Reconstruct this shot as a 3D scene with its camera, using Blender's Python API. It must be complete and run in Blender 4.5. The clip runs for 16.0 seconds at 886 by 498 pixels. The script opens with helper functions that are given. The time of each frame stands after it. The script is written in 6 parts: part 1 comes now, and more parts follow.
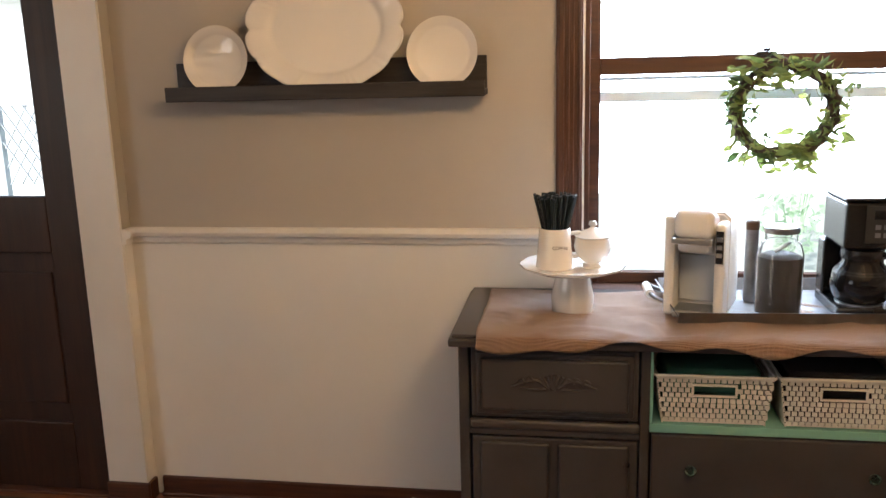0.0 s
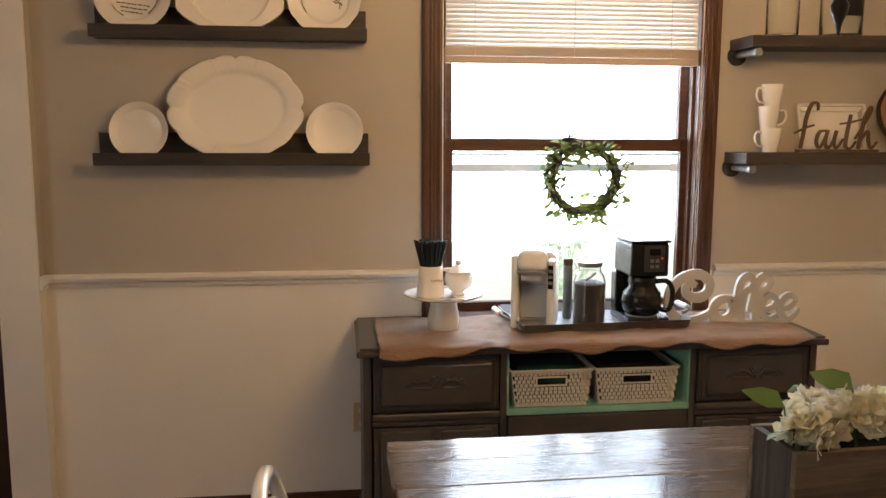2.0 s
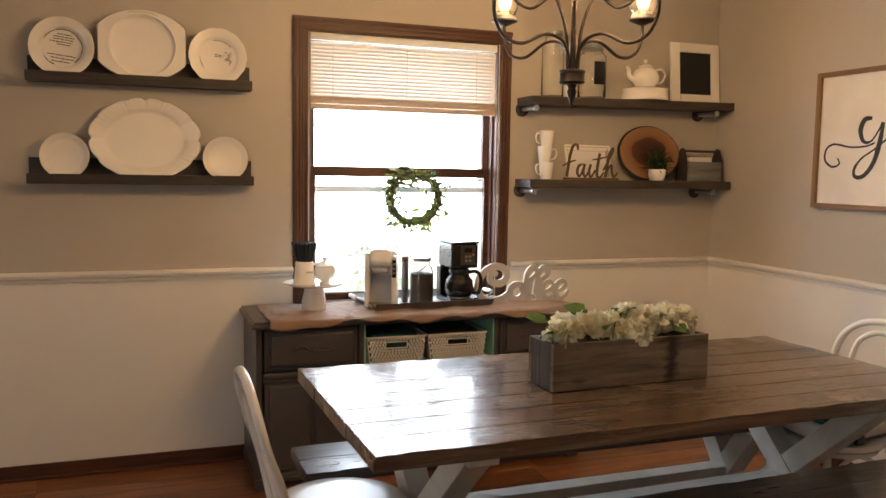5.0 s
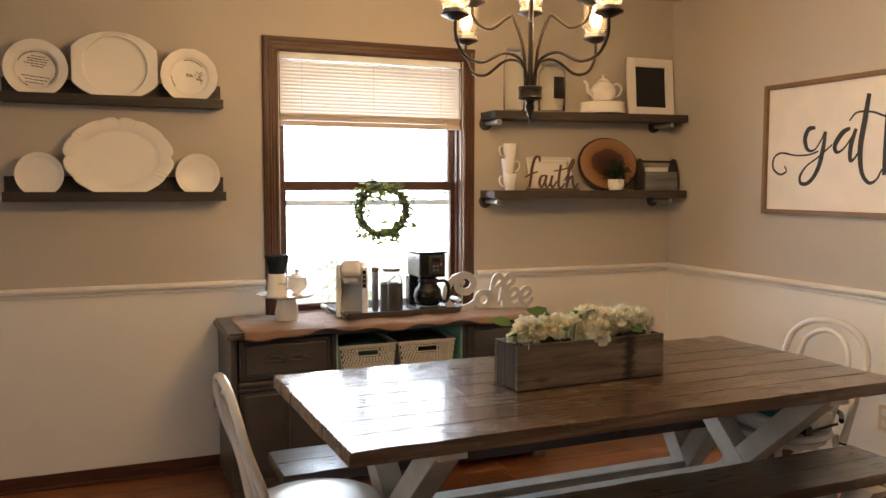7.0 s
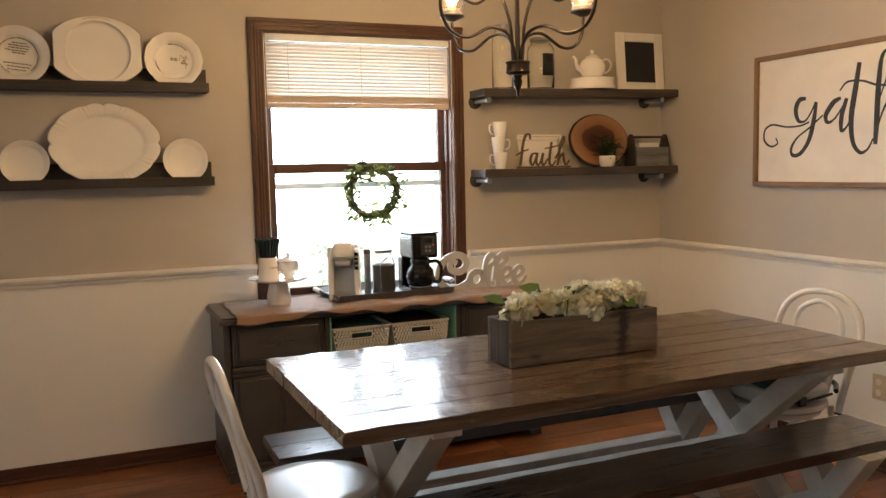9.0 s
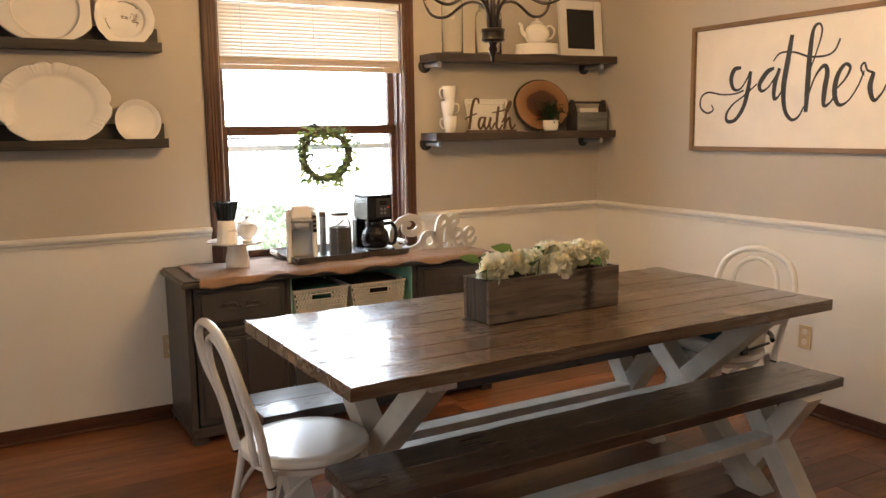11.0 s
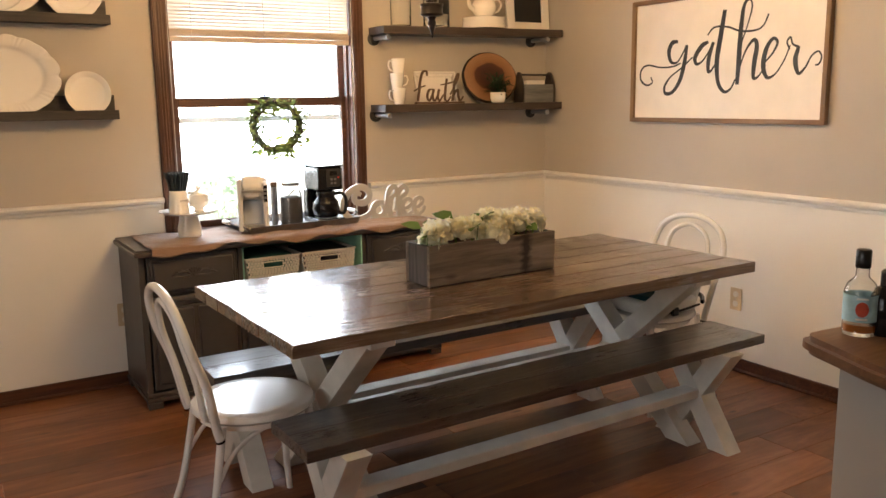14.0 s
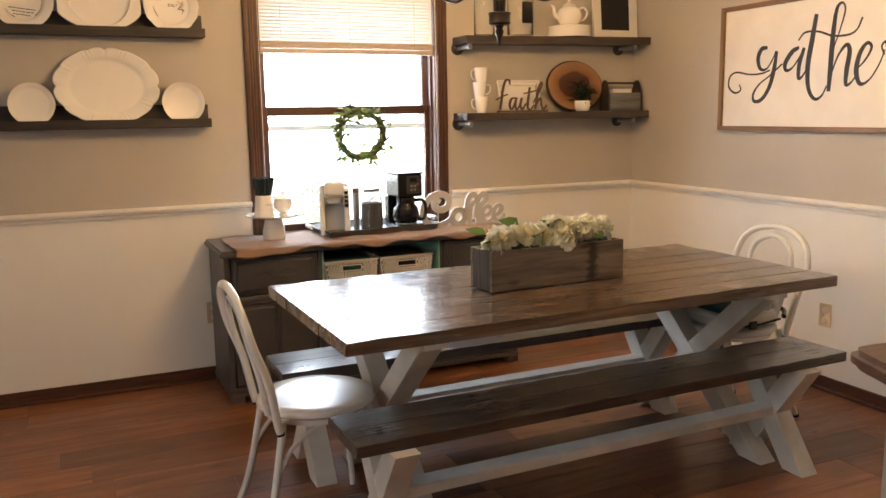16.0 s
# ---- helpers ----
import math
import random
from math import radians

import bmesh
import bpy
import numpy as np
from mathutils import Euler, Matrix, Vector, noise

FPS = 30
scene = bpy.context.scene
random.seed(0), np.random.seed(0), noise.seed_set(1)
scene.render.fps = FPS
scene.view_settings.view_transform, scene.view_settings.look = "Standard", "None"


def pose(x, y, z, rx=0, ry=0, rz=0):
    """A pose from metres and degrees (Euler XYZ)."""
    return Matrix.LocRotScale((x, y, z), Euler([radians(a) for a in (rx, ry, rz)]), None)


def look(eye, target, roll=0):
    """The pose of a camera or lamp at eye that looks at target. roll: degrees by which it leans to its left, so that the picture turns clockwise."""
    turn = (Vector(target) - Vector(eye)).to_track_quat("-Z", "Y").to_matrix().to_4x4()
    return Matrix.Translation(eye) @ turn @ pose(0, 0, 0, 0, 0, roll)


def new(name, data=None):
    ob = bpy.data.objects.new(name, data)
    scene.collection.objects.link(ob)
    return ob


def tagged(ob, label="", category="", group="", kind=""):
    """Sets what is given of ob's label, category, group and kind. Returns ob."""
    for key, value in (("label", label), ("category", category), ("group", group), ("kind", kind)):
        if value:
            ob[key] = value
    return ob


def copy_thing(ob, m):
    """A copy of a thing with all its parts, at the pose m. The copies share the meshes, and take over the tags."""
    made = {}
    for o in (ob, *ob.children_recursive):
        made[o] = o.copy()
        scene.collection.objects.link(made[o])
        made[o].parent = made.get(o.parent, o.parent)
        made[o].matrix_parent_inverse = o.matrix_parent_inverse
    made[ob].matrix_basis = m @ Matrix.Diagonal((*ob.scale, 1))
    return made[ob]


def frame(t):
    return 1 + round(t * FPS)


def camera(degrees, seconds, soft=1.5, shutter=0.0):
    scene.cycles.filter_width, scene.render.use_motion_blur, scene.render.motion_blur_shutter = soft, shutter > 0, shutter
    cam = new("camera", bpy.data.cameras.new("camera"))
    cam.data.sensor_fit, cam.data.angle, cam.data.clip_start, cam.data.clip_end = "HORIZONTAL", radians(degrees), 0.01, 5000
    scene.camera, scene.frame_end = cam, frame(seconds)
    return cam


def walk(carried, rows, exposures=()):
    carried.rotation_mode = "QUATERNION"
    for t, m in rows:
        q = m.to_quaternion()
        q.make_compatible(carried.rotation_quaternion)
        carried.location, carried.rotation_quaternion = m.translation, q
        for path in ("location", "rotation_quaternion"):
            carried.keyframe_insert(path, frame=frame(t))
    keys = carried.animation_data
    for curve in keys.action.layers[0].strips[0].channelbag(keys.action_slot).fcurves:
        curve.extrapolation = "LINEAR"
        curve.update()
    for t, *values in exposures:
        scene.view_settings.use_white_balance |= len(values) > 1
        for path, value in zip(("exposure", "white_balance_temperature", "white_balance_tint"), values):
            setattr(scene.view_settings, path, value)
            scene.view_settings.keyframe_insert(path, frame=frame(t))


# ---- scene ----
cam = camera(56.2, 16.0, soft=1.5)
PATH = [
    (0, (0.439, 0.397, 1.455), (0.125, 2.327, 1.036), -1.5),
    (0.5, (0.392, 0.182, 1.462), (0.227, 2.119, 0.992), -0.8),
    (1, (0.33, 0.02, 1.442), (0.252, 1.962, 0.971), -0.9),
    (1.5, (0.203, -0.108, 1.464), (0.294, 1.846, 1.051), -1.9),
    (2, (0.069, -0.283, 1.494), (0.311, 1.684, 1.222), 0.2),
    (2.5, (0.014, -0.484, 1.499), (0.348, 1.483, 1.357), 3.1),
    (3, (-0.031, -0.68, 1.505), (0.34, 1.278, 1.343), 2.3),
    (3.5, (-0.141, -0.848, 1.472), (0.336, 1.088, 1.323), 1.1),
    (4, (-0.236, -1.018, 1.456), (0.355, 0.881, 1.249), 0.0),
    (4.5, (-0.312, -1.154, 1.469), (0.348, 0.724, 1.272), 0.7),
    (7, (-0.405, -1.388, 1.464), (0.357, 0.455, 1.309), 0.1),
    (7.5, (-0.399, -1.391, 1.458), (0.373, 0.451, 1.345), 0.0),
    (8, (-0.395, -1.389, 1.459), (0.38, 0.451, 1.335), -0.2),
    (8.5, (-0.388, -1.388, 1.45), (0.38, 0.451, 1.29), -0.9),
    (9, (-0.386, -1.375, 1.443), (0.387, 0.46, 1.249), -1.2),
    (11.5, (-0.717, -1.351, 1.458), (0.307, 0.339, 1.147), -0.7),
    (12, (-0.735, -1.385, 1.454), (0.322, 0.28, 1.124), -0.9),
    (12.5, (-0.744, -1.403, 1.459), (0.324, 0.257, 1.133), -1.3),
    (13, (-0.742, -1.411, 1.455), (0.335, 0.244, 1.134), -1.7),
    (13.5, (-0.732, -1.433, 1.454), (0.364, 0.205, 1.114), -2.1),
    (14, (-0.662, -1.518, 1.452), (0.376, 0.154, 1.099), -0.8),
    (14.5, (-0.608, -1.582, 1.446), (0.289, 0.165, 1.066), 0.5),
    (15, (-0.563, -1.618, 1.438), (0.272, 0.156, 1.041), 0.3),
    (15.5, (-0.55, -1.628, 1.44), (0.261, 0.164, 1.08), -0.3),
    (16, (-0.536, -1.634, 1.438), (0.277, 0.164, 1.113), -0.9),
]
walk(cam, [(t, look(eye, target, roll)) for t, eye, target, roll in PATH],
     [(0.0, 0.10, 5830, 11), (0.5, -0.03, 5680, 11), (1.0, -0.06, 5950, 12), (1.5, -0.05, 6300, 11), (2.0, -0.22, 6250, 11), (2.5, -0.48, 6350, 11), (3.5, -0.46, 6550, 12), (4.0, -0.34, 6600, 12), (4.5, -0.19, 6530, 12), (7.0, -0.14, 6480, 11), (9.0, -0.18, 6380, 9), (11.5, 0.14, 6530, 11), (12.5, 0.18, 6530, 11), (14.0, 0.31, 6530, 11), (14.5, 0.32, 6480, 11), (15.0, 0.47, 6430, 11), (15.5, 0.47, 6430, 11), (16.0, 0.30, 6430, 11)])

# ---- world and daylight ----
world = bpy.data.worlds.new("daylight")
scene.world = world
world.use_nodes = True
wn = world.node_tree
sky = wn.nodes.new("ShaderNodeTexSky")
sky.sky_type = "NISHITA"
sky.sun_disc = False
sky.sun_elevation, sky.sun_rotation = radians(34), radians(200)
sky.air_density, sky.dust_density = 1.0, 2.5
wn.links.new(sky.outputs["Color"], wn.nodes["Background"].inputs["Color"])
wn.nodes["Background"].inputs["Strength"].default_value = 0.15

sun = new("sun", bpy.data.lights.new("sun", "SUN"))
sun.data.energy, sun.data.angle, sun.data.color = 5.0, radians(2), (1.0, 0.95, 0.88)
sun.matrix_basis = look((0, 0, 0), (0.20, 0.80, -0.56))

WINDOW_LIGHT, SIDE_LIGHT, BULB = 36.0, 15.0, 270.0
daylight = new("window_daylight", bpy.data.lights.new("window_daylight", "AREA"))
daylight.data.shape, daylight.data.size, daylight.data.size_y = "RECTANGLE", 1.0, 1.06
daylight.data.energy, daylight.data.color = WINDOW_LIGHT, (0.80, 0.90, 1.0)
daylight.matrix_basis = look((0.98, 3.15, 1.57), (0.98, 0.0, 1.27))
side_day = new("side_window_daylight", bpy.data.lights.new("side_window_daylight", "AREA"))
side_day.data.shape, side_day.data.size, side_day.data.size_y = "RECTANGLE", 2.0, 1.25
side_day.data.energy, side_day.data.color = SIDE_LIGHT, (1.0, 0.95, 0.88)
side_day.matrix_basis = look((-3.38, -0.7, 1.5), (0.0, -0.3, 1.2))

# ---- materials ----
def material(name):
    m = bpy.data.materials.new(name)
    m.use_nodes = True
    nt = m.node_tree
    return m, nt, nt.nodes["Principled BSDF"]


def link(nt, a, b):
    nt.links.new(a, b)


def coords(nt, scale=(1, 1, 1), kind="Object", turn=(0, 0, 0)):
    tc = nt.nodes.new("ShaderNodeTexCoord")
    mp = nt.nodes.new("ShaderNodeMapping")
    mp.inputs["Scale"].default_value = scale
    mp.inputs["Rotation"].default_value = turn
    link(nt, tc.outputs[kind], mp.inputs["Vector"])
    return mp.outputs["Vector"]


def noise_tex(nt, vec, scale, detail=4.0, rough=0.55, distort=0.0):
    n = nt.nodes.new("ShaderNodeTexNoise")
    n.inputs["Scale"].default_value, n.inputs["Detail"].default_value = scale, detail
    n.inputs["Roughness"].default_value, n.inputs["Distortion"].default_value = rough, distort
    link(nt, vec, n.inputs["Vector"])
    return n.outputs["Fac"]


def ramp(nt, fac, stops):
    r = nt.nodes.new("ShaderNodeValToRGB")
    while len(r.color_ramp.elements) < len(stops):
        r.color_ramp.elements.new(0.5)
    for e, (p, c) in zip(r.color_ramp.elements, stops):
        e.position, e.color = p, (*c, 1)
    link(nt, fac, r.inputs["Fac"])
    return r.outputs["Color"]


def mix(nt, fac, a, b, mode="MIX"):
    x = nt.nodes.new("ShaderNodeMix")
    x.data_type, x.blend_type = "RGBA", mode
    for sock, v in ((x.inputs["Factor"], fac), (x.inputs[6], a), (x.inputs[7], b)):
        if isinstance(v, (int, float)):
            sock.default_value = v
        elif isinstance(v, tuple):
            sock.default_value = (*v, 1)
        else:
            link(nt, v, sock)
    return x.outputs[2]


def remap(nt, fac, lo, hi):
    r = nt.nodes.new("ShaderNodeMapRange")
    r.inputs["To Min"].default_value, r.inputs["To Max"].default_value = lo, hi
    link(nt, fac, r.inputs["Value"])
    return r.outputs["Result"]


def bump(nt, bsdf, height, strength, distance=0.002):
    b = nt.nodes.new("ShaderNodeBump")
    b.inputs["Strength"].default_value, b.inputs["Distance"].default_value = strength, distance
    link(nt, height, b.inputs["Height"])
    link(nt, b.outputs["Normal"], bsdf.inputs["Normal"])


def paint(name, colour, rough=0.5, vary=0.06, grain=180, relief=0.12, metal=0.0, blotch=3.0):
    """Painted, glazed or moulded surface: faint blotches, fine grain, uneven gloss."""
    m, nt, b = material(name)
    v = coords(nt)
    big, fine = noise_tex(nt, v, blotch, 5), noise_tex(nt, v, grain, 3)
    dark = tuple(c * (1 - 2 * vary) for c in colour)
    light = tuple(min(1.0, c * (1 + vary)) for c in colour)
    link(nt, mix(nt, remap(nt, fine, 0.0, 0.25), ramp(nt, big, [(0.3, dark), (0.7, light)]), colour), b.inputs["Base Color"])
    link(nt, remap(nt, big, max(0.02, rough - 0.08), rough + 0.08), b.inputs["Roughness"])
    b.inputs["Metallic"].default_value = metal
    if relief:
        bump(nt, b, fine, relief, 0.001)
    return m


def wood(name, tones, rough=0.45, axis=0, across=22.0, along=1.6, relief=0.25, knots=0.0, stain=0.35, spread=0.25, coat=0.0):
    """Sawn boards: long grain, broad stain, a different tone on each board."""
    m, nt, b = material(name)
    sc = [across] * 3
    sc[axis] = along
    info = nt.nodes.new("ShaderNodeObjectInfo")
    tc = nt.nodes.new("ShaderNodeTexCoord")
    off = nt.nodes.new("ShaderNodeVectorMath")
    off.operation = "MULTIPLY_ADD"
    link(nt, info.outputs["Random"], off.inputs[0])
    off.inputs[1].default_value = (7.3, 5.1, 3.7)
    link(nt, tc.outputs["Object"], off.inputs[2])
    mp = nt.nodes.new("ShaderNodeMapping")
    mp.inputs["Scale"].default_value = sc
    link(nt, off.outputs["Vector"], mp.inputs["Vector"])
    g = noise_tex(nt, mp.outputs["Vector"], 1.0, 7, 0.62, 0.9)
    fine = noise_tex(nt, mp.outputs["Vector"], 5.0, 5, 0.7, 0.3)
    broad = noise_tex(nt, off.outputs["Vector"], 3.5, 4, 0.6, 0.4)
    col = ramp(nt, g, [(0.28, tones[0]), (0.5, tones[1]), (0.74, tones[2])])
    col = mix(nt, remap(nt, fine, 0.0, 0.35), col, tones[0])
    col = mix(nt, remap(nt, broad, 0.0, stain), col, tuple(c * 0.45 for c in tones[0]))
    hsv = nt.nodes.new("ShaderNodeHueSaturation")
    link(nt, col, hsv.inputs["Color"])
    link(nt, remap(nt, info.outputs["Random"], 1 - spread, 1 + spread), hsv.inputs["Value"])
    col = hsv.outputs["Color"]
    if knots:
        vo = nt.nodes.new("ShaderNodeTexVoronoi")
        vo.inputs["Scale"].default_value = 1.0
        ks = [9.0] * 3
        ks[axis] = 3.2
        km = nt.nodes.new("ShaderNodeMapping")
        km.inputs["Scale"].default_value = ks
        link(nt, off.outputs["Vector"], km.inputs["Vector"])
        link(nt, km.outputs["Vector"], vo.inputs["Vector"])
        kr = ramp(nt, vo.outputs["Distance"], [(0.03, (1, 1, 1)), (0.13, (0, 0, 0))])
        kf = nt.nodes.new("ShaderNodeMath")
        kf.operation = "MULTIPLY"
        kf.inputs[1].default_value = knots
        link(nt, kr, kf.inputs[0])
        col = mix(nt, kf.outputs[0], col, tuple(c * 0.3 for c in tones[0]))
    link(nt, col, b.inputs["Base Color"])
    link(nt, remap(nt, mix(nt, 0.5, broad, fine), rough - 0.17, rough + 0.22), b.inputs["Roughness"])
    b.inputs["Coat Weight"].default_value = coat
    b.inputs["Coat Roughness"].default_value = 0.11
    bump(nt, b, mix(nt, 0.4, g, fine), relief, 0.0015)
    return m


def see_through(nt, b, share):
    """Lets part of the light through a thin leaf, petal or slat."""
    tr = nt.nodes.new("ShaderNodeBsdfTranslucent")
    ms = nt.nodes.new("ShaderNodeMixShader")
    ms.inputs["Fac"].default_value = share
    link(nt, b.inputs["Base Color"].links[0].from_socket, tr.inputs["Color"])
    link(nt, b.outputs["BSDF"], ms.inputs[1])
    link(nt, tr.outputs["BSDF"], ms.inputs[2])
    out = [n for n in nt.nodes if n.type == "OUTPUT_MATERIAL"][0]
    link(nt, ms.outputs["Shader"], out.inputs["Surface"])


def glass(name, tint=(1, 1, 1), rough=0.0, ior=1.45, wavy=0.02):
    m, nt, b = material(name)
    b.inputs["Base Color"].default_value = (*tint, 1)
    b.inputs["Transmission Weight"].default_value = 1.0
    b.inputs["Roughness"].default_value = rough
    b.inputs["IOR"].default_value = ior
    bump(nt, b, noise_tex(nt, coords(nt), 30 if wavy > 0.05 else 9, 2), wavy)
    return m


def glow(name, colour, strength):
    m, nt, b = material(name)
    b.inputs["Base Color"].default_value = (*colour, 1)
    b.inputs["Emission Color"].default_value = (*colour, 1)
    b.inputs["Emission Strength"].default_value = strength
    return m


WALL = paint("greige_wall_paint", (0.47, 0.425, 0.365), 0.62, 0.035, 260, 0.15, blotch=1.3)
WAINSCOT = paint("white_wainscot_paint", (0.84, 0.805, 0.74), 0.48, 0.025, 220, 0.12, blotch=1.6)
TRIM = paint("white_trim_paint", (0.82, 0.79, 0.74), 0.35, 0.03, 120, 0.08)
CEILING = paint("ceiling_paint", (0.74, 0.70, 0.63), 0.85, 0.03, 90, 0.5)
BROWN_TRIM = wood("stained_trim", ((0.040, 0.013, 0.005), (0.090, 0.031, 0.012), (0.155, 0.060, 0.024)), 0.46, 0, 40, 2.0, 0.15, stain=0.3, spread=0.06)
BROWN_TRIM_V = wood("stained_trim_upright", ((0.040, 0.013, 0.005), (0.090, 0.031, 0.012), (0.155, 0.060, 0.024)), 0.46, 2, 40, 2.0, 0.15, stain=0.3, spread=0.06)
DOOR_WOOD = wood("dark_door_wood", ((0.022, 0.010, 0.006), (0.042, 0.018, 0.009), (0.065, 0.028, 0.014)), 0.42, 2, 32, 1.5, 0.2, spread=0.05)
FLOOR_WOOD = wood("laminate_plank", ((0.130, 0.044, 0.018), (0.29, 0.108, 0.043), (0.48, 0.215, 0.098)), 0.32, 0, 13, 1.5, 0.3, knots=0.8, stain=0.6, spread=0.46)
TABLE_WOOD = wood("weathered_varnished_top", ((0.055, 0.033, 0.021), (0.180, 0.116, 0.073), (0.380, 0.268, 0.180)), 0.23, 0, 18, 1.3, 0.6, knots=0.9, stain=0.6, spread=0.30, coat=0.5)
BENCH_WOOD = wood("weathered_bench_board", ((0.034, 0.024, 0.019), (0.095, 0.070, 0.056), (0.200, 0.155, 0.124)), 0.28, 0, 20, 1.5, 0.6, knots=0.9, stain=0.55, spread=0.2, coat=0.5)
LEDGE_WOOD = wood("dark_stained_board", ((0.020, 0.016, 0.014), (0.040, 0.031, 0.026), (0.072, 0.058, 0.048)), 0.5, 0, 34, 1.8, 0.3, spread=0.12)
SHELF_WOOD = wood("stained_shelf_board", ((0.030, 0.022, 0.018), (0.062, 0.045, 0.036), (0.10, 0.076, 0.060)), 0.5, 0, 30, 1.8, 0.3, spread=0.10)
SIGN_WOOD = wood("oak_strip", ((0.14, 0.075, 0.032), (0.25, 0.145, 0.068), (0.36, 0.225, 0.115)), 0.5, 1, 40, 2.5, 0.2, spread=0.12)
SIGN_WOOD_V = wood("oak_strip_upright", ((0.14, 0.075, 0.032), (0.25, 0.145, 0.068), (0.36, 0.225, 0.115)), 0.5, 2, 40, 2.5, 0.2, spread=0.12)
BOX_WOOD = wood("reclaimed_board", ((0.105, 0.076, 0.054), (0.36, 0.272, 0.192), (0.55, 0.44, 0.325)), 0.62, 0, 24, 2.2, 0.5, knots=0.8, stain=0.65, spread=0.14)
BOX_WOOD_END = wood("reclaimed_end_board", ((0.036, 0.032, 0.033), (0.150, 0.125, 0.105), (0.33, 0.27, 0.215)), 0.6, 2, 30, 2.0, 0.5, stain=0.75, spread=0.14)
BOX_FRONT = wood("reclaimed_front_board", ((0.105, 0.076, 0.054), (0.36, 0.272, 0.192), (0.55, 0.44, 0.325)), 0.62, 0, 24, 2.2, 0.5, knots=0.8, stain=0.65, spread=0.05)


def weathering(m, x, width):
    """A dark water stain that crosses a board at x."""
    nt = m.node_tree
    b = nt.nodes["Principled BSDF"]
    old = b.inputs["Base Color"].links[0].from_socket
    sep = nt.nodes.new("ShaderNodeSeparateXYZ")
    v = coords(nt)
    link(nt, v, sep.inputs[0])
    d = nt.nodes.new("ShaderNodeMath")
    d.operation = "SUBTRACT"
    link(nt, sep.outputs["X"], d.inputs[0])
    d.inputs[1].default_value = x
    ab = nt.nodes.new("ShaderNodeMath")
    ab.operation = "ABSOLUTE"
    link(nt, d.outputs[0], ab.inputs[0])
    ad = nt.nodes.new("ShaderNodeMath")
    ad.operation = "MULTIPLY_ADD"
    link(nt, noise_tex(nt, coords(nt, (1, 1, 3)), 16, 4), ad.inputs[0])
    ad.inputs[1].default_value = width * 1.6
    link(nt, ab.outputs[0], ad.inputs[2])
    f = ramp(nt, ad.outputs[0], [(width * 0.9, (0.9, 0.9, 0.9)), (width * 1.5, (0, 0, 0))])
    link(nt, mix(nt, f, old, (0.030, 0.022, 0.017)), b.inputs["Base Color"])


weathering(BOX_FRONT, 0.155, 0.052)
COUNTER_WOOD = wood("butcher_block", ((0.075, 0.032, 0.013), (0.145, 0.066, 0.027), (0.225, 0.112, 0.050)), 0.33, 0, 22, 1.6, 0.15, spread=0.05)
LEG_PAINT = paint("distressed_white_leg_paint", (0.72, 0.69, 0.63), 0.5, 0.10, 45, 0.3, blotch=7)
CHAIR_PAINT = paint("white_chair_enamel", (0.80, 0.775, 0.73), 0.26, 0.03, 90, 0.08)
CHAIR_PAINT.node_tree.nodes["Principled BSDF"].inputs["Coat Weight"].default_value = 0.5
CHAIR_PAINT.node_tree.nodes["Principled BSDF"].inputs["Coat Roughness"].default_value = 0.14
DRESSER = paint("grey_chalk_paint", (0.072, 0.061, 0.055), 0.34, 0.10, 70, 0.2, blotch=6)
MINT = paint("mint_green_paint", (0.26, 0.52, 0.40), 0.5, 0.05, 90, 0.1)
CHINA = paint("white_china_glaze", (0.83, 0.79, 0.73), 0.09, 0.02, 30, 0.02)
CHINA.node_tree.nodes["Principled BSDF"].inputs["Coat Weight"].default_value = 0.6
CHINA.node_tree.nodes["Principled BSDF"].inputs["Coat Roughness"].default_value = 0.03
CHINA_LINE = paint("faded_brown_print", (0.13, 0.09, 0.06), 0.3, 0.1, 60, 0)
PLASTIC_WHITE = paint("white_plastic", (0.78, 0.76, 0.73), 0.30, 0.02, 200, 0.05)
PLASTIC_BASKET = paint("cream_plastic", (0.72, 0.67, 0.58), 0.42, 0.03, 140, 0.1)
PLASTIC_GREY = paint("grey_plastic", (0.46, 0.50, 0.56), 0.25, 0.03, 140, 0.05)
PLASTIC_BLACK = paint("black_plastic", (0.012, 0.012, 0.013), 0.25, 0.1, 120, 0.05)
STRAW = paint("dark_teal_plastic_straw", (0.012, 0.022, 0.026), 0.4, 0.1, 120, 0)
STEEL = paint("brushed_steel", (0.55, 0.54, 0.52), 0.32, 0.04, 240, 0.05, metal=1.0)
GALV = paint("galvanised_metal", (0.30, 0.30, 0.31), 0.42, 0.14, 60, 0.1, metal=0.85, blotch=22)
IRON = paint("dark_bronze_iron", (0.040, 0.032, 0.028), 0.38, 0.12, 120, 0.08, metal=0.6)
PIPE = paint("grey_pipe_iron", (0.34, 0.345, 0.355), 0.36, 0.10, 100, 0.15, metal=0.6)
PIPE_DARK = paint("dark_pipe_flange", (0.05, 0.048, 0.046), 0.5, 0.10, 100, 0.15, metal=0.4)
PANEL_GREY = paint("dark_grey_panel", (0.055, 0.055, 0.057), 0.35, 0.08, 120, 0.05, metal=0.4)
COFFEE = paint("roasted_coffee", (0.018, 0.010, 0.007), 0.6, 0.3, 160, 0.9, blotch=60)
BURLAP_C = (0.33, 0.190, 0.108)
CHALK = paint("chalkboard", (0.012, 0.012, 0.013), 0.65, 0.15, 60, 0.05)
SIGN_FACE = paint("white_sign_board", (0.80, 0.74, 0.66), 0.55, 0.04, 30, 0.2, blotch=5)
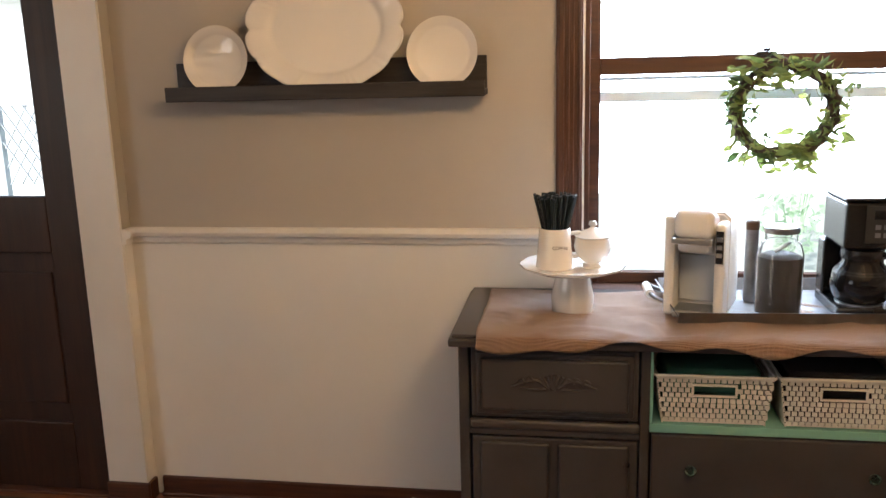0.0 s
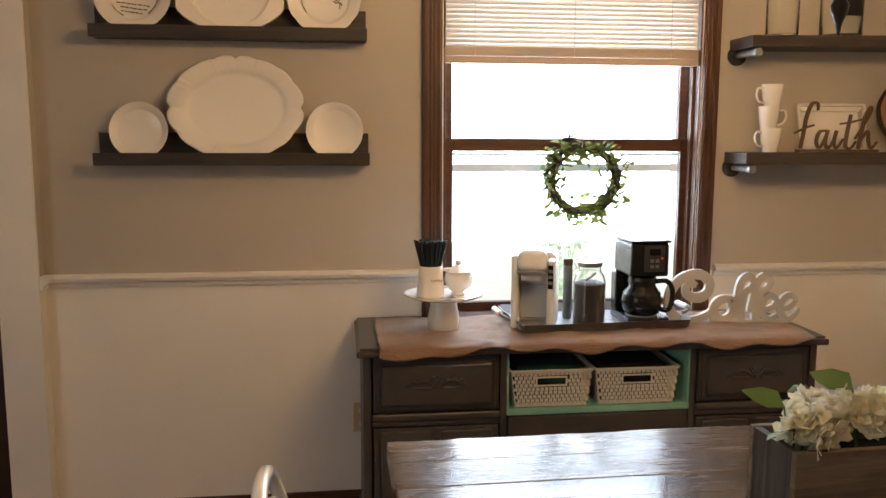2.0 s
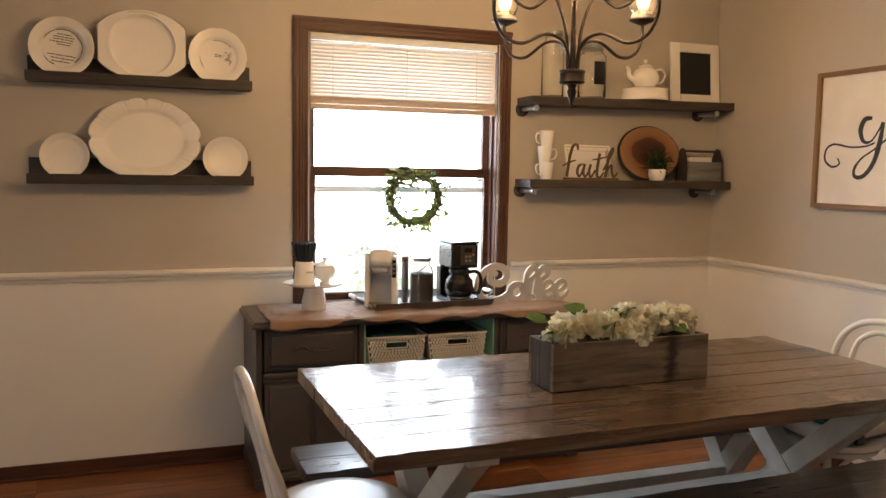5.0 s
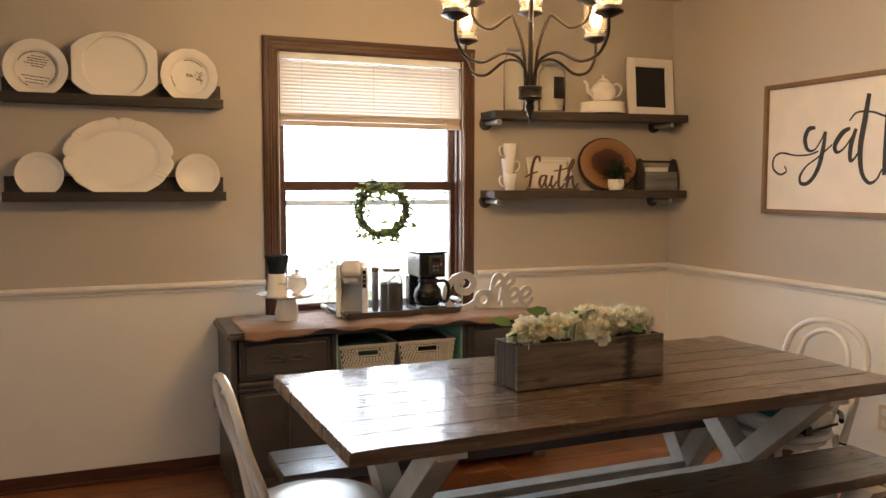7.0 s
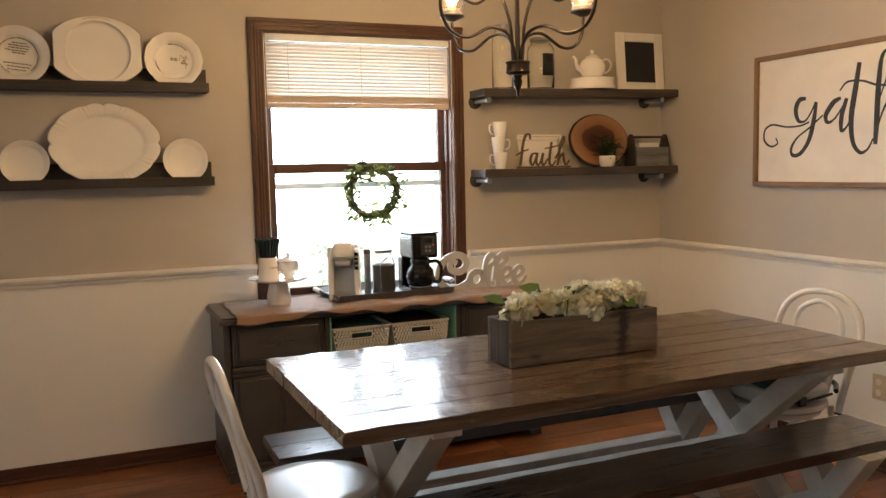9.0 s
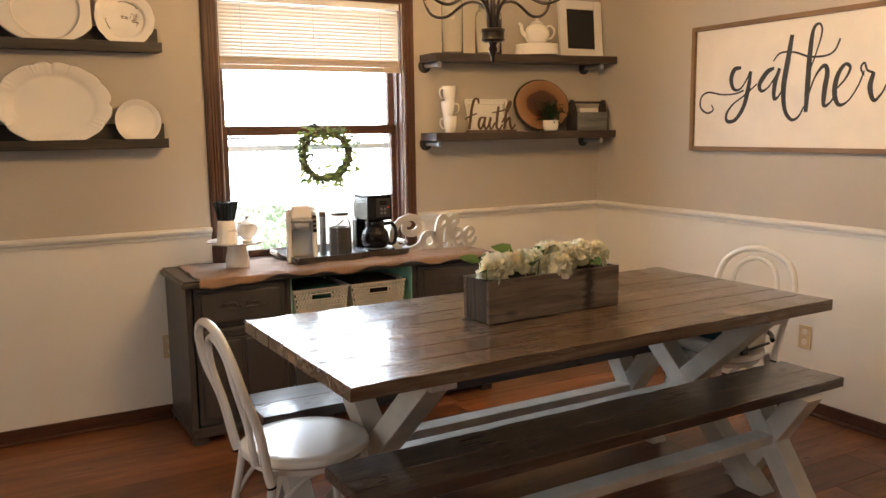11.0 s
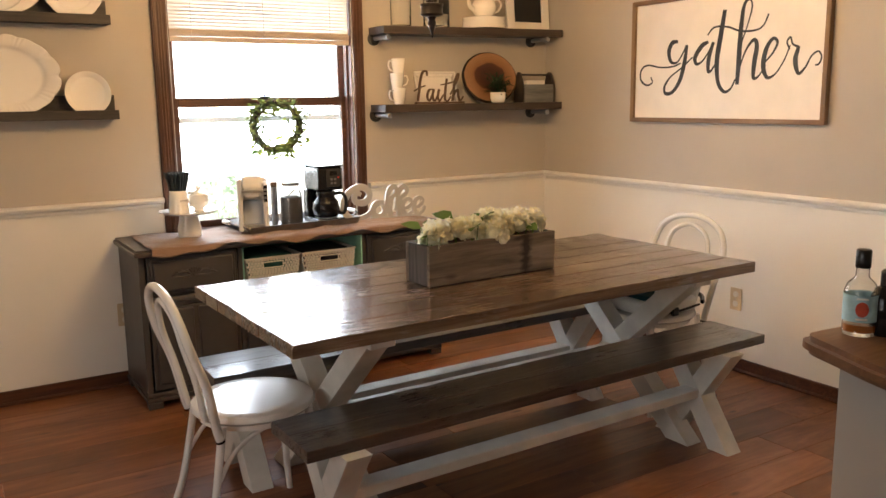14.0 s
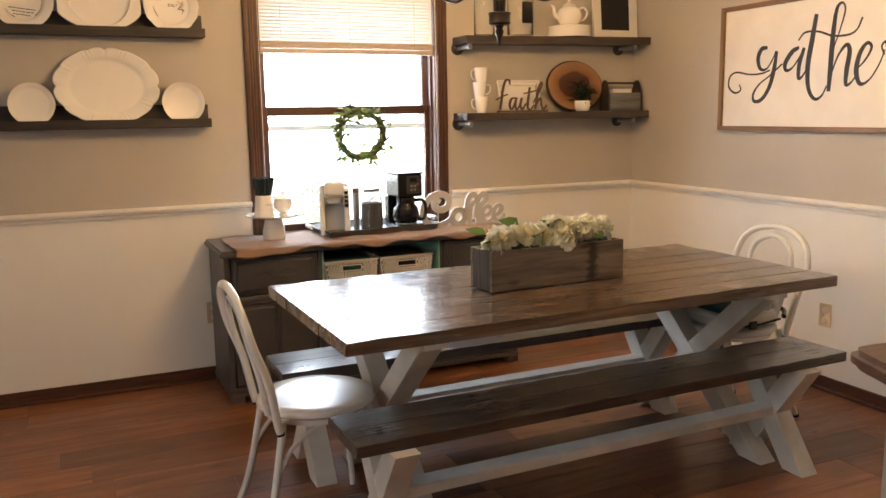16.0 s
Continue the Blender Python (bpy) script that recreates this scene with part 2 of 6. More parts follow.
SIGN_INK = paint("charcoal_lettering", (0.030, 0.031, 0.033), 0.6, 0.25, 45, 0.1, blotch=16)
SCRIPT_WOOD = paint("brown_cut_lettering", (0.115, 0.068, 0.040), 0.55, 0.15, 90, 0.1)
# White letters; the shade on their window-backed faces is mixed into this grey.
CUT_WHITE_SHADED = paint("shade_greyed_cut_letters", (0.52, 0.505, 0.48), 0.45, 0.04, 90, 0.05)
BARK = paint("bark", (0.030, 0.019, 0.012), 0.9, 0.3, 60, 1.0, blotch=25)
CRATE = wood("grey_washed_crate", ((0.12, 0.12, 0.115), (0.22, 0.22, 0.21), (0.33, 0.325, 0.31)), 0.65, 0, 30, 2.5, 0.3, spread=0.1)
PAPER = paint("paper_napkins", (0.76, 0.72, 0.66), 0.8, 0.03, 60, 0.2)
OUTLET = paint("almond_plastic", (0.60, 0.47, 0.30), 0.35, 0.03, 120, 0.03)
TEAL = paint("teal_fabric", (0.010, 0.085, 0.10), 0.8, 0.15, 300, 0.4)
BLIND = paint("cream_blind_slat", (0.84, 0.825, 0.79), 0.45, 0.03, 60, 0.05)
see_through(BLIND.node_tree, BLIND.node_tree.nodes["Principled BSDF"], 0.07)
STORM = paint("frosted_storm_rail", (0.80, 0.84, 0.84), 0.5, 0.03, 80, 0.05)
see_through(STORM.node_tree, STORM.node_tree.nodes["Principled BSDF"], 0.14)
BLIND_RAIL = paint("beige_blind_rail", (0.52, 0.42, 0.33), 0.45, 0.04, 60, 0.05)
JAMB = paint("white_window_jamb", (0.78, 0.77, 0.74), 0.4, 0.03, 80, 0.05)
CABINET = paint("grey_cabinet_paint", (0.30, 0.275, 0.25), 0.5, 0.03, 150, 0.08)
MAT_FABRIC = paint("grey_green_mat", (0.11, 0.12, 0.10), 0.95, 0.2, 260, 0.8)
GREEN_CLOTH = paint("green_folded_cloth", (0.035, 0.12, 0.085), 0.9, 0.2, 200, 0.5, blotch=12)
DARK_CLOTH = paint("dark_folded_cloth", (0.022, 0.017, 0.016), 0.9, 0.2, 200, 0.5, blotch=12)
VINE = paint("brown_vine", (0.060, 0.034, 0.020), 0.8, 0.3, 90, 0.6)
SOIL = paint("dark_moss", (0.012, 0.013, 0.008), 0.95, 0.4, 120, 0.8)
GLASS = glass("clear_glass")
JAR_GLASS = glass("jar_glass", (0.97, 0.98, 0.97), wavy=0.25)
SHADE_GLASS = glass("jar_shade_glass", (0.99, 0.95, 0.88), 0.16, wavy=0.5)
PANE_GLASS = glass("window_pane", (1, 1, 1), 0.0, 1.05)
CARAFE_GLASS = paint("smoked_carafe_glass", (0.009, 0.008, 0.008), 0.07, 0.1, 60, 0)
CARAFE_GLASS.node_tree.nodes["Principled BSDF"].inputs["Specular IOR Level"].default_value = 0.3
BULB_GLOW = glow("warm_bulb", (1.0, 0.62, 0.275), BULB)
RED_LED = glow("red_display", (1.0, 0.05, 0.03), 0.5)
MINT_GLASS = glass("green_glass", (0.55, 0.85, 0.70), 0.05)
AMBER = paint("amber_liquid", (0.30, 0.09, 0.015), 0.1, 0.05, 60, 0)
LABEL_BLUE = paint("pale_blue_label", (0.33, 0.52, 0.58), 0.5, 0.12, 60, 0.02, blotch=30)
LABEL_RED = paint("red_label", (0.45, 0.06, 0.03), 0.5, 0.2, 60, 0.02, blotch=40)
# Outdoor glare is put into grass and siding: both lighter than their own colour.
GLARE_GRASS = paint("grass", (0.72, 0.76, 0.66), 0.95, 0.06, 40, 0.5, blotch=2)
GLARE_SIDING = paint("glare_white_siding", (0.85, 0.86, 0.85), 0.6, 0.03, 30, 0.05)
LATTICE = paint("white_lattice_wood", (0.62, 0.66, 0.68), 0.6, 0.05, 60, 0.1)


def leaf_material(name, a, b_, thin=0.35):
    m, nt, b = material(name)
    tc = nt.nodes.new("ShaderNodeNewGeometry")
    v = coords(nt)
    link(nt, mix(nt, tc.outputs["Random Per Island"], a, b_), b.inputs["Base Color"])
    b.inputs["Roughness"].default_value = 0.55
    see_through(nt, b, thin)
    bump(nt, b, noise_tex(nt, v, 120, 4), 0.3)
    return m


LEAF = leaf_material("silk_leaf", (0.07, 0.15, 0.022), (0.17, 0.27, 0.05))
LEAF_WREATH = leaf_material("wreath_leaf", (0.045, 0.075, 0.016), (0.30, 0.33, 0.085), 0.42)
LEAF_DARK = leaf_material("succulent_leaf", (0.010, 0.030, 0.015), (0.030, 0.070, 0.030))
# Outdoor shrub green, paled towards white to carry the glare.
GLARE_LEAF = leaf_material("glare_pale_leaf", (0.60, 0.76, 0.54), (0.74, 0.85, 0.68), 0.45)
PETAL = leaf_material("cream_petal", (0.93, 0.86, 0.60), (0.95, 0.93, 0.82), 0.32)


def burlap():
    m, nt, b = material("burlap")
    v = coords(nt)
    w = []
    for axis in ("X", "Y"):
        t = nt.nodes.new("ShaderNodeTexWave")
        t.bands_direction = axis
        t.inputs["Scale"].default_value, t.inputs["Distortion"].default_value = 110, 1.2
        t.inputs["Detail"].default_value = 2
        link(nt, v, t.inputs["Vector"])
        w.append(t.outputs["Fac"])
    weave = mix(nt, 0.5, w[0], w[1])
    col = mix(nt, weave, tuple(c * 0.6 for c in BURLAP_C), BURLAP_C)
    link(nt, mix(nt, remap(nt, noise_tex(nt, v, 7, 4), 0, 0.5), col, tuple(c * 1.35 for c in BURLAP_C)), b.inputs["Base Color"])
    b.inputs["Roughness"].default_value = 0.33
    b.inputs["Sheen Weight"].default_value = 0.3
    bump(nt, b, mix(nt, 0.75, weave, noise_tex(nt, v, 16, 3, 0.5, 1.2)), 0.9, 0.010)
    return m


BURLAP = burlap()


def slice_material():
    """Cut face of a log: reddish heart, pale sapwood and rings."""
    m, nt, b = material("log_slice")
    v = coords(nt, (1, 1, 1.3))
    ln = nt.nodes.new("ShaderNodeVectorMath")
    ln.operation = "LENGTH"
    link(nt, v, ln.inputs[0])
    add = nt.nodes.new("ShaderNodeMath")
    add.operation = "MULTIPLY_ADD"
    link(nt, noise_tex(nt, v, 7, 3), add.inputs[0])
    add.inputs[1].default_value = 0.07
    link(nt, ln.outputs["Value"], add.inputs[2])
    base = ramp(nt, add.outputs[0], [(0.10, (0.045, 0.014, 0.007)), (0.145, (0.075, 0.022, 0.010)), (0.16, (0.25, 0.115, 0.045)), (0.24, (0.36, 0.195, 0.090))])
    rg = nt.nodes.new("ShaderNodeMath")
    rg.operation = "SINE"
    sc = nt.nodes.new("ShaderNodeMath")
    sc.operation = "MULTIPLY"
    sc.inputs[1].default_value = 420
    link(nt, add.outputs[0], sc.inputs[0])
    link(nt, sc.outputs[0], rg.inputs[0])
    link(nt, mix(nt, remap(nt, rg.outputs[0], 0, 0.25), base, (0.12, 0.045, 0.015)), b.inputs["Base Color"])
    b.inputs["Roughness"].default_value = 0.4
    bump(nt, b, rg.outputs[0], 0.05)
    return m


SLICE = slice_material()

# ---- building helpers ----
BASE, LAID = {}, {}
I4 = Matrix.Identity(4)
# The window wall and all that stands against it share one layout frame; this sets it in the room.
WALL_FRAME = Matrix(((0.983, 0, 0, 0.048), (0, 0.926, 0, 0.245), (0, 0, 0.98, 0.043), (0, 0, 0, 1)))
LAY = I4


def thing(name, label, category, at=(0, 0, 0), group="", built_in=False):
    """A thing's Empty. Built-in things follow the frame in full, loose ones keep their proportions."""
    e = new(name)
    e.empty_display_size = 0.05
    base = LAY @ Vector(at)
    e.matrix_basis = BASE[e] = Matrix.Translation(base)
    LAID[e] = LAY if built_in or LAY == I4 else Matrix.Translation(base) @ Matrix.Scale(0.98, 4) @ Matrix.Translation(-Vector(at))
    return tagged(e, label, category, group)


def mesh_of(name, bm, mats, smooth=None):
    me = bpy.data.meshes.new(name)
    bmesh.ops.recalc_face_normals(bm, faces=bm.faces[:])
    if smooth:
        for f in bm.faces:
            f.smooth = True
        for e in bm.edges:
            if len(e.link_faces) == 2 and e.calc_face_angle(0) > radians(smooth):
                e.smooth = False
    bm.to_mesh(me)
    bm.free()
    for m in mats if isinstance(mats, (list, tuple)) else [mats]:
        me.materials.append(m)
    return me


def part(name, bm, mat, parent, label="", smooth=42):
    """One mesh under a thing or a part; the bmesh is in world metres."""
    bm.transform(BASE[parent].inverted() @ LAID[parent])
    ob = new(name, mesh_of(name, bm, mat, smooth))
    ob.parent = parent
    BASE[ob], LAID[ob] = BASE[parent], LAID[parent]
    return tagged(ob, label)


def solo(name, bm, mat, label="", category="", kind="", at=(0, 0, 0), smooth=42, group=""):
    """A top-level thing that is one mesh, or a piece of the setting."""
    base = Matrix.Translation(LAY @ Vector(at))
    bm.transform(base.inverted() @ LAY)
    ob = new(name, mesh_of(name, bm, mat, smooth))
    ob.matrix_basis = BASE[ob] = base
    LAID[ob] = LAY
    return tagged(ob, label, category, group, kind)


def join(*bms):
    out = bmesh.new()
    for b in bms:
        me = bpy.data.meshes.new("tmp")
        b.to_mesh(me)
        b.free()
        out.from_mesh(me)
        bpy.data.meshes.remove(me)
    return out


def block(x0, x1, y0, y1, z0, z1, bevel=0.0, seg=2):
    bm = bmesh.new()
    bmesh.ops.create_cube(bm, size=1)
    bm.transform(Matrix.Translation(((x0 + x1) / 2, (y0 + y1) / 2, (z0 + z1) / 2)) @ Matrix.Diagonal((x1 - x0, y1 - y0, z1 - z0, 1)))
    if bevel:
        bmesh.ops.bevel(bm, geom=bm.edges[:], offset=bevel, segments=seg, profile=0.5, affect="EDGES")
    for e in bm.edges:
        e.smooth = False
    return bm


def moved(bm, m):
    bm.transform(m)
    return bm


def bar(a, b, w, h, bevel=0.002, up=(0, 0, 1)):
    """A square timber from a to b, w wide, h deep."""
    a, b = Vector(a), Vector(b)
    d = (b - a)
    q = d.normalized()
    s = q.cross(Vector(up))
    s = s.normalized() if s.length > 1e-4 else Vector((1, 0, 0))
    u = s.cross(q)
    bm = block(-w / 2, w / 2, 0, d.length, -h / 2, h / 2, bevel)
    m = Matrix((s, q, u)).transposed().to_4x4()
    m.translation = a
    return moved(bm, m)


def lathe(profile, at=(0, 0, 0), n=32, wave=0, amp=0.0, squash=1.0):
    """A turned form about z from (radius, height) pairs; wave/amp scallop the rim in proportion to the radius."""
    bm = bmesh.new()
    top = max(r for r, _ in profile)
    rings = []
    for r, z in profile:
        if r < 1e-5:
            rings.append([bm.verts.new((0, 0, z))])
            continue
        ring = []
        for i in range(n):
            a = 2 * math.pi * i / n
            k = r * (1 + amp * (r / top) ** 4 * (2 * abs(math.cos(wave * a / 2)) - 1.4)) if wave else r
            ring.append(bm.verts.new((k * math.cos(a), k * squash * math.sin(a), z)))
        rings.append(ring)
    for p, q in zip(rings, rings[1:]):
        for i in range(n):
            j = (i + 1) % n
            vs = []
            for v in (p[i % len(p)], p[j % len(p)], q[j % len(q)], q[i % len(q)]):
                if v not in vs:
                    vs.append(v)
            if len(vs) > 2:
                bm.faces.new(vs)
    return moved(bm, Matrix.Translation(at))


def smooth_line(pts, n=8):
    """Catmull-Rom through points of any length."""
    p = [np.array(q, float) for q in pts]
    p = [2 * p[0] - p[1]] + p + [2 * p[-1] - p[-2]]
    out = []
    for a, b, c, d in zip(p, p[1:], p[2:], p[3:]):
        for i in range(n):
            t = i / n
            out.append(0.5 * (2 * b + (c - a) * t + (2 * a - 5 * b + 4 * c - d) * t * t + (3 * b - a - 3 * c + d) * t ** 3))
    out.append(p[-2])
    return out


def tube(pts, r, n=10, closed=False, taper=None, smooth=8):
    """A round rod through the points."""
    line = [Vector(q[:3]) for q in (smooth_line(pts, smooth) if smooth else pts)]
    bm = bmesh.new()
    rings, side = [], None
    m = len(line)
    for i, q in enumerate(line):
        d = (line[(i + 1) % m] - line[i - 1]) if closed else line[min(i + 1, m - 1)] - line[max(i - 1, 0)]
        d.normalize()
        if side is None:
            side = d.orthogonal().normalized()
        side = (side - d * side.dot(d)).normalized()
        up = d.cross(side)
        rr = r if taper is None else r * (1 + (taper - 1) * i / (m - 1))
        rings.append([bm.verts.new(q + rr * (math.cos(a) * side + math.sin(a) * up)) for a in (2 * math.pi * k / n for k in range(n))])
    pairs = list(zip(rings, rings[1:])) + ([(rings[-1], rings[0])] if closed else [])
    for p, q in pairs:
        for k in range(n):
            bm.faces.new((p[k], p[(k + 1) % n], q[(k + 1) % n], q[k]))
    if not closed:
        bm.faces.new(rings[0][::-1])
        bm.faces.new(rings[-1])
    return bm


def ribbon(pts, depth, n=7, lift=0.0):
    """A lettering stroke in the xz plane from (x, z, width) points, its face towards -y."""
    line = smooth_line(pts, n)
    bm = bmesh.new()
    rows = []
    for i, (x, z, w) in enumerate(line):
        d = line[min(i + 1, len(line) - 1)] - line[max(i - 1, 0)]
        k = math.hypot(d[0], d[1]) or 1
        nx, nz = -d[1] / k * w / 2, d[0] / k * w / 2
        rows.append([bm.verts.new(v) for v in ((x + nx, -depth - lift, z + nz), (x - nx, -depth - lift, z - nz), (x - nx, -lift, z - nz), (x + nx, -lift, z + nz))])
    for p, q in zip(rows, rows[1:]):
        for k in range(4):
            bm.faces.new((p[k], p[(k + 1) % 4], q[(k + 1) % 4], q[k]))
    bm.faces.new(rows[0])
    bm.faces.new(rows[-1][::-1])
    return bm


def outline(pts, y0, y1, bevel=0.0):
    """A plate cut to an outline in the xz plane, from y0 to y1."""
    bm = bmesh.new()
    f = bm.faces.new([bm.verts.new((x, y0, z)) for x, z in pts])
    r = bmesh.ops.extrude_face_region(bm, geom=[f])
    bmesh.ops.translate(bm, verts=[v for v in r["geom"] if isinstance(v, bmesh.types.BMVert)], vec=(0, y1 - y0, 0))
    if bevel:
        edges = [e for e in bm.edges if abs(e.verts[0].co.y - e.verts[1].co.y) < 1e-6]
        bmesh.ops.bevel(bm, geom=edges, offset=bevel, segments=2, affect="EDGES")
    return bm


def slab(pts, z0, z1, bevel=0.0):
    """A plate cut to an outline in the xy plane."""
    return moved(outline(pts, -z1, -z0, bevel), Matrix.Rotation(radians(-90), 4, "X"))


def leaf(length, width, fold=0.25, droop=0.3):
    """One leaf along +x: pointed, folded at the midrib, drooping; six faces."""
    bm = bmesh.new()
    xs = (0.0, 0.3, 0.65, 1.0)
    ws = (0.06, 0.9, 0.75, 0.03)
    rows = []
    for x, w in zip(xs, ws):
        zc = -droop * length * x * x
        zs = fold * width * w * 0.5
        rows.append([bm.verts.new((x * length, s * w * width / 2, zc + (zs if s else 0))) for s in (-1, 0, 1)])
    for p, q in zip(rows, rows[1:]):
        for k in (0, 1):
            bm.faces.new((p[k], p[k + 1], q[k + 1], q[k]))
    return bm


def scatter(pieces):
    """Many small meshes as one, from (vertices, faces) pairs."""
    vs, fs = [], []
    for v, f in pieces:
        o = len(vs)
        vs += v
        fs += [tuple(i + o for i in q) for q in f]
    me = bpy.data.meshes.new("tmp")
    me.from_pydata(vs, [], fs)
    bm = bmesh.new()
    bm.from_mesh(me)
    bpy.data.meshes.remove(me)
    return bm


def as_piece(bm):
    bm.verts.index_update()
    out = ([v.co.copy() for v in bm.verts], [[v.index for v in f.verts] for f in bm.faces])
    bm.free()
    return out


def placed(piece, m):
    return [m @ v for v in piece[0]], piece[1]


def lettering(text, size, m, depth=0.0004):
    """Text in the built-in font as a bmesh, lying in xz and facing -y."""
    c = bpy.data.curves.new("tmp", "FONT")
    c.body, c.size, c.extrude, c.align_x = text, size, depth, "CENTER"
    ob = bpy.data.objects.new("tmp", c)
    me = bpy.data.meshes.new_from_object(ob)
    bm = bmesh.new()
    bm.from_mesh(me)
    bpy.data.meshes.remove(me)
    bpy.data.objects.remove(ob)
    bpy.data.curves.remove(c)
    return moved(bm, m @ Matrix.Rotation(radians(90), 4, "X"))


# ---- the room ----
YN, XE, ZC, RAIL = 2.935, 2.93, 2.59, 0.947
WX0, WX1, WZ0, WZ1 = 0.446, 1.518, 0.763, 2.172
PX0, PX1, PY = -1.182, -1.034, 2.886
DX0, DX1, DZ = -2.036, PX0, 2.062
XW, YS, YB = -3.3, -4.3, 3.085


def wall_box(name, boxes, mat, label):
    w = solo(name, boxes[0], mat, label, "wall", "structure", smooth=None)
    for b in boxes[1:]:
        part("wall_section", b, mat, w, smooth=None)


wall_box("wall_north", [block(PX1, WX0, YN, YB, RAIL, ZC), block(WX1, XE, YN, YB, RAIL, ZC), block(WX0, WX1, YN, YB, WZ1, ZC), block(PX0, PX1, PY, YB, RAIL, ZC)], WALL, "greige painted wall above the chair rail")
wall_box("wainscot_north", [block(PX1, WX0, YN, YB, 0, RAIL), block(WX1, XE, YN, YB, 0, RAIL), block(WX0, WX1, YN, YB, 0, WZ0), block(PX0, PX1, PY, YB, 0, RAIL)], WAINSCOT, "white painted lower wall under the chair rail")
wall_box("wall_entry", [block(XW, DX0, PY, YB, 0, ZC), block(DX0, DX1, PY, YB, DZ, ZC)], WALL, "greige painted wall round the entry door")
wall_box("wall_east", [block(XE, XE + 0.15, YS, YB, RAIL, ZC)], WALL, "greige painted wall above the chair rail")
wall_box("wainscot_east", [block(XE, XE + 0.15, YS, YB, 0, RAIL)], WAINSCOT, "white painted lower wall under the chair rail")
wall_box("wall_west", [block(XW - 0.15, XW, YS, -1.72, 0, ZC), block(XW - 0.15, XW, 0.32, YB, 0, ZC), block(XW - 0.15, XW, -1.72, 0.32, 0, 0.85), block(XW - 0.15, XW, -1.72, 0.32, 2.15, ZC)], WALL, "plain greige wall")
win2 = thing("window_2", "wide window in a white frame", "window", (XW, -0.7, 0.85))
tagged(win2, kind="structure")
for y0, y1, z0, z1 in ((-1.72, -1.66, 0.85, 2.15), (0.26, 0.32, 0.85, 2.15), (-1.659, 0.259, 0.85, 0.91), (-1.659, 0.259, 2.09, 2.15), (-0.73, -0.67, 0.911, 2.089)):
    part("window_frame", block(XW - 0.06, XW + 0.015, y0, y1, z0, z1, 0.003), JAMB, win2)
part("pane", block(XW - 0.03, XW - 0.025, -1.66, 0.26, 0.91, 2.09), PANE_GLASS, win2, "clear window glass", None).visible_shadow = False
wall_box("wall_south", [block(XW - 0.15, XE + 0.15, YS - 0.15, YS, 0, ZC)], WALL, "plain greige wall")
solo("ceiling", block(XW - 0.15, XE + 0.15, YS - 0.15, YB, ZC, ZC + 0.1), CEILING, "off-white painted ceiling", "ceiling", "structure", smooth=None)


def rail_x(x0, x1, y):
    """A moulded rail along x on a wall that faces -y."""
    pts = ((0, -.026), (-.009, -.026), (-.013, -.019), (-.012, -.008), (-.031, .000), (-.035, .012), (-.028, .021), (-.014, .025), (0, .025))
    bm = bmesh.new()
    a = [bm.verts.new((x0, y + p, RAIL + z)) for p, z in pts]
    b = [bm.verts.new((x1, y + p, RAIL + z)) for p, z in pts]
    for i in range(len(pts)):
        j = (i + 1) % len(pts)
        bm.faces.new((a[i], a[j], b[j], b[i]))
    bm.faces.new(a)
    bm.faces.new(b[::-1])
    return bm


turn_e = Matrix.Translation((XE, 0, 0)) @ Matrix.Rotation(radians(-90), 4, "Z")
solo("chair_rail_north", rail_x(PX1, WX0 - 0.066, YN), TRIM, "white moulded chair rail", "chair rail", "structure")
solo("chair_rail_north", rail_x(WX1 + 0.066, XE, YN), TRIM, "white moulded chair rail", "chair rail", "structure")
solo("chair_rail_east", moved(rail_x(-2.91, 4.2, 0), turn_e), TRIM, "white moulded chair rail", "chair rail", "structure")
solo("chair_rail_return", moved(rail_x(-YN, -PY + 0.010, 0), Matrix.Translation((PX1, 0, 0)) @ Matrix.Rotation(radians(90), 4, "Z") @ Matrix.Diagonal((-1, 1, 1, 1))), TRIM, "white moulded chair rail", "chair rail", "structure")


def base_x(x0, x1, y):
    return join(block(x0, x1, y - 0.013, y, 0, 0.072, 0.004), block(x0, x1, y - 0.028, y - 0.0135, 0, 0.018, 0.006))


solo("baseboard_north", base_x(PX1 + 0.028, XE - 0.03, YN), BROWN_TRIM, "dark brown stained baseboard", "baseboard", "structure")
solo("baseboard_post", join(base_x(PX0, PX1 + 0.012, PY - 0.014), block(PX1, PX1 + 0.013, PY - 0.012, YN - 0.014, 0, 0.072, 0.004)), BROWN_TRIM, "dark brown stained baseboard", "baseboard", "structure")
solo("baseboard_east", moved(base_x(-YN + 0.01, 4.2, 0), turn_e), BROWN_TRIM, "dark brown stained baseboard", "baseboard", "structure")

# entry door, its casing and what lies outside it
casing = solo("door_casing", block(PX0 + 0.001, PX1 - 0.001, PY - 0.013, PY, 0.0, ZC, 0.002), TRIM, "white painted flat door casing", "casing", "structure")
part("casing_side", block(DX0 - 0.13, DX0, PY - 0.013, PY, 0, DZ + 0.13, 0.002), TRIM, casing)
part("casing_head", block(DX0 + 0.001, DX1 - 0.001, PY - 0.013, PY, DZ, DZ + 0.13, 0.002), TRIM, casing)
LAY, YN = WALL_FRAME, 2.905
door = thing("door_1", "dark brown wooden entry door with a large glass light", "door", (-1.68, 2.9, -0.04), built_in=True)
tagged(door, kind="structure")
part("stile", block(-1.385, -1.254, 2.872, 2.912, -0.03, 2.06, 0.003), DOOR_WOOD, door)
part("stile", block(-2.12 + 0.002, -2.02, 2.872, 2.912, -0.03, 2.06, 0.003), DOOR_WOOD, door)
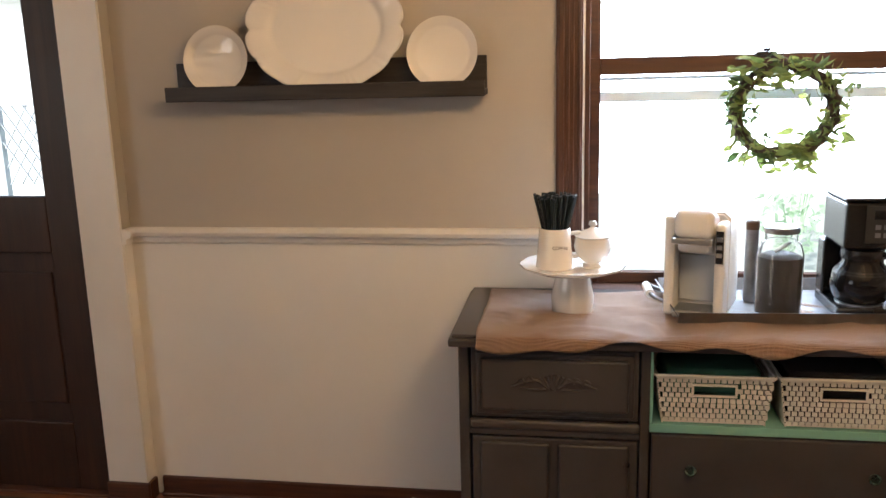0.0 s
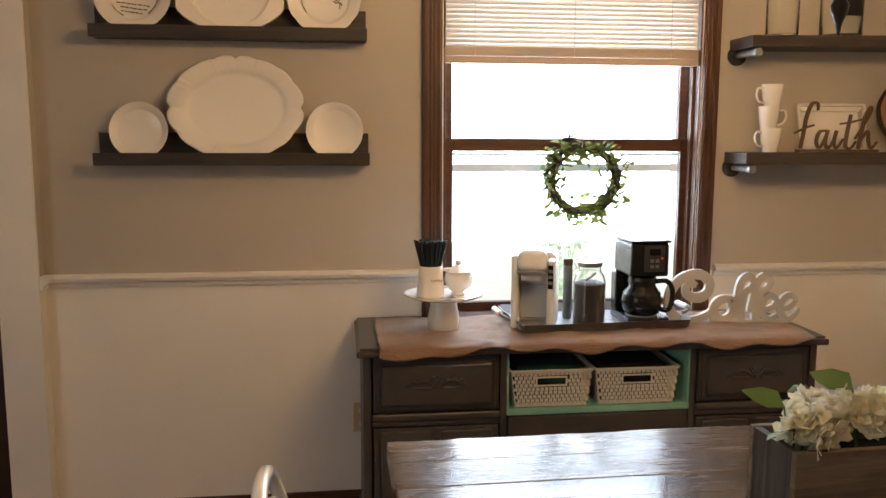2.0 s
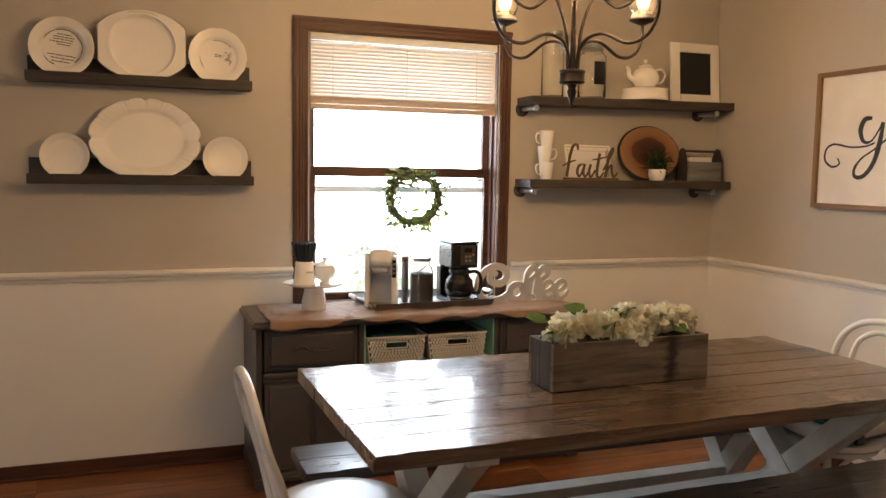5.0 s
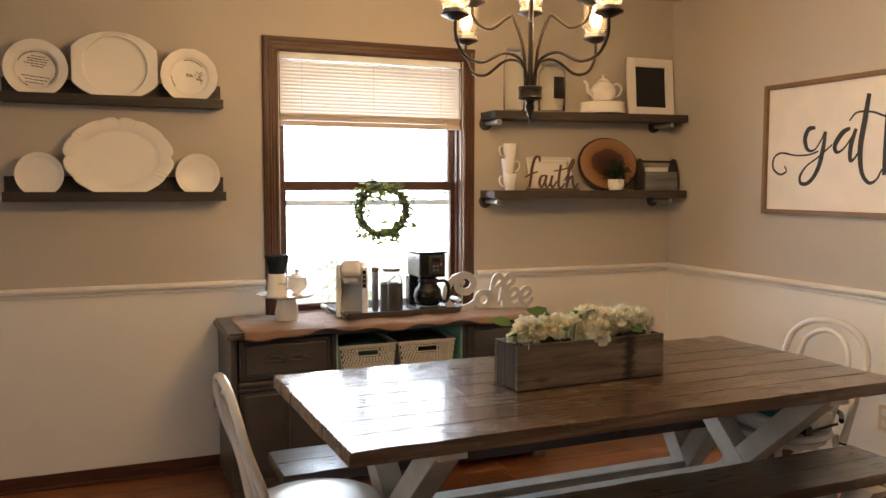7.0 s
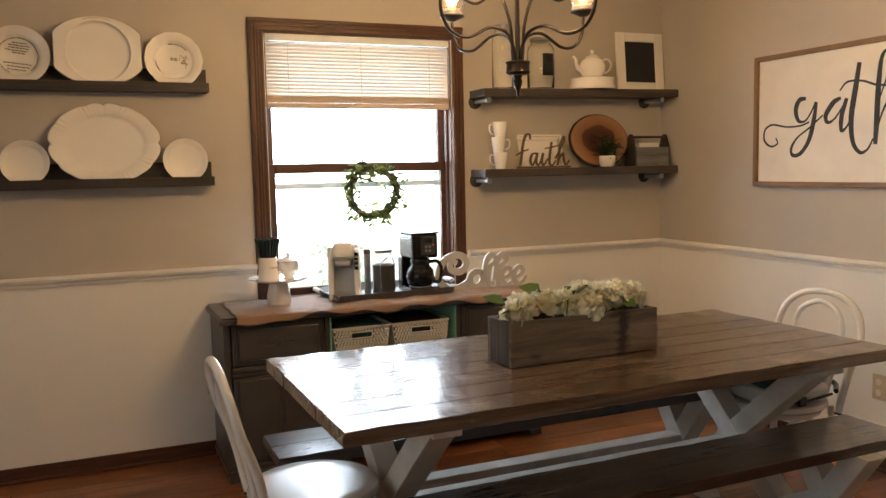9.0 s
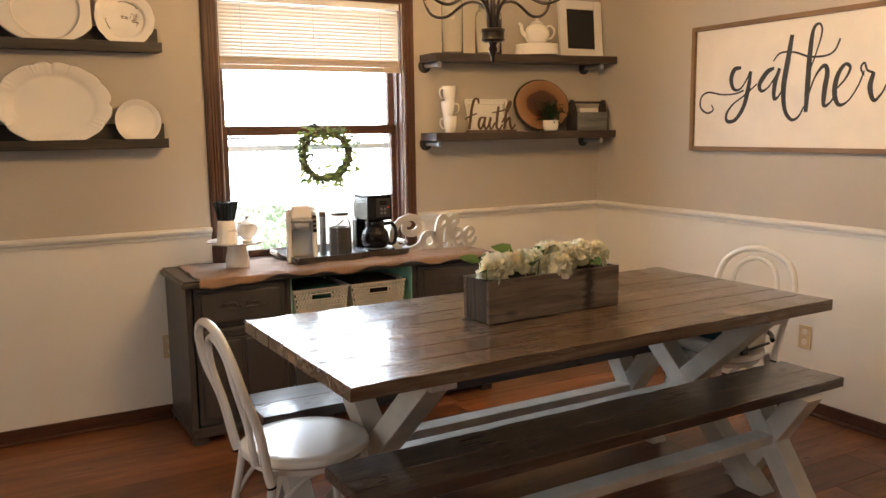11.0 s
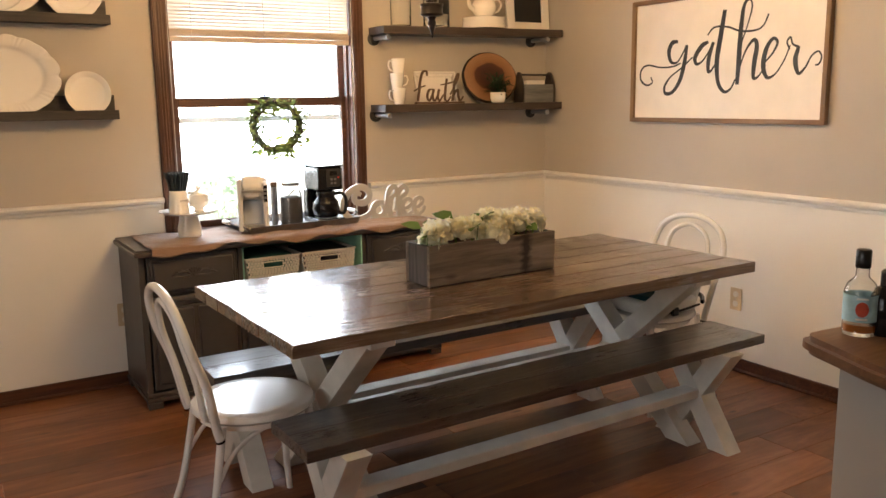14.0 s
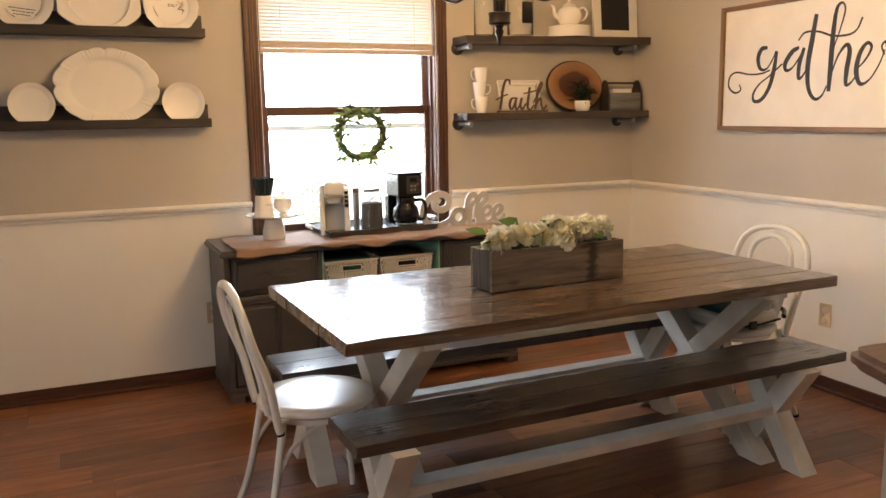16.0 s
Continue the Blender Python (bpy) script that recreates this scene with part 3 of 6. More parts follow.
part("lock_rail", block(-2.019, -1.386, 2.872, 2.912, 0.86, 1.056, 0.003), DOOR_WOOD, door)
part("bottom_rail", block(-2.019, -1.386, 2.872, 2.912, -0.03, 0.23, 0.003), DOOR_WOOD, door)
part("top_rail", block(-2.019, -1.386, 2.872, 2.912, 1.93, 2.06, 0.003), DOOR_WOOD, door)
part("door_panel", join(block(-2.019, -1.386, 2.885, 2.9, 0.23, 0.86), block(-1.96, -1.40, 2.877, 2.9, 0.30, 0.79, 0.006)), DOOR_WOOD, door)
pane = part("pane", block(-2.019, -1.386, 2.89, 2.895, 1.056, 1.93), PANE_GLASS, door, "clear door glass", None)
pane.visible_shadow = False
part("threshold", block(-2.12, -1.254, 2.842, 2.95, -0.0435, -0.032, 0.002), BROWN_TRIM, door)
LAY = I4
solo("doormat", block(-1.95, -1.43, 2.33, 2.83, 0.0, 0.012, 0.004), MAT_FABRIC, "grey-green woven doormat on the floor by the door", "doormat", at=(-1.7, 2.58, 0))

LAY = WALL_FRAME
# window: casing, jamb, two sashes, panes
win = thing("window_1", "double-hung window in a dark brown stained wooden frame", "window", (0.95, 2.95, 0.735), built_in=True)
tagged(win, kind="structure")


def casing_board(x0, x1, z0, z1):
    """Stepped casing profile on the wall face."""
    return block(x0, x1, YN - 0.020, YN, z0, z1, 0.003)


part("casing", join(casing_board(0.338, 0.418, 0.70, 2.152), block(0.345, 0.362, YN - 0.028, YN - 0.0205, 0.70, 2.2, 0.003), block(0.370, 0.378, YN - 0.0245, YN - 0.0205, 0.7, 2.19, 0.002), block(0.384, 0.392, YN - 0.0245, YN - 0.0205, 0.7, 2.17, 0.002), block(0.402, 0.412, YN - 0.025, YN - 0.0205, 0.7, 2.15, 0.002)), BROWN_TRIM_V, win)
part("casing", join(casing_board(1.480, 1.546, 0.70, 2.152), block(1.522, 1.539, YN - 0.028, YN - 0.0205, 0.70, 2.2, 0.003), block(1.504, 1.511, YN - 0.0245, YN - 0.0205, 0.7, 2.17, 0.002), block(1.486, 1.496, YN - 0.025, YN - 0.0205, 0.7, 2.15, 0.002)), BROWN_TRIM_V, win)
part("casing", join(casing_board(0.338, 1.546, 2.1525, 2.222), block(0.338, 1.546, YN - 0.028, YN - 0.0205, 2.2005, 2.217, 0.003), block(0.38, 1.515, YN - 0.0245, YN - 0.0205, 2.180, 2.188, 0.002), block(0.40, 1.49, YN - 0.025, YN - 0.0205, 2.157, 2.166, 0.002)), BROWN_TRIM, win)
part("jamb", block(0.405, 0.424, YN + 0.001, 3.06, 0.735 + 0.02, 2.15), JAMB, win, "white vinyl jamb")
part("jamb", block(1.476, 1.495, YN + 0.001, 3.06, 0.735 + 0.02, 2.15), JAMB, win, "white vinyl jamb")
part("stop", block(0.4245, 0.440, 2.953, 2.984, 0.756, 2.148, 0.002), BROWN_TRIM_V, win)
part("stop", block(1.460, 1.4755, 2.953, 2.984, 0.756, 2.148, 0.002), BROWN_TRIM_V, win)
part("liner", block(0.4243, 0.4285, 2.908, 2.9525, 0.757, 2.147), BROWN_TRIM_V, win)
part("liner", block(1.4715, 1.4757, 2.908, 2.9525, 0.757, 2.147), BROWN_TRIM_V, win)
part("head", block(0.405, 1.495, YN + 0.001, 3.06, 2.15, 2.172), BROWN_TRIM, win)
part("window_sill", block(0.405, 1.495, YN - 0.03, 3.06, 0.735 - 0.002, 0.735 + 0.02, 0.004), BROWN_TRIM, win)


def sash(y, z0, z1, rail_lo, rail_hi, name):
    s = part(name, join(block(0.425, 0.472, y, y + 0.034, z0, z1, 0.003), block(1.434, 1.475, y, y + 0.034, z0, z1, 0.003),
                        block(0.4725, 1.4335, y, y + 0.034, z0, z0 + rail_lo, 0.003), block(0.4725, 1.4335, y, y + 0.034, z1 - rail_hi, z1, 0.003)), BROWN_TRIM, win)
    p = part("pane", block(0.472, 1.434, y + 0.014, y + 0.018, z0 + rail_lo - 0.002, z1 - rail_hi + 0.002), PANE_GLASS, s, "clear window glass", None)
    p.visible_shadow = False


sash(3.022, 1.43, 2.148, 0.038, 0.045, "upper_sash")
sash(2.985, 0.735 + 0.021, 1.468, 0.035, 0.052, "lower_sash")
part("sash_lock", join(block(0.925, 0.985, 2.968, 2.984, 1.462, 1.474, 0.003), block(0.945, 0.965, 2.96, 2.984, 1.4745, 1.484, 0.003)), IRON, win)
for z0, z1 in ((1.330, 1.362), (1.398, 1.408)):
    part("storm_rail", block(0.43, 1.47, 3.062, 3.075, z0, z1, 0.002), STORM, win, "pale storm window rail")

# mini blind, half raised
blind = thing("mini_blind", "cream horizontal mini blind, half raised in the window", "blind", (0.95, 2.95, 1.78), built_in=True)
part("head_rail", block(0.430, 1.470, 2.918, 2.950, 2.112, 2.149, 0.003), BLIND, blind)
zs = np.linspace(2.095, 1.835, 15)


def slat(x0, x1, w=0.0135, crown=0.0035):
    """A thin strip along x, arched across its width."""
    bm = bmesh.new()
    rows = []
    for k in range(7):
        u = k / 3 - 1
        rows.append([bm.verts.new((x, w * u, crown * (1 - u * u) + d)) for x, d in ((x0, 0), (x1, 0), (x1, -0.0007), (x0, -0.0007))])
    for p, q in zip(rows, rows[1:]):
        for k in range(4):
            bm.faces.new((p[k], p[(k + 1) % 4], q[(k + 1) % 4], q[k]))
    bm.faces.new(rows[0])
    bm.faces.new(rows[-1][::-1])
    return bm


for z in zs:
    part("slat", moved(slat(0.435, 1.465), Matrix.Translation((0, 2.934, z)) @ Matrix.Rotation(radians(62), 4, "X")), BLIND, blind)
for i in range(8):
    part("slat", block(0.433, 1.467, 2.921, 2.947, 1.792 + 0.0045 * i, 1.7955 + 0.0045 * i), BLIND_RAIL, blind)
part("bottom_rail", block(0.432, 1.468, 2.920, 2.948, 1.762, 1.790, 0.003), BLIND_RAIL, blind, "beige bottom rail")
for x in (0.55, 0.95, 1.35):
    part("ladder_cord", tube([(x, 2.919, 2.11), (x, 2.919, 1.79)], 0.0012, 5, smooth=0), PAPER, blind)

# outside the openings
LAY = I4
# The yard's blown-out brightness comes partly from the whitened colours used here.
solo("ground", moved(block(-400, 400, 3.2, 800, -0.75, -0.7), I4), GLARE_GRASS, "grass outside the window, whitened for outdoor glare", "ground", "structure", smooth=None)
# House added as a bright backdrop that fills window and door glass with white.
house = thing("neighbour_house", "pale sided house added across the yard as a white backdrop", "house", (2.0, 15, -0.7))
part("wall", join(*[block(-18, 12, 15 - 0.004 * (i % 2), 15.3, -0.7 + 0.2 * i, -0.505 + 0.2 * i) for i in range(20)]), GLARE_SIDING, house)
part("roof", moved(block(-18.6, 12.6, -0.3, 5.5, 0, 0.15), Matrix.Translation((0, 14.6, 3.3)) @ Matrix.Rotation(radians(28), 4, "X")), GLARE_SIDING, house)
rng = random.Random(4)


def shrub(name, x, y, z, w, h, n, label):
    s = thing(name, label, "shrub", (x, y, z))
    for k in range(7):
        a = rng.uniform(0, 6.28)
        part("stem", tube([(x, y, z), (x + 0.2 * w * math.cos(a), y + 0.2 * w * math.sin(a), z + 0.5 * h), (x + 0.42 * w * math.cos(a), y + 0.42 * w * math.sin(a), z + 0.9 * h)], 0.012, 6, taper=0.3), GLARE_LEAF, s)
    lf = as_piece(leaf(0.12, 0.065))
    pieces = []
    for k in range(n):
        a, r, t = rng.uniform(0, 6.28), math.sqrt(rng.random()), rng.random()
        rad = r * w * (0.35 + 0.3 * math.sin(t * 3)) * (0.8 + 0.4 * noise.noise((a, t * 3, x)))
        m = Matrix.Translation((x + rad * math.cos(a), y + rad * math.sin(a), z + 0.12 * h + t * h)) @ Euler((rng.uniform(-1, 1), rng.uniform(-1, 1), rng.uniform(0, 6.28))).to_matrix().to_4x4()
        pieces.append(placed(lf, m))
    part("crown", scatter(pieces), GLARE_LEAF, s, smooth=None)


shrub("shrub", 2.65, 9.2, -0.7, 0.75, 1.75, 420, "leafy shrub across the yard, its green whitened for glare")
trellis = thing("trellis", "white diagonal lattice panel in front of a shrub", "trellis", (-3.53, 6.2, -0.7))
for k in range(9):
    for t in (-1, 1):
        x = -3.88 + 0.095 * k
        part("lath", bar((x - 0.2 * t, 6.2 + 0.006 * t, 0.68), (x + 0.2 * t, 6.2 + 0.006 * t, 1.28), 0.008, 0.018, 0, up=(0, 1, 0)), LATTICE, trellis)
for x in (-3.93, -3.12):
    part("post", block(x - 0.03, x + 0.03, 6.17, 6.23, -0.7, 1.34, 0.004), LATTICE, trellis)
part("top_rail", block(-3.899, -3.151, 6.18, 6.22, 1.282, 1.32, 0.004), LATTICE, trellis)
shrub("shrub", -3.45, 7.0, -0.7, 0.75, 1.9, 420, "leafy shrub behind the white lattice, its green whitened for glare")
solo("porch", block(-3.2, -0.9, 3.2, 5.2, -0.69, -0.02, 0.01), GLARE_SIDING, "pale porch slab outside the door", "porch", "structure")

# ---- table and benches ----
def x_leg(parent, x, h, half_top, half_foot, w, d, name="leg"):
    """A pair of crossed timbers in the yz plane at x, with a cap under the top."""
    for s in (-1, 1):
        bm = bar((x + 0.0015 * s, s * half_foot, -0.03), (x + 0.0015 * s, -s * half_top, h + 0.03), w - 0.003 * (s > 0), d, 0.003, up=(1, 0, 0))
        bmesh.ops.bisect_plane(bm, geom=bm.verts[:] + bm.edges[:] + bm.faces[:], plane_co=(0, 0, 0), plane_no=(0, 0, -1), clear_outer=True)
        bmesh.ops.bisect_plane(bm, geom=bm.verts[:] + bm.edges[:] + bm.faces[:], plane_co=(0, 0, h), plane_no=(0, 0, 1), clear_outer=True)
        bmesh.ops.holes_fill(bm, edges=bm.edges[:])
        part(name, bm, LEG_PAINT, parent)


def plank_top(parent, length, width, count, z0, z1, seed, mat):
    r = random.Random(seed)
    pw = width / count
    for i in range(count):
        y0 = -width / 2 + i * pw
        e0, e1 = r.uniform(-0.0012, 0.0012), r.uniform(-0.0012, 0.0012)
        dz = r.uniform(-0.0012, 0.0012)
        bm = block(-length / 2 + e0, length / 2 + e1, y0 + 0.0006, y0 + pw - 0.0006, z0, z1 + dz, 0.0024, 3)
        bmesh.ops.bisect_plane(bm, geom=bm.verts[:] + bm.edges[:] + bm.faces[:], plane_co=(0, 0, z1 - 0.012), plane_no=(0, 0, 1))
        for x in np.linspace(-length / 2 + 0.03, length / 2 - 0.03, 60):
            bmesh.ops.bisect_plane(bm, geom=bm.verts[:] + bm.edges[:] + bm.faces[:], plane_co=(x, 0, 0), plane_no=(1, 0, 0))
        for v in bm.verts:
            if v.co.z < z1 - 0.008:
                continue
            worn = noise.noise((v.co.x * 9, v.co.y * 9, seed)) + 0.5 * noise.noise((v.co.x * 31, v.co.y * 31, seed + 5))
            edge = min(abs(v.co.y - y0), abs(v.co.y - y0 - pw)) < 0.006 and (i in (0, count - 1))
            end = abs(abs(v.co.x) - length / 2) < 0.006
            if edge or end:
                v.co.z -= 0.0035 * max(0.0, worn + 0.25)
                if end:
                    v.co.x -= math.copysign(0.005 * max(0.0, worn + 0.2), v.co.x)
        part("plank", bm, mat, parent)


table = thing("dining_table", "farmhouse dining table with weathered plank top and white crossed legs", "table")
plank_top(table, 2.10, 0.96, 7, 0.715, 0.76, 3, TABLE_WOOD)
for x in (-0.74, 0.75):
    x_leg(table, x, 0.69, 0.40, 0.42, 0.085, 0.085)
    part("leg_cap", block(x - 0.045, x + 0.045, -0.46, 0.46, 0.690, 0.7145, 0.003), LEG_PAINT, table)
part("stretcher", block(-0.697, 0.707, -0.045, 0.045, 0.300, 0.340, 0.004), LEG_PAINT, table)
part("apron_batten", block(-0.99, 0.99, -0.02, 0.02, 0.675, 0.6895, 0.003), LEG_PAINT, table)
table.matrix_basis = pose(1.2275, 1.179, 0, 0, 0, 0.9)

bench = thing("bench", "weathered plank bench with white crossed legs beside the table", "bench", group="benches at the table")
plank_top(bench, 2.09, 0.285, 2, 0.42, 0.46, 8, BENCH_WOOD)
for x in (-0.90, 0.81):
    x_leg(bench, x, 0.4195, 0.160, 0.168, 0.085, 0.085)
part("stretcher", block(-0.857, 0.767, -0.04, 0.04, 0.205, 0.243, 0.004), LEG_PAINT, bench)
bench.matrix_basis = pose(1.228, 0.767, 0, 0, 0, 1.0)
bench2 = copy_thing(bench, pose(1.20, 1.56, 0, 0, 0, 0.6))
tagged(bench2, "weathered plank bench with white crossed legs pushed under the table")


# ---- bentwood chairs ----
def chair():
    c = thing("bentwood_chair", "white bentwood chair with a round seat and hoop back", "chair", group="chairs at the table")
    part("seat", lathe([(0, 0.425), (0.172, 0.425), (0.200, 0.428), (0.2095, 0.438), (0.2095, 0.449), (0.205, 0.457), (0.193, 0.461), (0.15, 0.457), (0, 0.453)], n=56), CHAIR_PAINT, c)
    part("seat_ring", lathe([(0.165, 0.405), (0.185, 0.405), (0.187, 0.424), (0.165, 0.424)], n=40), CHAIR_PAINT, c)
    hoop = []
    for s in (-1, 1):
        hoop.append([(-0.176, 0.176 * s, 0.400), (-0.186, 0.178 * s, 0.44), (-0.213, 0.198 * s, 0.58), (-0.256, 0.210 * s, 0.703), (-0.280, 0.180 * s, 0.802), (-0.290, 0.103 * s, 0.860)])
        part("plug", tube([(-0.1745, 0.1757 * s, 0.392), (-0.176, 0.176 * s, 0.3995)], 0.0150, 12, smooth=0), PLASTIC_BLACK, c, "black plastic end plug")
        part("leg", tube([(-0.160, 0.148 * s, 0.428), (-0.176, 0.156 * s, 0.33), (-0.214, 0.174 * s, 0.14), (-0.258, 0.190 * s, 0.012)], 0.0138, 12, taper=0.9), CHAIR_PAINT, c)
    part("back_hoop", tube(hoop[0] + [(-0.293, 0, 0.878)] + hoop[1][::-1], 0.0145, 12), CHAIR_PAINT, c)
    part("inner_hoop", tube([(-0.196, -0.09, 0.44), (-0.223, -0.114, 0.58), (-0.257, -0.122, 0.707), (-0.273, -0.092, 0.795), (-0.282, 0, 0.835),
                             (-0.273, 0.092, 0.795), (-0.257, 0.122, 0.707), (-0.223, 0.114, 0.58), (-0.196, 0.09, 0.44)], 0.0115, 10), CHAIR_PAINT, c)
    for s in (-1, 1):
        part("leg", tube([(0.148, 0.13 * s, 0.43), (0.165, 0.15 * s, 0.2), (0.185, 0.172 * s, 0.0)], 0.0155, 12, taper=0.78), CHAIR_PAINT, c)
        part("foot", tube([(-0.262, 0.19 * s, 0.0), (-0.2595, 0.1895 * s, 0.012)], 0.0155, 10, smooth=0), PLASTIC_BLACK, c, "black rubber foot")
        part("brace", tube([(0.158, 0.142 * s, 0.24), (0.11, 0.135 * s, 0.34), (0.0, 0.14 * s, 0.395), (-0.12, 0.150 * s, 0.34), (-0.192, 0.164 * s, 0.24)], 0.0085, 8), CHAIR_PAINT, c)
    return c


chair_w = chair()
chair_w.matrix_basis = pose(0.214, 1.148, 0, 0, 0, 1)
chair_e = copy_thing(chair_w, pose(2.225, 1.25, 0, 0, 0, 184))
tagged(chair_e, "white bentwood chair holding a child's booster seat")

LAY = Matrix.Translation((0, 0.05, 0))
booster = thing("booster_seat", "white plastic booster seat with teal pad strapped to the chair", "booster seat", (2.2, 1.2, 0.462), built_in=True)
part("shell", join(block(2.05, 2.36, 1.03, 1.37, 0.462, 0.53, 0.02, 3), block(2.33, 2.375, 1.04, 1.36, 0.5305, 0.66, 0.016, 3),
                   block(2.10, 2.32, 1.03, 1.065, 0.5305, 0.60, 0.014, 3), block(2.10, 2.32, 1.335, 1.37, 0.5305, 0.60, 0.014, 3)), PLASTIC_WHITE, booster)
part("pad", block(2.065, 2.325, 1.07, 1.33, 0.531, 0.555, 0.01, 3), TEAL, booster, "teal fabric pad")
part("strap", tube([(2.38, 1.02, 0.50), (2.46, 1.10, 0.505), (2.48, 1.2, 0.505), (2.46, 1.3, 0.505), (2.38, 1.38, 0.50)], 0.011, 8), PLASTIC_BLACK, booster, "black webbing strap")
part("strap", tube([(2.06, 1.024, 0.485), (2.2, 1.018, 0.478), (2.36, 1.022, 0.49)], 0.006, 8), PLASTIC_BLACK, booster, "black webbing strap")
part("buckle", block(2.17, 2.21, 1.006, 1.02, 0.462, 0.50, 0.004), PLASTIC_BLACK, booster, "black buckle")

# ---- dresser ----
LAY = WALL_FRAME
DF = 2.40
dresser = thing("dresser", "grey painted wooden dresser with mint green cubby", "dresser", (0.92, 2.64, -0.044), built_in=True)
part("top", join(block(0.066, 1.786, 2.362, 2.897, 0.722, 0.745, 0.006), block(0.076, 1.776, 2.372, 2.897, 0.7452, 0.755, 0.004)), DRESSER, dresser)
part("side_panel", block(0.088, 0.116, DF + 0.002, 2.893, 0.012, 0.7215, 0.002), DRESSER, dresser)
part("side_panel", block(1.734, 1.762, DF + 0.002, 2.893, 0.012, 0.7215, 0.002), DRESSER, dresser)
part("partition", block(0.572, 0.596, DF + 0.002, 2.878, 0.012, 0.7215, 0.002), DRESSER, dresser)
part("partition", block(1.272, 1.296, DF + 0.002, 2.878, 0.012, 0.7215, 0.002), DRESSER, dresser)
part("back_panel", block(0.117, 1.733, 2.879, 2.893, 0.012, 0.7215), DRESSER, dresser)
part("plinth", join(block(0.080, 1.770, 2.388, 2.893, -0.0118, 0.0115, 0.005), block(0.086, 1.764, 2.394, 2.893, 0.0117, 0.036, 0.005)), DRESSER, dresser)
for x in (0.085, 1.695):
    for y in (2.385, 2.83):
        part("foot", block(x, x + 0.07, y, y + 0.06, -0.0438, -0.012, 0.003), DRESSER, dresser)
for nm, bm in (("cubby_floor", block(0.5965, 1.2715, DF - 0.004, 2.878, 0.490, 0.5130, 0.001)), ("cubby_side", block(0.5965, 0.603, DF, 2.878, 0.5135, 0.7215)),
               ("cubby_side", block(1.265, 1.2715, DF, 2.878, 0.5135, 0.7215)), ("cubby_back", block(0.6035, 1.2645, 2.868, 2.878, 0.5135, 0.7215))):
    part(nm, bm, MINT, dresser, "mint green painted inside")


def drawer_front(x0, x1, z0, z1, name="drawer"):
    """A front with a broad moulded edge and a pillowed field."""
    return part(name, join(block(x0, x1, DF - 0.006, DF + 0.012, z0, z1, 0.004), block(x0 + 0.012, x1 - 0.012, DF - 0.014, DF - 0.0062, z0 + 0.010, z1 - 0.008, 0.006, 3),
                           block(x0 + 0.026, x1 - 0.026, DF - 0.024, DF - 0.0142, z0 + 0.026, z1 - 0.022, 0.009, 4)), DRESSER, dresser)


def ornament(cx, cz, parent):
    """A carved spray: a central shell with scrolling arms."""
    y = DF - 0.025
    bits = [tube([(cx + s * 0.012, y, cz - 0.010), (cx + s * 0.045, y, cz + 0.010), (cx + s * 0.080, y, cz + 0.002), (cx + s * 0.112, y, cz - 0.010)], 0.0065, 8, taper=0.5) for s in (-1, 1)]
    bits += [tube([(cx + s * 0.02, y, cz - 0.014), (cx + s * 0.06, y, cz - 0.016), (cx + s * 0.088, y, cz - 0.012)], 0.0055, 8, taper=0.5) for s in (-1, 1)]
    bits += [tube([(cx + s * u, y, cz + v), (cx + s * (u + 0.010), y - 0.001, cz + v + 0.013), (cx + s * (u + 0.022), y, cz + v + 0.006)], 0.0048, 7, taper=0.5) for s in (-1, 1) for u, v in ((0.026, 0.002), (0.050, 0.004), (0.074, 0.0))]
    bits += [tube([(cx, y, cz - 0.014), (cx + 0.026 * k, y - 0.002, cz + 0.030 - 0.008 * abs(k))], 0.0062, 7, taper=0.6, smooth=0) for k in (-1, -0.5, 0, 0.5, 1)]
    part("carved_ornament", join(*bits), DRESSER, parent)


for x0, x1 in ((0.124, 0.566), (1.302, 1.726)):
    d = drawer_front(x0, x1, 0.517, 0.712)
    ornament((x0 + x1) / 2, 0.622, d)
    part("mid_rail", join(block(x0 - 0.007, x1 + 0.005, DF - 0.018, DF + 0.01, 0.484, 0.512, 0.010, 3), block(x0 - 0.007, x1 + 0.005, DF - 0.010, DF + 0.01, 0.466, 0.4838, 0.004)), DRESSER, dresser)
    xm = (x0 + x1) / 2
    dr = part("door", block(x0, x1, DF - 0.006, DF + 0.012, 0.046, 0.460, 0.004), DRESSER, dresser)
    for a, b in ((x0 + 0.022, xm - 0.012), (xm + 0.012, x1 - 0.022)):
        part("raised_panel", block(a, b, DF - 0.017, DF - 0.0062, 0.076, 0.448, 0.008, 3), DRESSER, dr)
    side = x1 - 0.03 if x0 < 1 else x0 + 0.03
    part("knob", moved(lathe([(0, -0.018), (0.008, -0.018), (0.011, -0.012), (0.006, -0.004), (0.005, 0)], n=14), Matrix.Translation((side, DF - 0.008, 0.40)) @ Matrix.Rotation(radians(-90), 4, "X")), GLASS, dr, "clear glass knob")
for z0, z1 in ((0.287, 0.485), (0.05, 0.277)):
    d = part("drawer", block(0.602, 1.266, DF - 0.008, DF + 0.012, z0, z1, 0.005), DRESSER, dresser)
    for x in (0.702, 1.156):
        part("knob", moved(lathe([(0, -0.028), (0.010, -0.028), (0.016, -0.02), (0.013, -0.010), (0.006, -0.004), (0.006, 0)], n=10), Matrix.Translation((x, DF - 0.008, (z0 + z1) / 2 + 0.008)) @ Matrix.Rotation(radians(-90), 4, "X")), MINT_GLASS, d, "pale green glass knob")

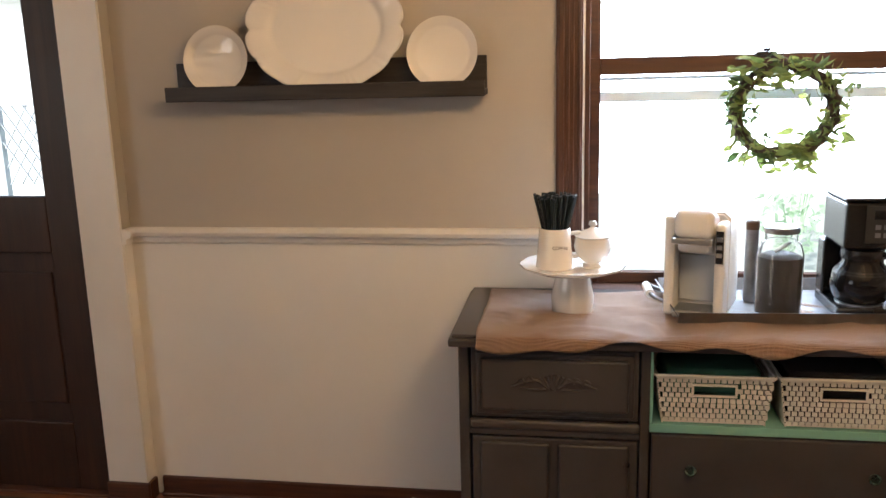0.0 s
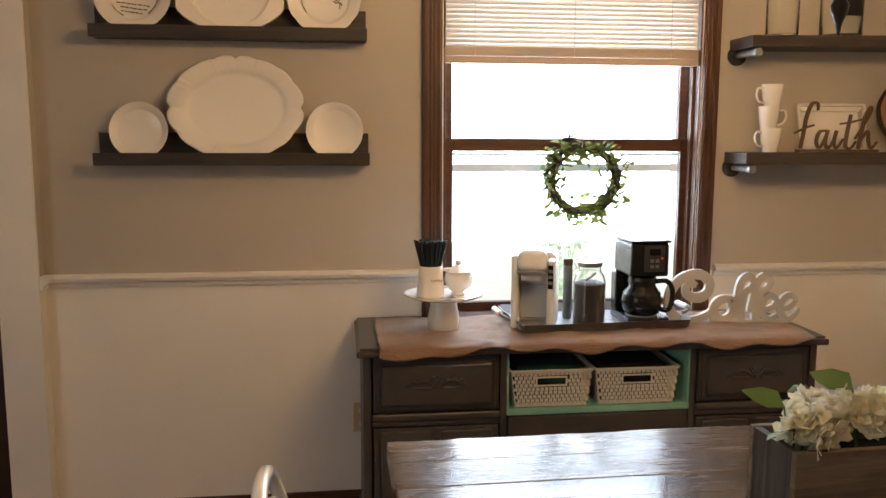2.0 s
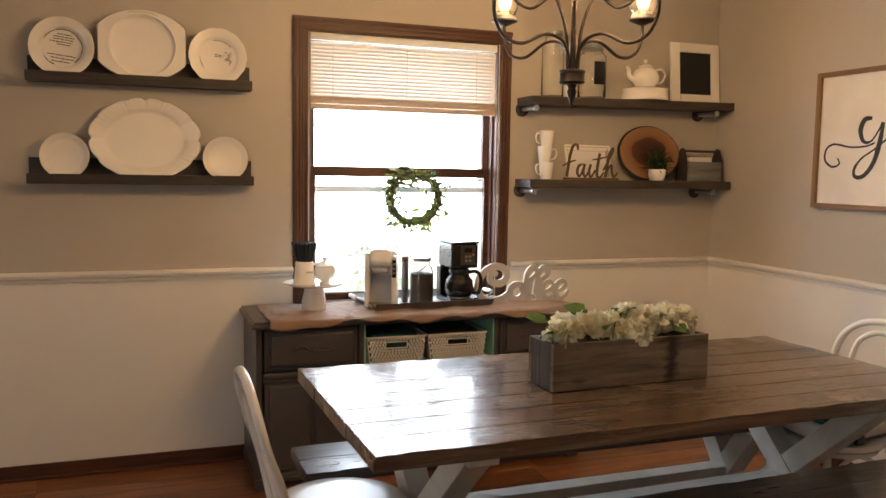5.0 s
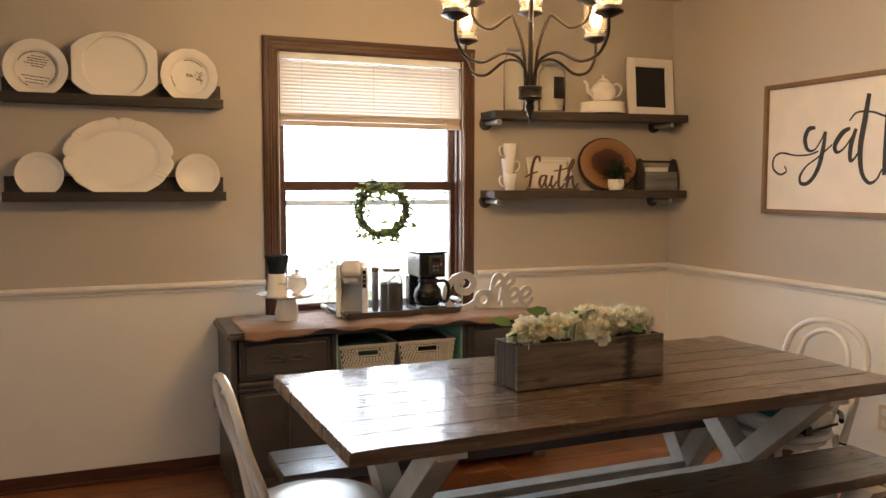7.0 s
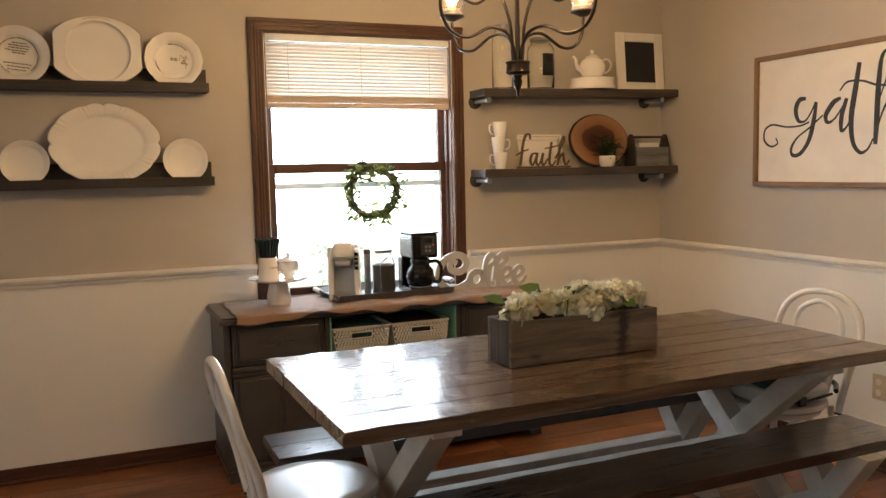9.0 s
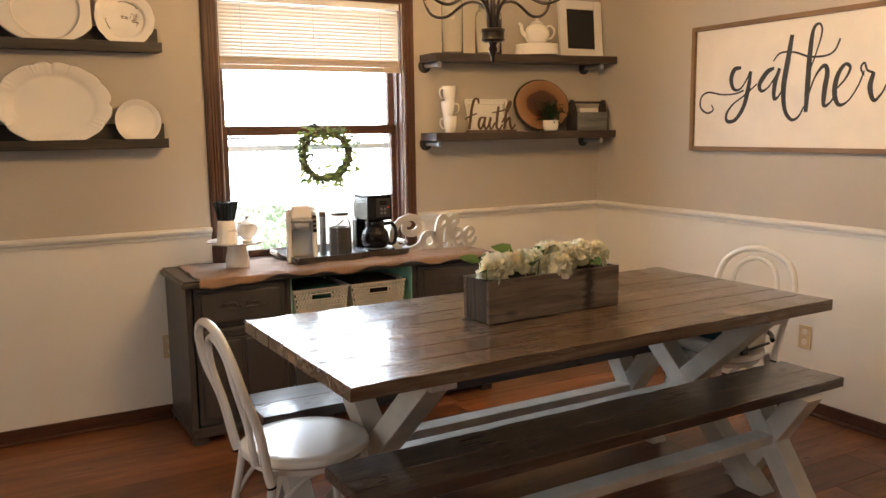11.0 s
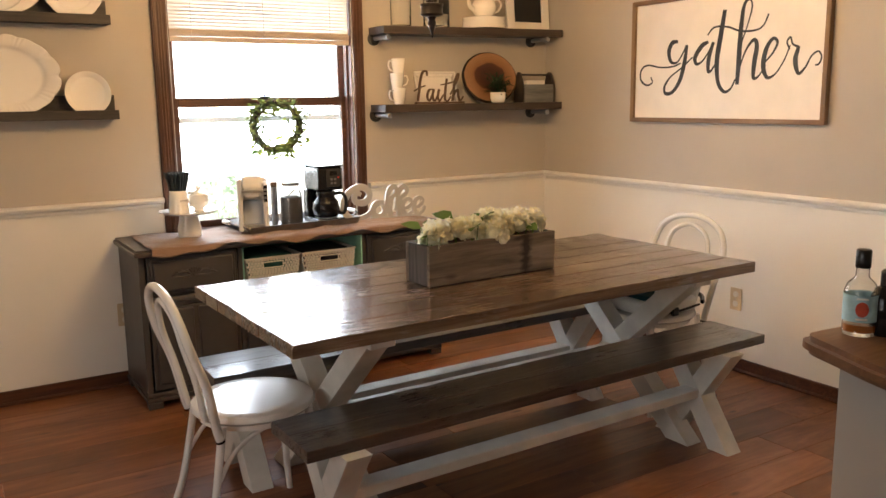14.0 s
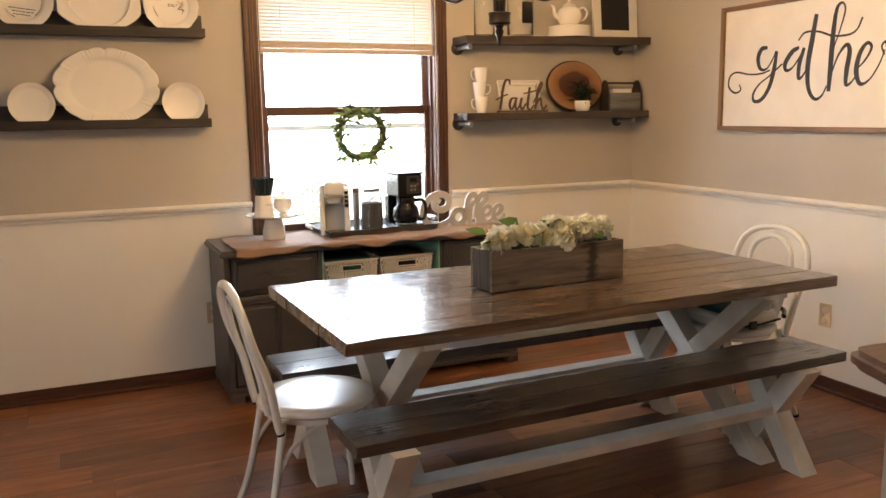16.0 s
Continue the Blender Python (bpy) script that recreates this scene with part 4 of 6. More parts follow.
# two woven-look baskets in the cubby
def basket(x0, x1, cloth, cloth_label):
    yb, zb, zt = DF + 0.012, 0.5140, 0.648
    b = thing("storage_basket", "cream plastic basket with woven pattern in the dresser cubby", "basket", ((x0 + x1) / 2, yb + 0.12, zb), "storage baskets")
    tw = 0.018
    depth = 0.30

    def wall(x_a, x_b, hole):
        """A pierced front: courses of small staggered lozenges between two bands."""
        bits = [block(x_a, x_b, 0, 0.004, zt - 0.010, zt, 0.002)]
        rows = 9
        hx0, hx1 = (x_a + x_b) / 2 - 0.052, (x_a + x_b) / 2 + 0.052
        hz0, hz1 = zb + 0.082, zb + 0.106
        for r in range(rows):
            z = zb + 0.006 + r * 0.0138
            k = (z - zb) / (zt - zb)
            a, c = x_a + tw * (1 - k), x_b - tw * (1 - k)
            n = int((c - a) / 0.016)
            for i in range(n):
                u = a + (i + (0.5 if r % 2 else 0.05)) * (c - a) / n
                if hole and u + 0.012 > hx0 and u < hx1 and z + 0.011 > hz0 and z < hz1:
                    continue
                bits.append(moved(block(-0.0062, 0.0062, 0, 0.0045, -0.0058, 0.0058), Matrix.Translation((u + 0.006, 0, z + 0.005)) @ Matrix.Rotation(radians(0), 4, "Y")))
        if hole:
            bits += [block(hx0 - 0.006, hx1 + 0.006, -0.003, 0.005, hz1, hz1 + 0.006, 0.002), block(hx0 - 0.006, hx1 + 0.006, -0.003, 0.005, hz0 - 0.006, hz0, 0.002),
                     block(hx0 - 0.006, hx0, -0.003, 0.005, hz0, hz1, 0.002), block(hx1, hx1 + 0.006, -0.003, 0.005, hz0, hz1, 0.002)]
        return join(*bits)

    part("front", moved(wall(x0, x1, True), Matrix.Translation((0, yb, 0))), PLASTIC_BASKET, b, smooth=None)
    part("basket_floor", block(x0 + tw, x1 - tw, yb + 0.01, yb + depth, zb, zb + 0.004), PLASTIC_BASKET, b)
    for s, xa in ((1, x0), (-1, x1)):
        for k in np.linspace(0.04, 0.96, 10):
            part("side_band", bar((xa + s * tw * (1 - k), yb + 0.004, zb + k * (zt - zb)), (xa + s * tw * (1 - k), yb + depth, zb + k * (zt - zb)), 0.004, 0.0105, 0), PLASTIC_BASKET, b, smooth=None)
    part("back", block(x0 + 0.004, x1 - 0.004, yb + depth, yb + depth + 0.004, zb + 0.002, zt), PLASTIC_BASKET, b)
    part("rim", join(bar((x0 - 0.003, yb - 0.003, zt), (x1 + 0.003, yb - 0.003, zt), 0.009, 0.008, 0.002), bar((x0 - 0.003, yb, zt), (x0 - 0.003, yb + depth, zt), 0.009, 0.008, 0.002), bar((x1 + 0.003, yb, zt), (x1 + 0.003, yb + depth, zt), 0.009, 0.008, 0.002)), PLASTIC_BASKET, b)
    c = thing("folded_cloth", cloth_label, "cloth", ((x0 + x1) / 2, yb + 0.15, zb + 0.005))
    for i in range(4):
        part("layer", moved(block(x0 + tw + 0.006, x1 - tw - 0.006, yb + 0.022 + 0.004 * i, yb + depth - 0.02, zb + 0.005 + 0.034 * i, zb + 0.038 + 0.034 * i, 0.014, 3), I4), cloth, c)


basket(0.612, 0.906, GREEN_CLOTH, "folded green cloths filling the basket")
basket(0.922, 1.230, DARK_CLOTH, "folded dark cloths filling the basket")

# burlap runner with a wavy front edge that hangs over the top
runner = bmesh.new()
cols, rows = 180, 34
grid = []
for i in range(cols + 1):
    u = i / cols
    x = 0.142 + 1.58 * u
    drop = 0.013 + 0.006 * math.sin(u * 17) + 0.006 * math.sin(u * 41 + 1) + (0.012 * math.exp(-((u - 0.07) / 0.05) ** 2))
    line = []
    for j in range(rows + 1):
        v = j / rows
        if v < 0.82:
            y = 2.83 - (2.83 - 2.352) * v / 0.82
            z = 0.7575 + 0.0035 * (1 + math.sin(u * 34 + v * 5) * math.cos(v * 9 + u * 8)) + 0.011 * max(0.0, noise.noise((x * 9, y * 14, 0))) + 0.030 * max(0.0, 0.24 - abs(noise.noise((x * 5, y * 7, 4))))
            if v > 0.7:
                y -= 0.004 * math.sin(u * 41 + 1) * (v - 0.7) / 0.12
        else:
            k = (v - 0.82) / 0.18
            y = 2.352 - 0.004 * math.sin(u * 41 + 1) - 0.010 * math.sin(min(k, 1) * 1.57)
            z = 0.7585 - drop * 1.6 * k
        line.append(runner.verts.new((x + 0.006 * noise.noise((v * 4, u * 3, 2)), y, z)))
    grid.append(line)
for p, q in zip(grid, grid[1:]):
    for j in range(rows):
        runner.faces.new((p[j], q[j], q[j + 1], p[j + 1]))
run = solo("table_runner", runner, BURLAP, "brown burlap runner with ruffled edge on the dresser", "runner", at=(0.92, 2.6, 0.757), smooth=80)
sol = run.modifiers.new("cloth_thickness", "SOLIDIFY")
sol.thickness, sol.offset = 0.002, 1

# ---- coffee things on the dresser ----
TOP = 0.765
stand = thing("cake_stand", "white ceramic pedestal cake stand on the burlap runner", "cake stand", (0.392, 2.60, TOP - 0.004))
part("plate", lathe([(0, 0.118), (0.05, 0.118), (0.125, 0.128), (0.146, 0.137), (0.147, 0.142), (0.13, 0.138), (0.04, 0.131), (0, 0.131)], (0.392, 2.60, TOP - 0.004), 60, 12, 0.02), CHINA, stand)
part("pedestal", lathe([(0, 0), (0.052, 0), (0.058, 0.008), (0.06, 0.05), (0.052, 0.085), (0.046, 0.118), (0, 0.118)], (0.392, 2.60, TOP - 0.004), 40, 8, 0.02), CHINA, stand)

MZ = TOP + 0.128
mug = thing("coffee_mug", "white tapered mug lettered COFFEE holding stir straws", "mug", (0.342, 2.585, MZ))
part("body", lathe([(0, 0), (0.050, 0), (0.053, 0.004), (0.047, 0.06), (0.043, 0.113), (0.041, 0.115), (0.039, 0.112), (0.046, 0.006), (0, 0.006)], (0.342, 2.585, MZ), 36), CHINA, mug)
part("handle", tube([(0.384, 2.585, MZ + 0.098), (0.412, 2.585, MZ + 0.100), (0.418, 2.585, MZ + 0.07), (0.41, 2.585, MZ + 0.04), (0.388, 2.585, MZ + 0.032)], 0.0055, 10), CHINA, mug)
part("lettering", lettering("COFFEE", 0.0125, Matrix.Translation((0.358, 2.5352, MZ + 0.062))), CHINA_LINE, mug, "small brown lettering", None)
straws = thing("stir_straws", "bundle of dark stir straws standing in the mug", "straws", (0.342, 2.585, MZ + 0.008))
r2 = random.Random(5)
for k in range(95):
    a, q = r2.uniform(0, 6.28), math.sqrt(r2.random())
    part("straw", tube([(0.342 + 0.020 * q * math.cos(a), 2.585 + 0.020 * q * math.sin(a), MZ + 0.008), (0.342 + 0.036 * q * math.cos(a), 2.585 + 0.036 * q * math.sin(a), MZ + 0.115), (0.342 + 0.060 * q * math.cos(a), 2.585 + 0.060 * q * math.sin(a), MZ + 0.205 + r2.uniform(-0.004, 0.004))], 0.0042, 6, smooth=0), STRAW, straws)
sugar = thing("sugar_bowl", "white lidded china sugar bowl on the cake stand", "sugar bowl", (0.446, 2.60, MZ))
part("bowl", lathe([(0, 0), (0.026, 0), (0.028, 0.006), (0.022, 0.014), (0.045, 0.035), (0.052, 0.06), (0.047, 0.085), (0.044, 0.085), (0, 0.03)], (0.446, 2.60, MZ), 36), CHINA, sugar)
part("lid", lathe([(0.048, 0.086), (0.05, 0.09), (0.035, 0.102), (0.012, 0.110), (0.006, 0.114), (0.012, 0.122), (0.009, 0.131), (0, 0.133)], (0.446, 2.60, MZ), 36), CHINA, sugar)

tray_m = Matrix.Translation(LAY @ Vector((0.982, 2.69, TOP - 0.001))) @ pose(0, 0, 0, 0, 0, 3)
LAY = I4
tray = thing("serving_tray", "galvanised metal serving tray with end handles", "tray")
part("floor", block(-0.30, 0.30, -0.165, 0.165, 0, 0.004, 0.001), GALV, tray)
for nm, a, b in (("rim", (-0.315, -0.172), (0.315, -0.172)), ("rim", (-0.315, 0.172), (0.315, 0.172)), ("rim", (-0.312, -0.17), (-0.312, 0.17)), ("rim", (0.312, -0.17), (0.312, 0.17))):
    out = Vector((0, math.copysign(1, a[1]), 0)) if a[1] == b[1] else Vector((math.copysign(1, a[0]), 0, 0))
    lo, hi = Vector((*a, 0.001)) * 1, Vector((*b, 0.001))
    bm = bmesh.new()
    vs = [bm.verts.new(v) for v in (lo - out * 0.012, hi - out * 0.012, hi + out * 0.012 + Vector((0, 0, 0.034)), lo + out * 0.012 + Vector((0, 0, 0.034)))]
    f = bm.faces.new(vs)
    ex = bmesh.ops.extrude_face_region(bm, geom=[f])
    bmesh.ops.translate(bm, verts=[v for v in ex["geom"] if isinstance(v, bmesh.types.BMVert)], vec=out * 0.004)
    part(nm, bm, GALV, tray)
for s in (-1, 1):
    part("handle", tube([(s * 0.33, -0.07, 0.03), (s * 0.365, -0.06, 0.045), (s * 0.372, 0, 0.05), (s * 0.365, 0.06, 0.045), (s * 0.33, 0.07, 0.03)], 0.006, 8), GALV, tray)
    part("grip", tube([(s * 0.371, -0.045, 0.049), (s * 0.371, 0.045, 0.049)], 0.012, 12, smooth=0), PLASTIC_WHITE, tray, "white painted grip")
tray.matrix_basis = tray_m
LAY = WALL_FRAME
TZ = TOP + 0.004

# single-serve brewer
kx, ky = 0.738, 2.62
brew = thing("pod_coffee_maker", "white single-serve pod coffee maker on the tray", "coffee maker", (kx, ky, TZ))
part("body", join(outline([(kx - 0.066, TZ), (kx + 0.066, TZ), (kx + 0.066, TZ + 0.272), (kx + 0.052, TZ + 0.288), (kx - 0.052, TZ + 0.288), (kx - 0.066, TZ + 0.272)], ky - 0.005, ky + 0.16, 0.006),
                  block(kx - 0.066, kx - 0.044, ky - 0.085, ky - 0.0055, TZ, TZ + 0.285, 0.010, 3), block(kx + 0.044, kx + 0.066, ky - 0.085, ky - 0.0055, TZ, TZ + 0.27, 0.010, 3)), PLASTIC_WHITE, brew)
part("brew_head", moved(join(block(-0.0435, 0.0435, -0.105, 0.0, -0.030, 0.052, 0.022, 5), block(-0.034, 0.034, -0.090, -0.006, -0.066, -0.0305, 0.012, 3)), Matrix.Translation((kx, ky - 0.006, TZ + 0.235)) @ Matrix.Rotation(radians(-14), 4, "X")), PLASTIC_WHITE, brew)
part("lever", join(block(kx - 0.045, kx + 0.045, ky - 0.122, ky - 0.112, TZ + 0.215, TZ + 0.232, 0.004, 2), block(kx - 0.043, kx - 0.042, ky - 0.12, ky - 0.02, TZ + 0.216, TZ + 0.23, 0.001), block(kx + 0.042, kx + 0.043, ky - 0.12, ky - 0.02, TZ + 0.216, TZ + 0.23, 0.001)), STEEL, brew, "steel lift handle")
part("brew_bay", block(kx - 0.043, kx + 0.043, ky - 0.012, ky - 0.0056, TZ + 0.03, TZ + 0.165, 0.002), PLASTIC_GREY, brew, "grey recessed bay")
part("drip_tray", join(block(kx - 0.043, kx + 0.043, ky - 0.10, ky - 0.0125, TZ, TZ + 0.022, 0.006, 3), *[block(kx - 0.036, kx + 0.036, ky - 0.09 + 0.012 * i, ky - 0.084 + 0.012 * i, TZ + 0.0225, TZ + 0.025) for i in range(6)]), STEEL, brew, "steel drip tray")
part("control_strip", block(kx + 0.047, kx + 0.063, ky - 0.066, ky - 0.0852, TZ + 0.16, TZ + 0.25, 0.001), PLASTIC_BLACK, brew, "black control strip")
for i in range(3):
    part("button", block(kx + 0.049, kx + 0.061, ky - 0.091, ky - 0.0882, TZ + 0.178 + 0.022 * i, TZ + 0.190 + 0.022 * i, 0.001), STEEL, brew)
brew.matrix_basis = brew.matrix_basis @ Matrix.Rotation(radians(-19), 4, "Z") @ Matrix.Diagonal((1.20, 1, 0.97, 1))

# jar of coffee beans
jx, jy = 0.945, 2.60
beanjar = thing("coffee_jar", "clear glass jar half full of ground coffee", "jar", (jx, jy, TZ))
g = part("glass", lathe([(0, 0.0), (0.056, 0.0), (0.060, 0.006), (0.060, 0.165), (0.052, 0.195), (0.042, 0.205), (0.042, 0.225), (0.0395, 0.225), (0.0395, 0.204), (0.0495, 0.193), (0.0575, 0.165), (0.0575, 0.008), (0, 0.008)], (jx, jy, TZ), 40), JAR_GLASS, beanjar)
g.visible_shadow = False
part("coffee", lathe([(0, 0.0085), (0.0565, 0.0085), (0.0565, 0.160), (0.04, 0.168), (0.015, 0.163), (0, 0.166)], (jx, jy, TZ), 32), COFFEE, beanjar, "dark ground coffee")
part("lid", lathe([(0, 0.2255), (0.044, 0.2255), (0.046, 0.229), (0.046, 0.24), (0.043, 0.243), (0, 0.243)], (jx, jy, TZ), 36), STEEL, beanjar, "metal lid")
part("scoop", tube([(jx - 0.012, jy + 0.01, TZ + 0.170), (jx + 0.01, jy, TZ + 0.188), (jx + 0.022, jy - 0.006, TZ + 0.20)], 0.005, 8), STEEL, beanjar, "steel scoop handle")
frother = thing("milk_frother", "slim grey canister with wooden cap behind the jar", "canister", (0.895, 2.73, TZ))
part("body", lathe([(0, 0), (0.016, 0), (0.018, 0.004), (0.018, 0.21), (0, 0.21)], (0.895, 2.73, TZ), 24), GALV, frother)
part("cap", lathe([(0, 0.2105), (0.018, 0.2105), (0.019, 0.232), (0.015, 0.236), (0, 0.236)], (0.895, 2.73, TZ), 24), SCRIPT_WOOD, frother, "brown cap")

# drip coffee maker
cx, cy = 1.165, 2.66
drip = thing("drip_coffee_maker", "black drip coffee maker with glass carafe", "coffee maker", (cx, cy, TZ))
part("base", block(cx - 0.095, cx + 0.095, cy - 0.11, cy + 0.12, TZ, TZ + 0.03, 0.008, 3), PLASTIC_BLACK, drip)
part("hot_plate", lathe([(0, 0.0305), (0.07, 0.0305), (0.07, 0.034), (0, 0.034)], (cx - 0.005, cy - 0.03, TZ), 36), STEEL, drip, "steel warming plate")
part("tower", block(cx - 0.095, cx + 0.095, cy + 0.055, cy + 0.12, TZ + 0.0305, TZ + 0.19, 0.008, 3), PLASTIC_BLACK, drip)
part("brew_housing", join(block(cx - 0.082, cx + 0.09, cy - 0.095, cy + 0.12, TZ + 0.1905, TZ + 0.322, 0.010, 3), block(cx - 0.088, cx + 0.097, cy - 0.10, cy + 0.125, TZ + 0.3225, TZ + 0.332, 0.004)), PLASTIC_BLACK, drip)
panel = part("control_panel", block(cx - 0.025, cx + 0.07, cy - 0.0985, cy - 0.0955, TZ + 0.21, TZ + 0.312, 0.001), PANEL_GREY, drip, "grey metal control panel")
part("display", block(cx - 0.002, cx + 0.048, cy - 0.1, cy - 0.0987, TZ + 0.275, TZ + 0.30), PLASTIC_BLACK, panel, "black display")
for i in range(4):
    part("button", block(cx + 0.002 + 0.024 * (i % 2), cx + 0.018 + 0.024 * (i % 2), cy - 0.1005, cy - 0.0987, TZ + 0.225 + 0.022 * (i // 2), TZ + 0.238 + 0.022 * (i // 2), 0.0006), GALV, panel)
part("indicator", block(cx + 0.052, cx + 0.06, cy - 0.1005, cy - 0.0987, TZ + 0.26, TZ + 0.267), RED_LED, panel, "red indicator light", None)
px, py = cx - 0.005, cy - 0.03
carafe = part("carafe", lathe([(0, 0.0345), (0.055, 0.0345), (0.066, 0.045), (0.073, 0.08), (0.066, 0.118), (0.05, 0.140), (0.048, 0.150), (0.046, 0.150), (0.048, 0.138), (0.063, 0.117), (0.07, 0.08), (0.063, 0.047), (0, 0.04)], (px, py, TZ), 40), CARAFE_GLASS, drip, "dark glass carafe")
part("coffee", lathe([(0, 0.0405), (0.061, 0.048), (0.068, 0.078), (0.066, 0.098), (0, 0.098)], (px, py, TZ), 32), COFFEE, carafe, "black coffee")
part("carafe_lid", lathe([(0, 0.1505), (0.05, 0.1505), (0.053, 0.16), (0.05, 0.176), (0, 0.18)], (px, py, TZ), 36), PLASTIC_BLACK, carafe)
part("carafe_handle", tube([(px + 0.045, py - 0.01, TZ + 0.158), (px + 0.085, py - 0.02, TZ + 0.160), (px + 0.105, py - 0.026, TZ + 0.13), (px + 0.104, py - 0.026, TZ + 0.08), (px + 0.092, py - 0.022, TZ + 0.05), (px + 0.066, py - 0.015, TZ + 0.052)], 0.0095, 10), PLASTIC_BLACK, carafe)
part("carafe_band", lathe([(0.0672, 0.112), (0.0685, 0.112), (0.063, 0.124), (0.0618, 0.124)], (px, py, TZ), 36), PLASTIC_BLACK, carafe, "black band")
carafe.matrix_basis = carafe.matrix_basis @ Matrix.Diagonal((1.22, 1.15, 1.04, 1))
drip.matrix_basis = drip.matrix_basis @ Matrix.Diagonal((0.86, 0.92, 0.97, 1))

# white cut-out word sign
word = thing("coffee_word_sign", "white cut-out wooden script word Coffee", "word sign", (1.5, 2.62, 0.762))
THICK = {"letter_c": 1.2, "letter_o": 1.05, "letter_f": 0.98, "letter_e": 0.82}
for nm, strokes in (
    ("letter_c", [((0.138, 0.132, 0.0171), (0.116, 0.142, 0.022), (0.097, 0.124, 0.0244), (0.108, 0.098, 0.0268), (0.148, 0.09, 0.0293), (0.182, 0.106, 0.0293), (0.19, 0.14, 0.0293), (0.165, 0.166, 0.0293), (0.12, 0.17, 0.0293), (0.07, 0.15, 0.0293), (0.038, 0.109, 0.0293), (0.034, 0.057, 0.0293), (0.062, 0.022, 0.0268), (0.113, 0.009, 0.0244), (0.168, 0.021, 0.022), (0.212, 0.05, 0.0171))]),
    ("letter_o", [((0.285, 0.083, 0.022), (0.239, 0.082, 0.0293), (0.212, 0.058, 0.0317), (0.217, 0.025, 0.0317), (0.247, 0.01, 0.0317), (0.277, 0.022, 0.0317), (0.288, 0.05, 0.0317), (0.274, 0.081, 0.0244), (0.304, 0.073, 0.0171))]),
    ("letter_f", [((0.288, 0.039, 0.0171), (0.299, 0.085, 0.0244), (0.313, 0.139, 0.0293), (0.34, 0.163, 0.0293), (0.364, 0.146, 0.0268), (0.354, 0.122, 0.0244), (0.329, 0.102, 0.0268), (0.318, 0.05, 0.0317), (0.318, 0.004, 0.0317))]),
    ("letter_f", [((0.351, 0.037, 0.0171), (0.364, 0.083, 0.0244), (0.378, 0.138, 0.0293), (0.405, 0.161, 0.0293), (0.43, 0.144, 0.0268), (0.419, 0.121, 0.0244), (0.392, 0.101, 0.0268), (0.379, 0.048, 0.0317), (0.378, 0.004, 0.0317))]),
    ("letter_e", [((0.403, 0.045, 0.0195), (0.441, 0.053, 0.0244), (0.46, 0.078, 0.0244), (0.435, 0.095, 0.0244), (0.408, 0.077, 0.0293), (0.403, 0.038, 0.0293), (0.43, 0.01, 0.0268), (0.465, 0.025, 0.0195))]),
    ("letter_e", [((0.474, 0.046, 0.0195), (0.512, 0.054, 0.0244), (0.534, 0.081, 0.0244), (0.509, 0.096, 0.0244), (0.482, 0.077, 0.0293), (0.476, 0.039, 0.0293), (0.504, 0.01, 0.0268), (0.536, 0.028, 0.022), (0.55, 0.05, 0.0146))]),
):
    part(nm, moved(join(*[ribbon([(x, z, w * THICK[nm]) for x, z, w in s], 0.018, 8, 0.0006 * i) for i, s in enumerate(strokes)]), pose(1.228, 2.62, 0.764, 0, 0, -3) @ Matrix.Diagonal((1.0, 1, 1.12, 1))), CUT_WHITE_SHADED, word)
part("foot_bar", moved(block(0.20, 0.50, -0.018, 0, 0, 0.014, 0.002), pose(1.228, 2.619, 0.762, 0, 0, -3)), CUT_WHITE_SHADED, word)

# wreath on the window
wx, wy, wz = 1.008, 2.955, 1.30
wreath = thing("wreath", "green leafy twig wreath hanging on the window sash", "wreath", (wx, wy, wz))
r3 = random.Random(11)
for k in range(8):
    pts = []
    for i in range(28):
        a = 2 * math.pi * i / 28
        rr = 0.128 + 0.012 * math.sin(5 * a + k * 1.7) + 0.006 * r3.uniform(-1, 1)
        pts.append((wx + 1.1 * rr * math.cos(a), wy + 0.012 * math.cos(4 * a + k * 2), wz + rr * math.sin(a)))
    part("vine", tube(pts, 0.006, 6, closed=True, smooth=0), VINE, wreath)
lf = as_piece(leaf(0.046, 0.022, 0.3, 0.4))
pieces = []
for k in range(400):
    a = r3.uniform(0, 6.28)
    rr = 0.131 + r3.gauss(0, 0.024)
    m = Matrix.Translation((wx + 1.1 * rr * math.cos(a), wy - 0.01 + r3.uniform(-0.02, 0.012), wz + rr * math.sin(a))) @ Euler((r3.uniform(0, 6.28), r3.uniform(-0.6, 0.6), r3.uniform(-0.5, 0.5))).to_matrix().to_4x4() @ Matrix.Rotation(-a + r3.choice((-1, 1)) * r3.uniform(0.9, 2.0), 4, "Y") @ Matrix.Scale(r3.uniform(0.6, 1.2), 4)
    pieces.append(placed(lf, m))
part("leaves", scatter(pieces), LEAF_WREATH, wreath, "small yellow-green leaves", None)
for x, z, s in ((-0.07, -0.125, 1.3), (0.05, -0.125, 1.2), (-0.14, 0.05, 1.2), (0.14, 0.04, 1.2)):
    part("large_leaf", moved(leaf(0.045 * s, 0.024 * s), Matrix.Translation((wx + x, wy - 0.012, wz + z)) @ Matrix.Rotation(radians(70 + 60 * x), 4, "Y") @ Matrix.Rotation(1.2, 4, "X")), LEAF_WREATH, wreath)
part("hanger", tube([(wx - 0.02, wy, wz + 0.13), (wx - 0.01, wy + 0.012, wz + 0.16), (wx, wy + 0.02, wz + 0.19)], 0.002, 5), VINE, wreath)

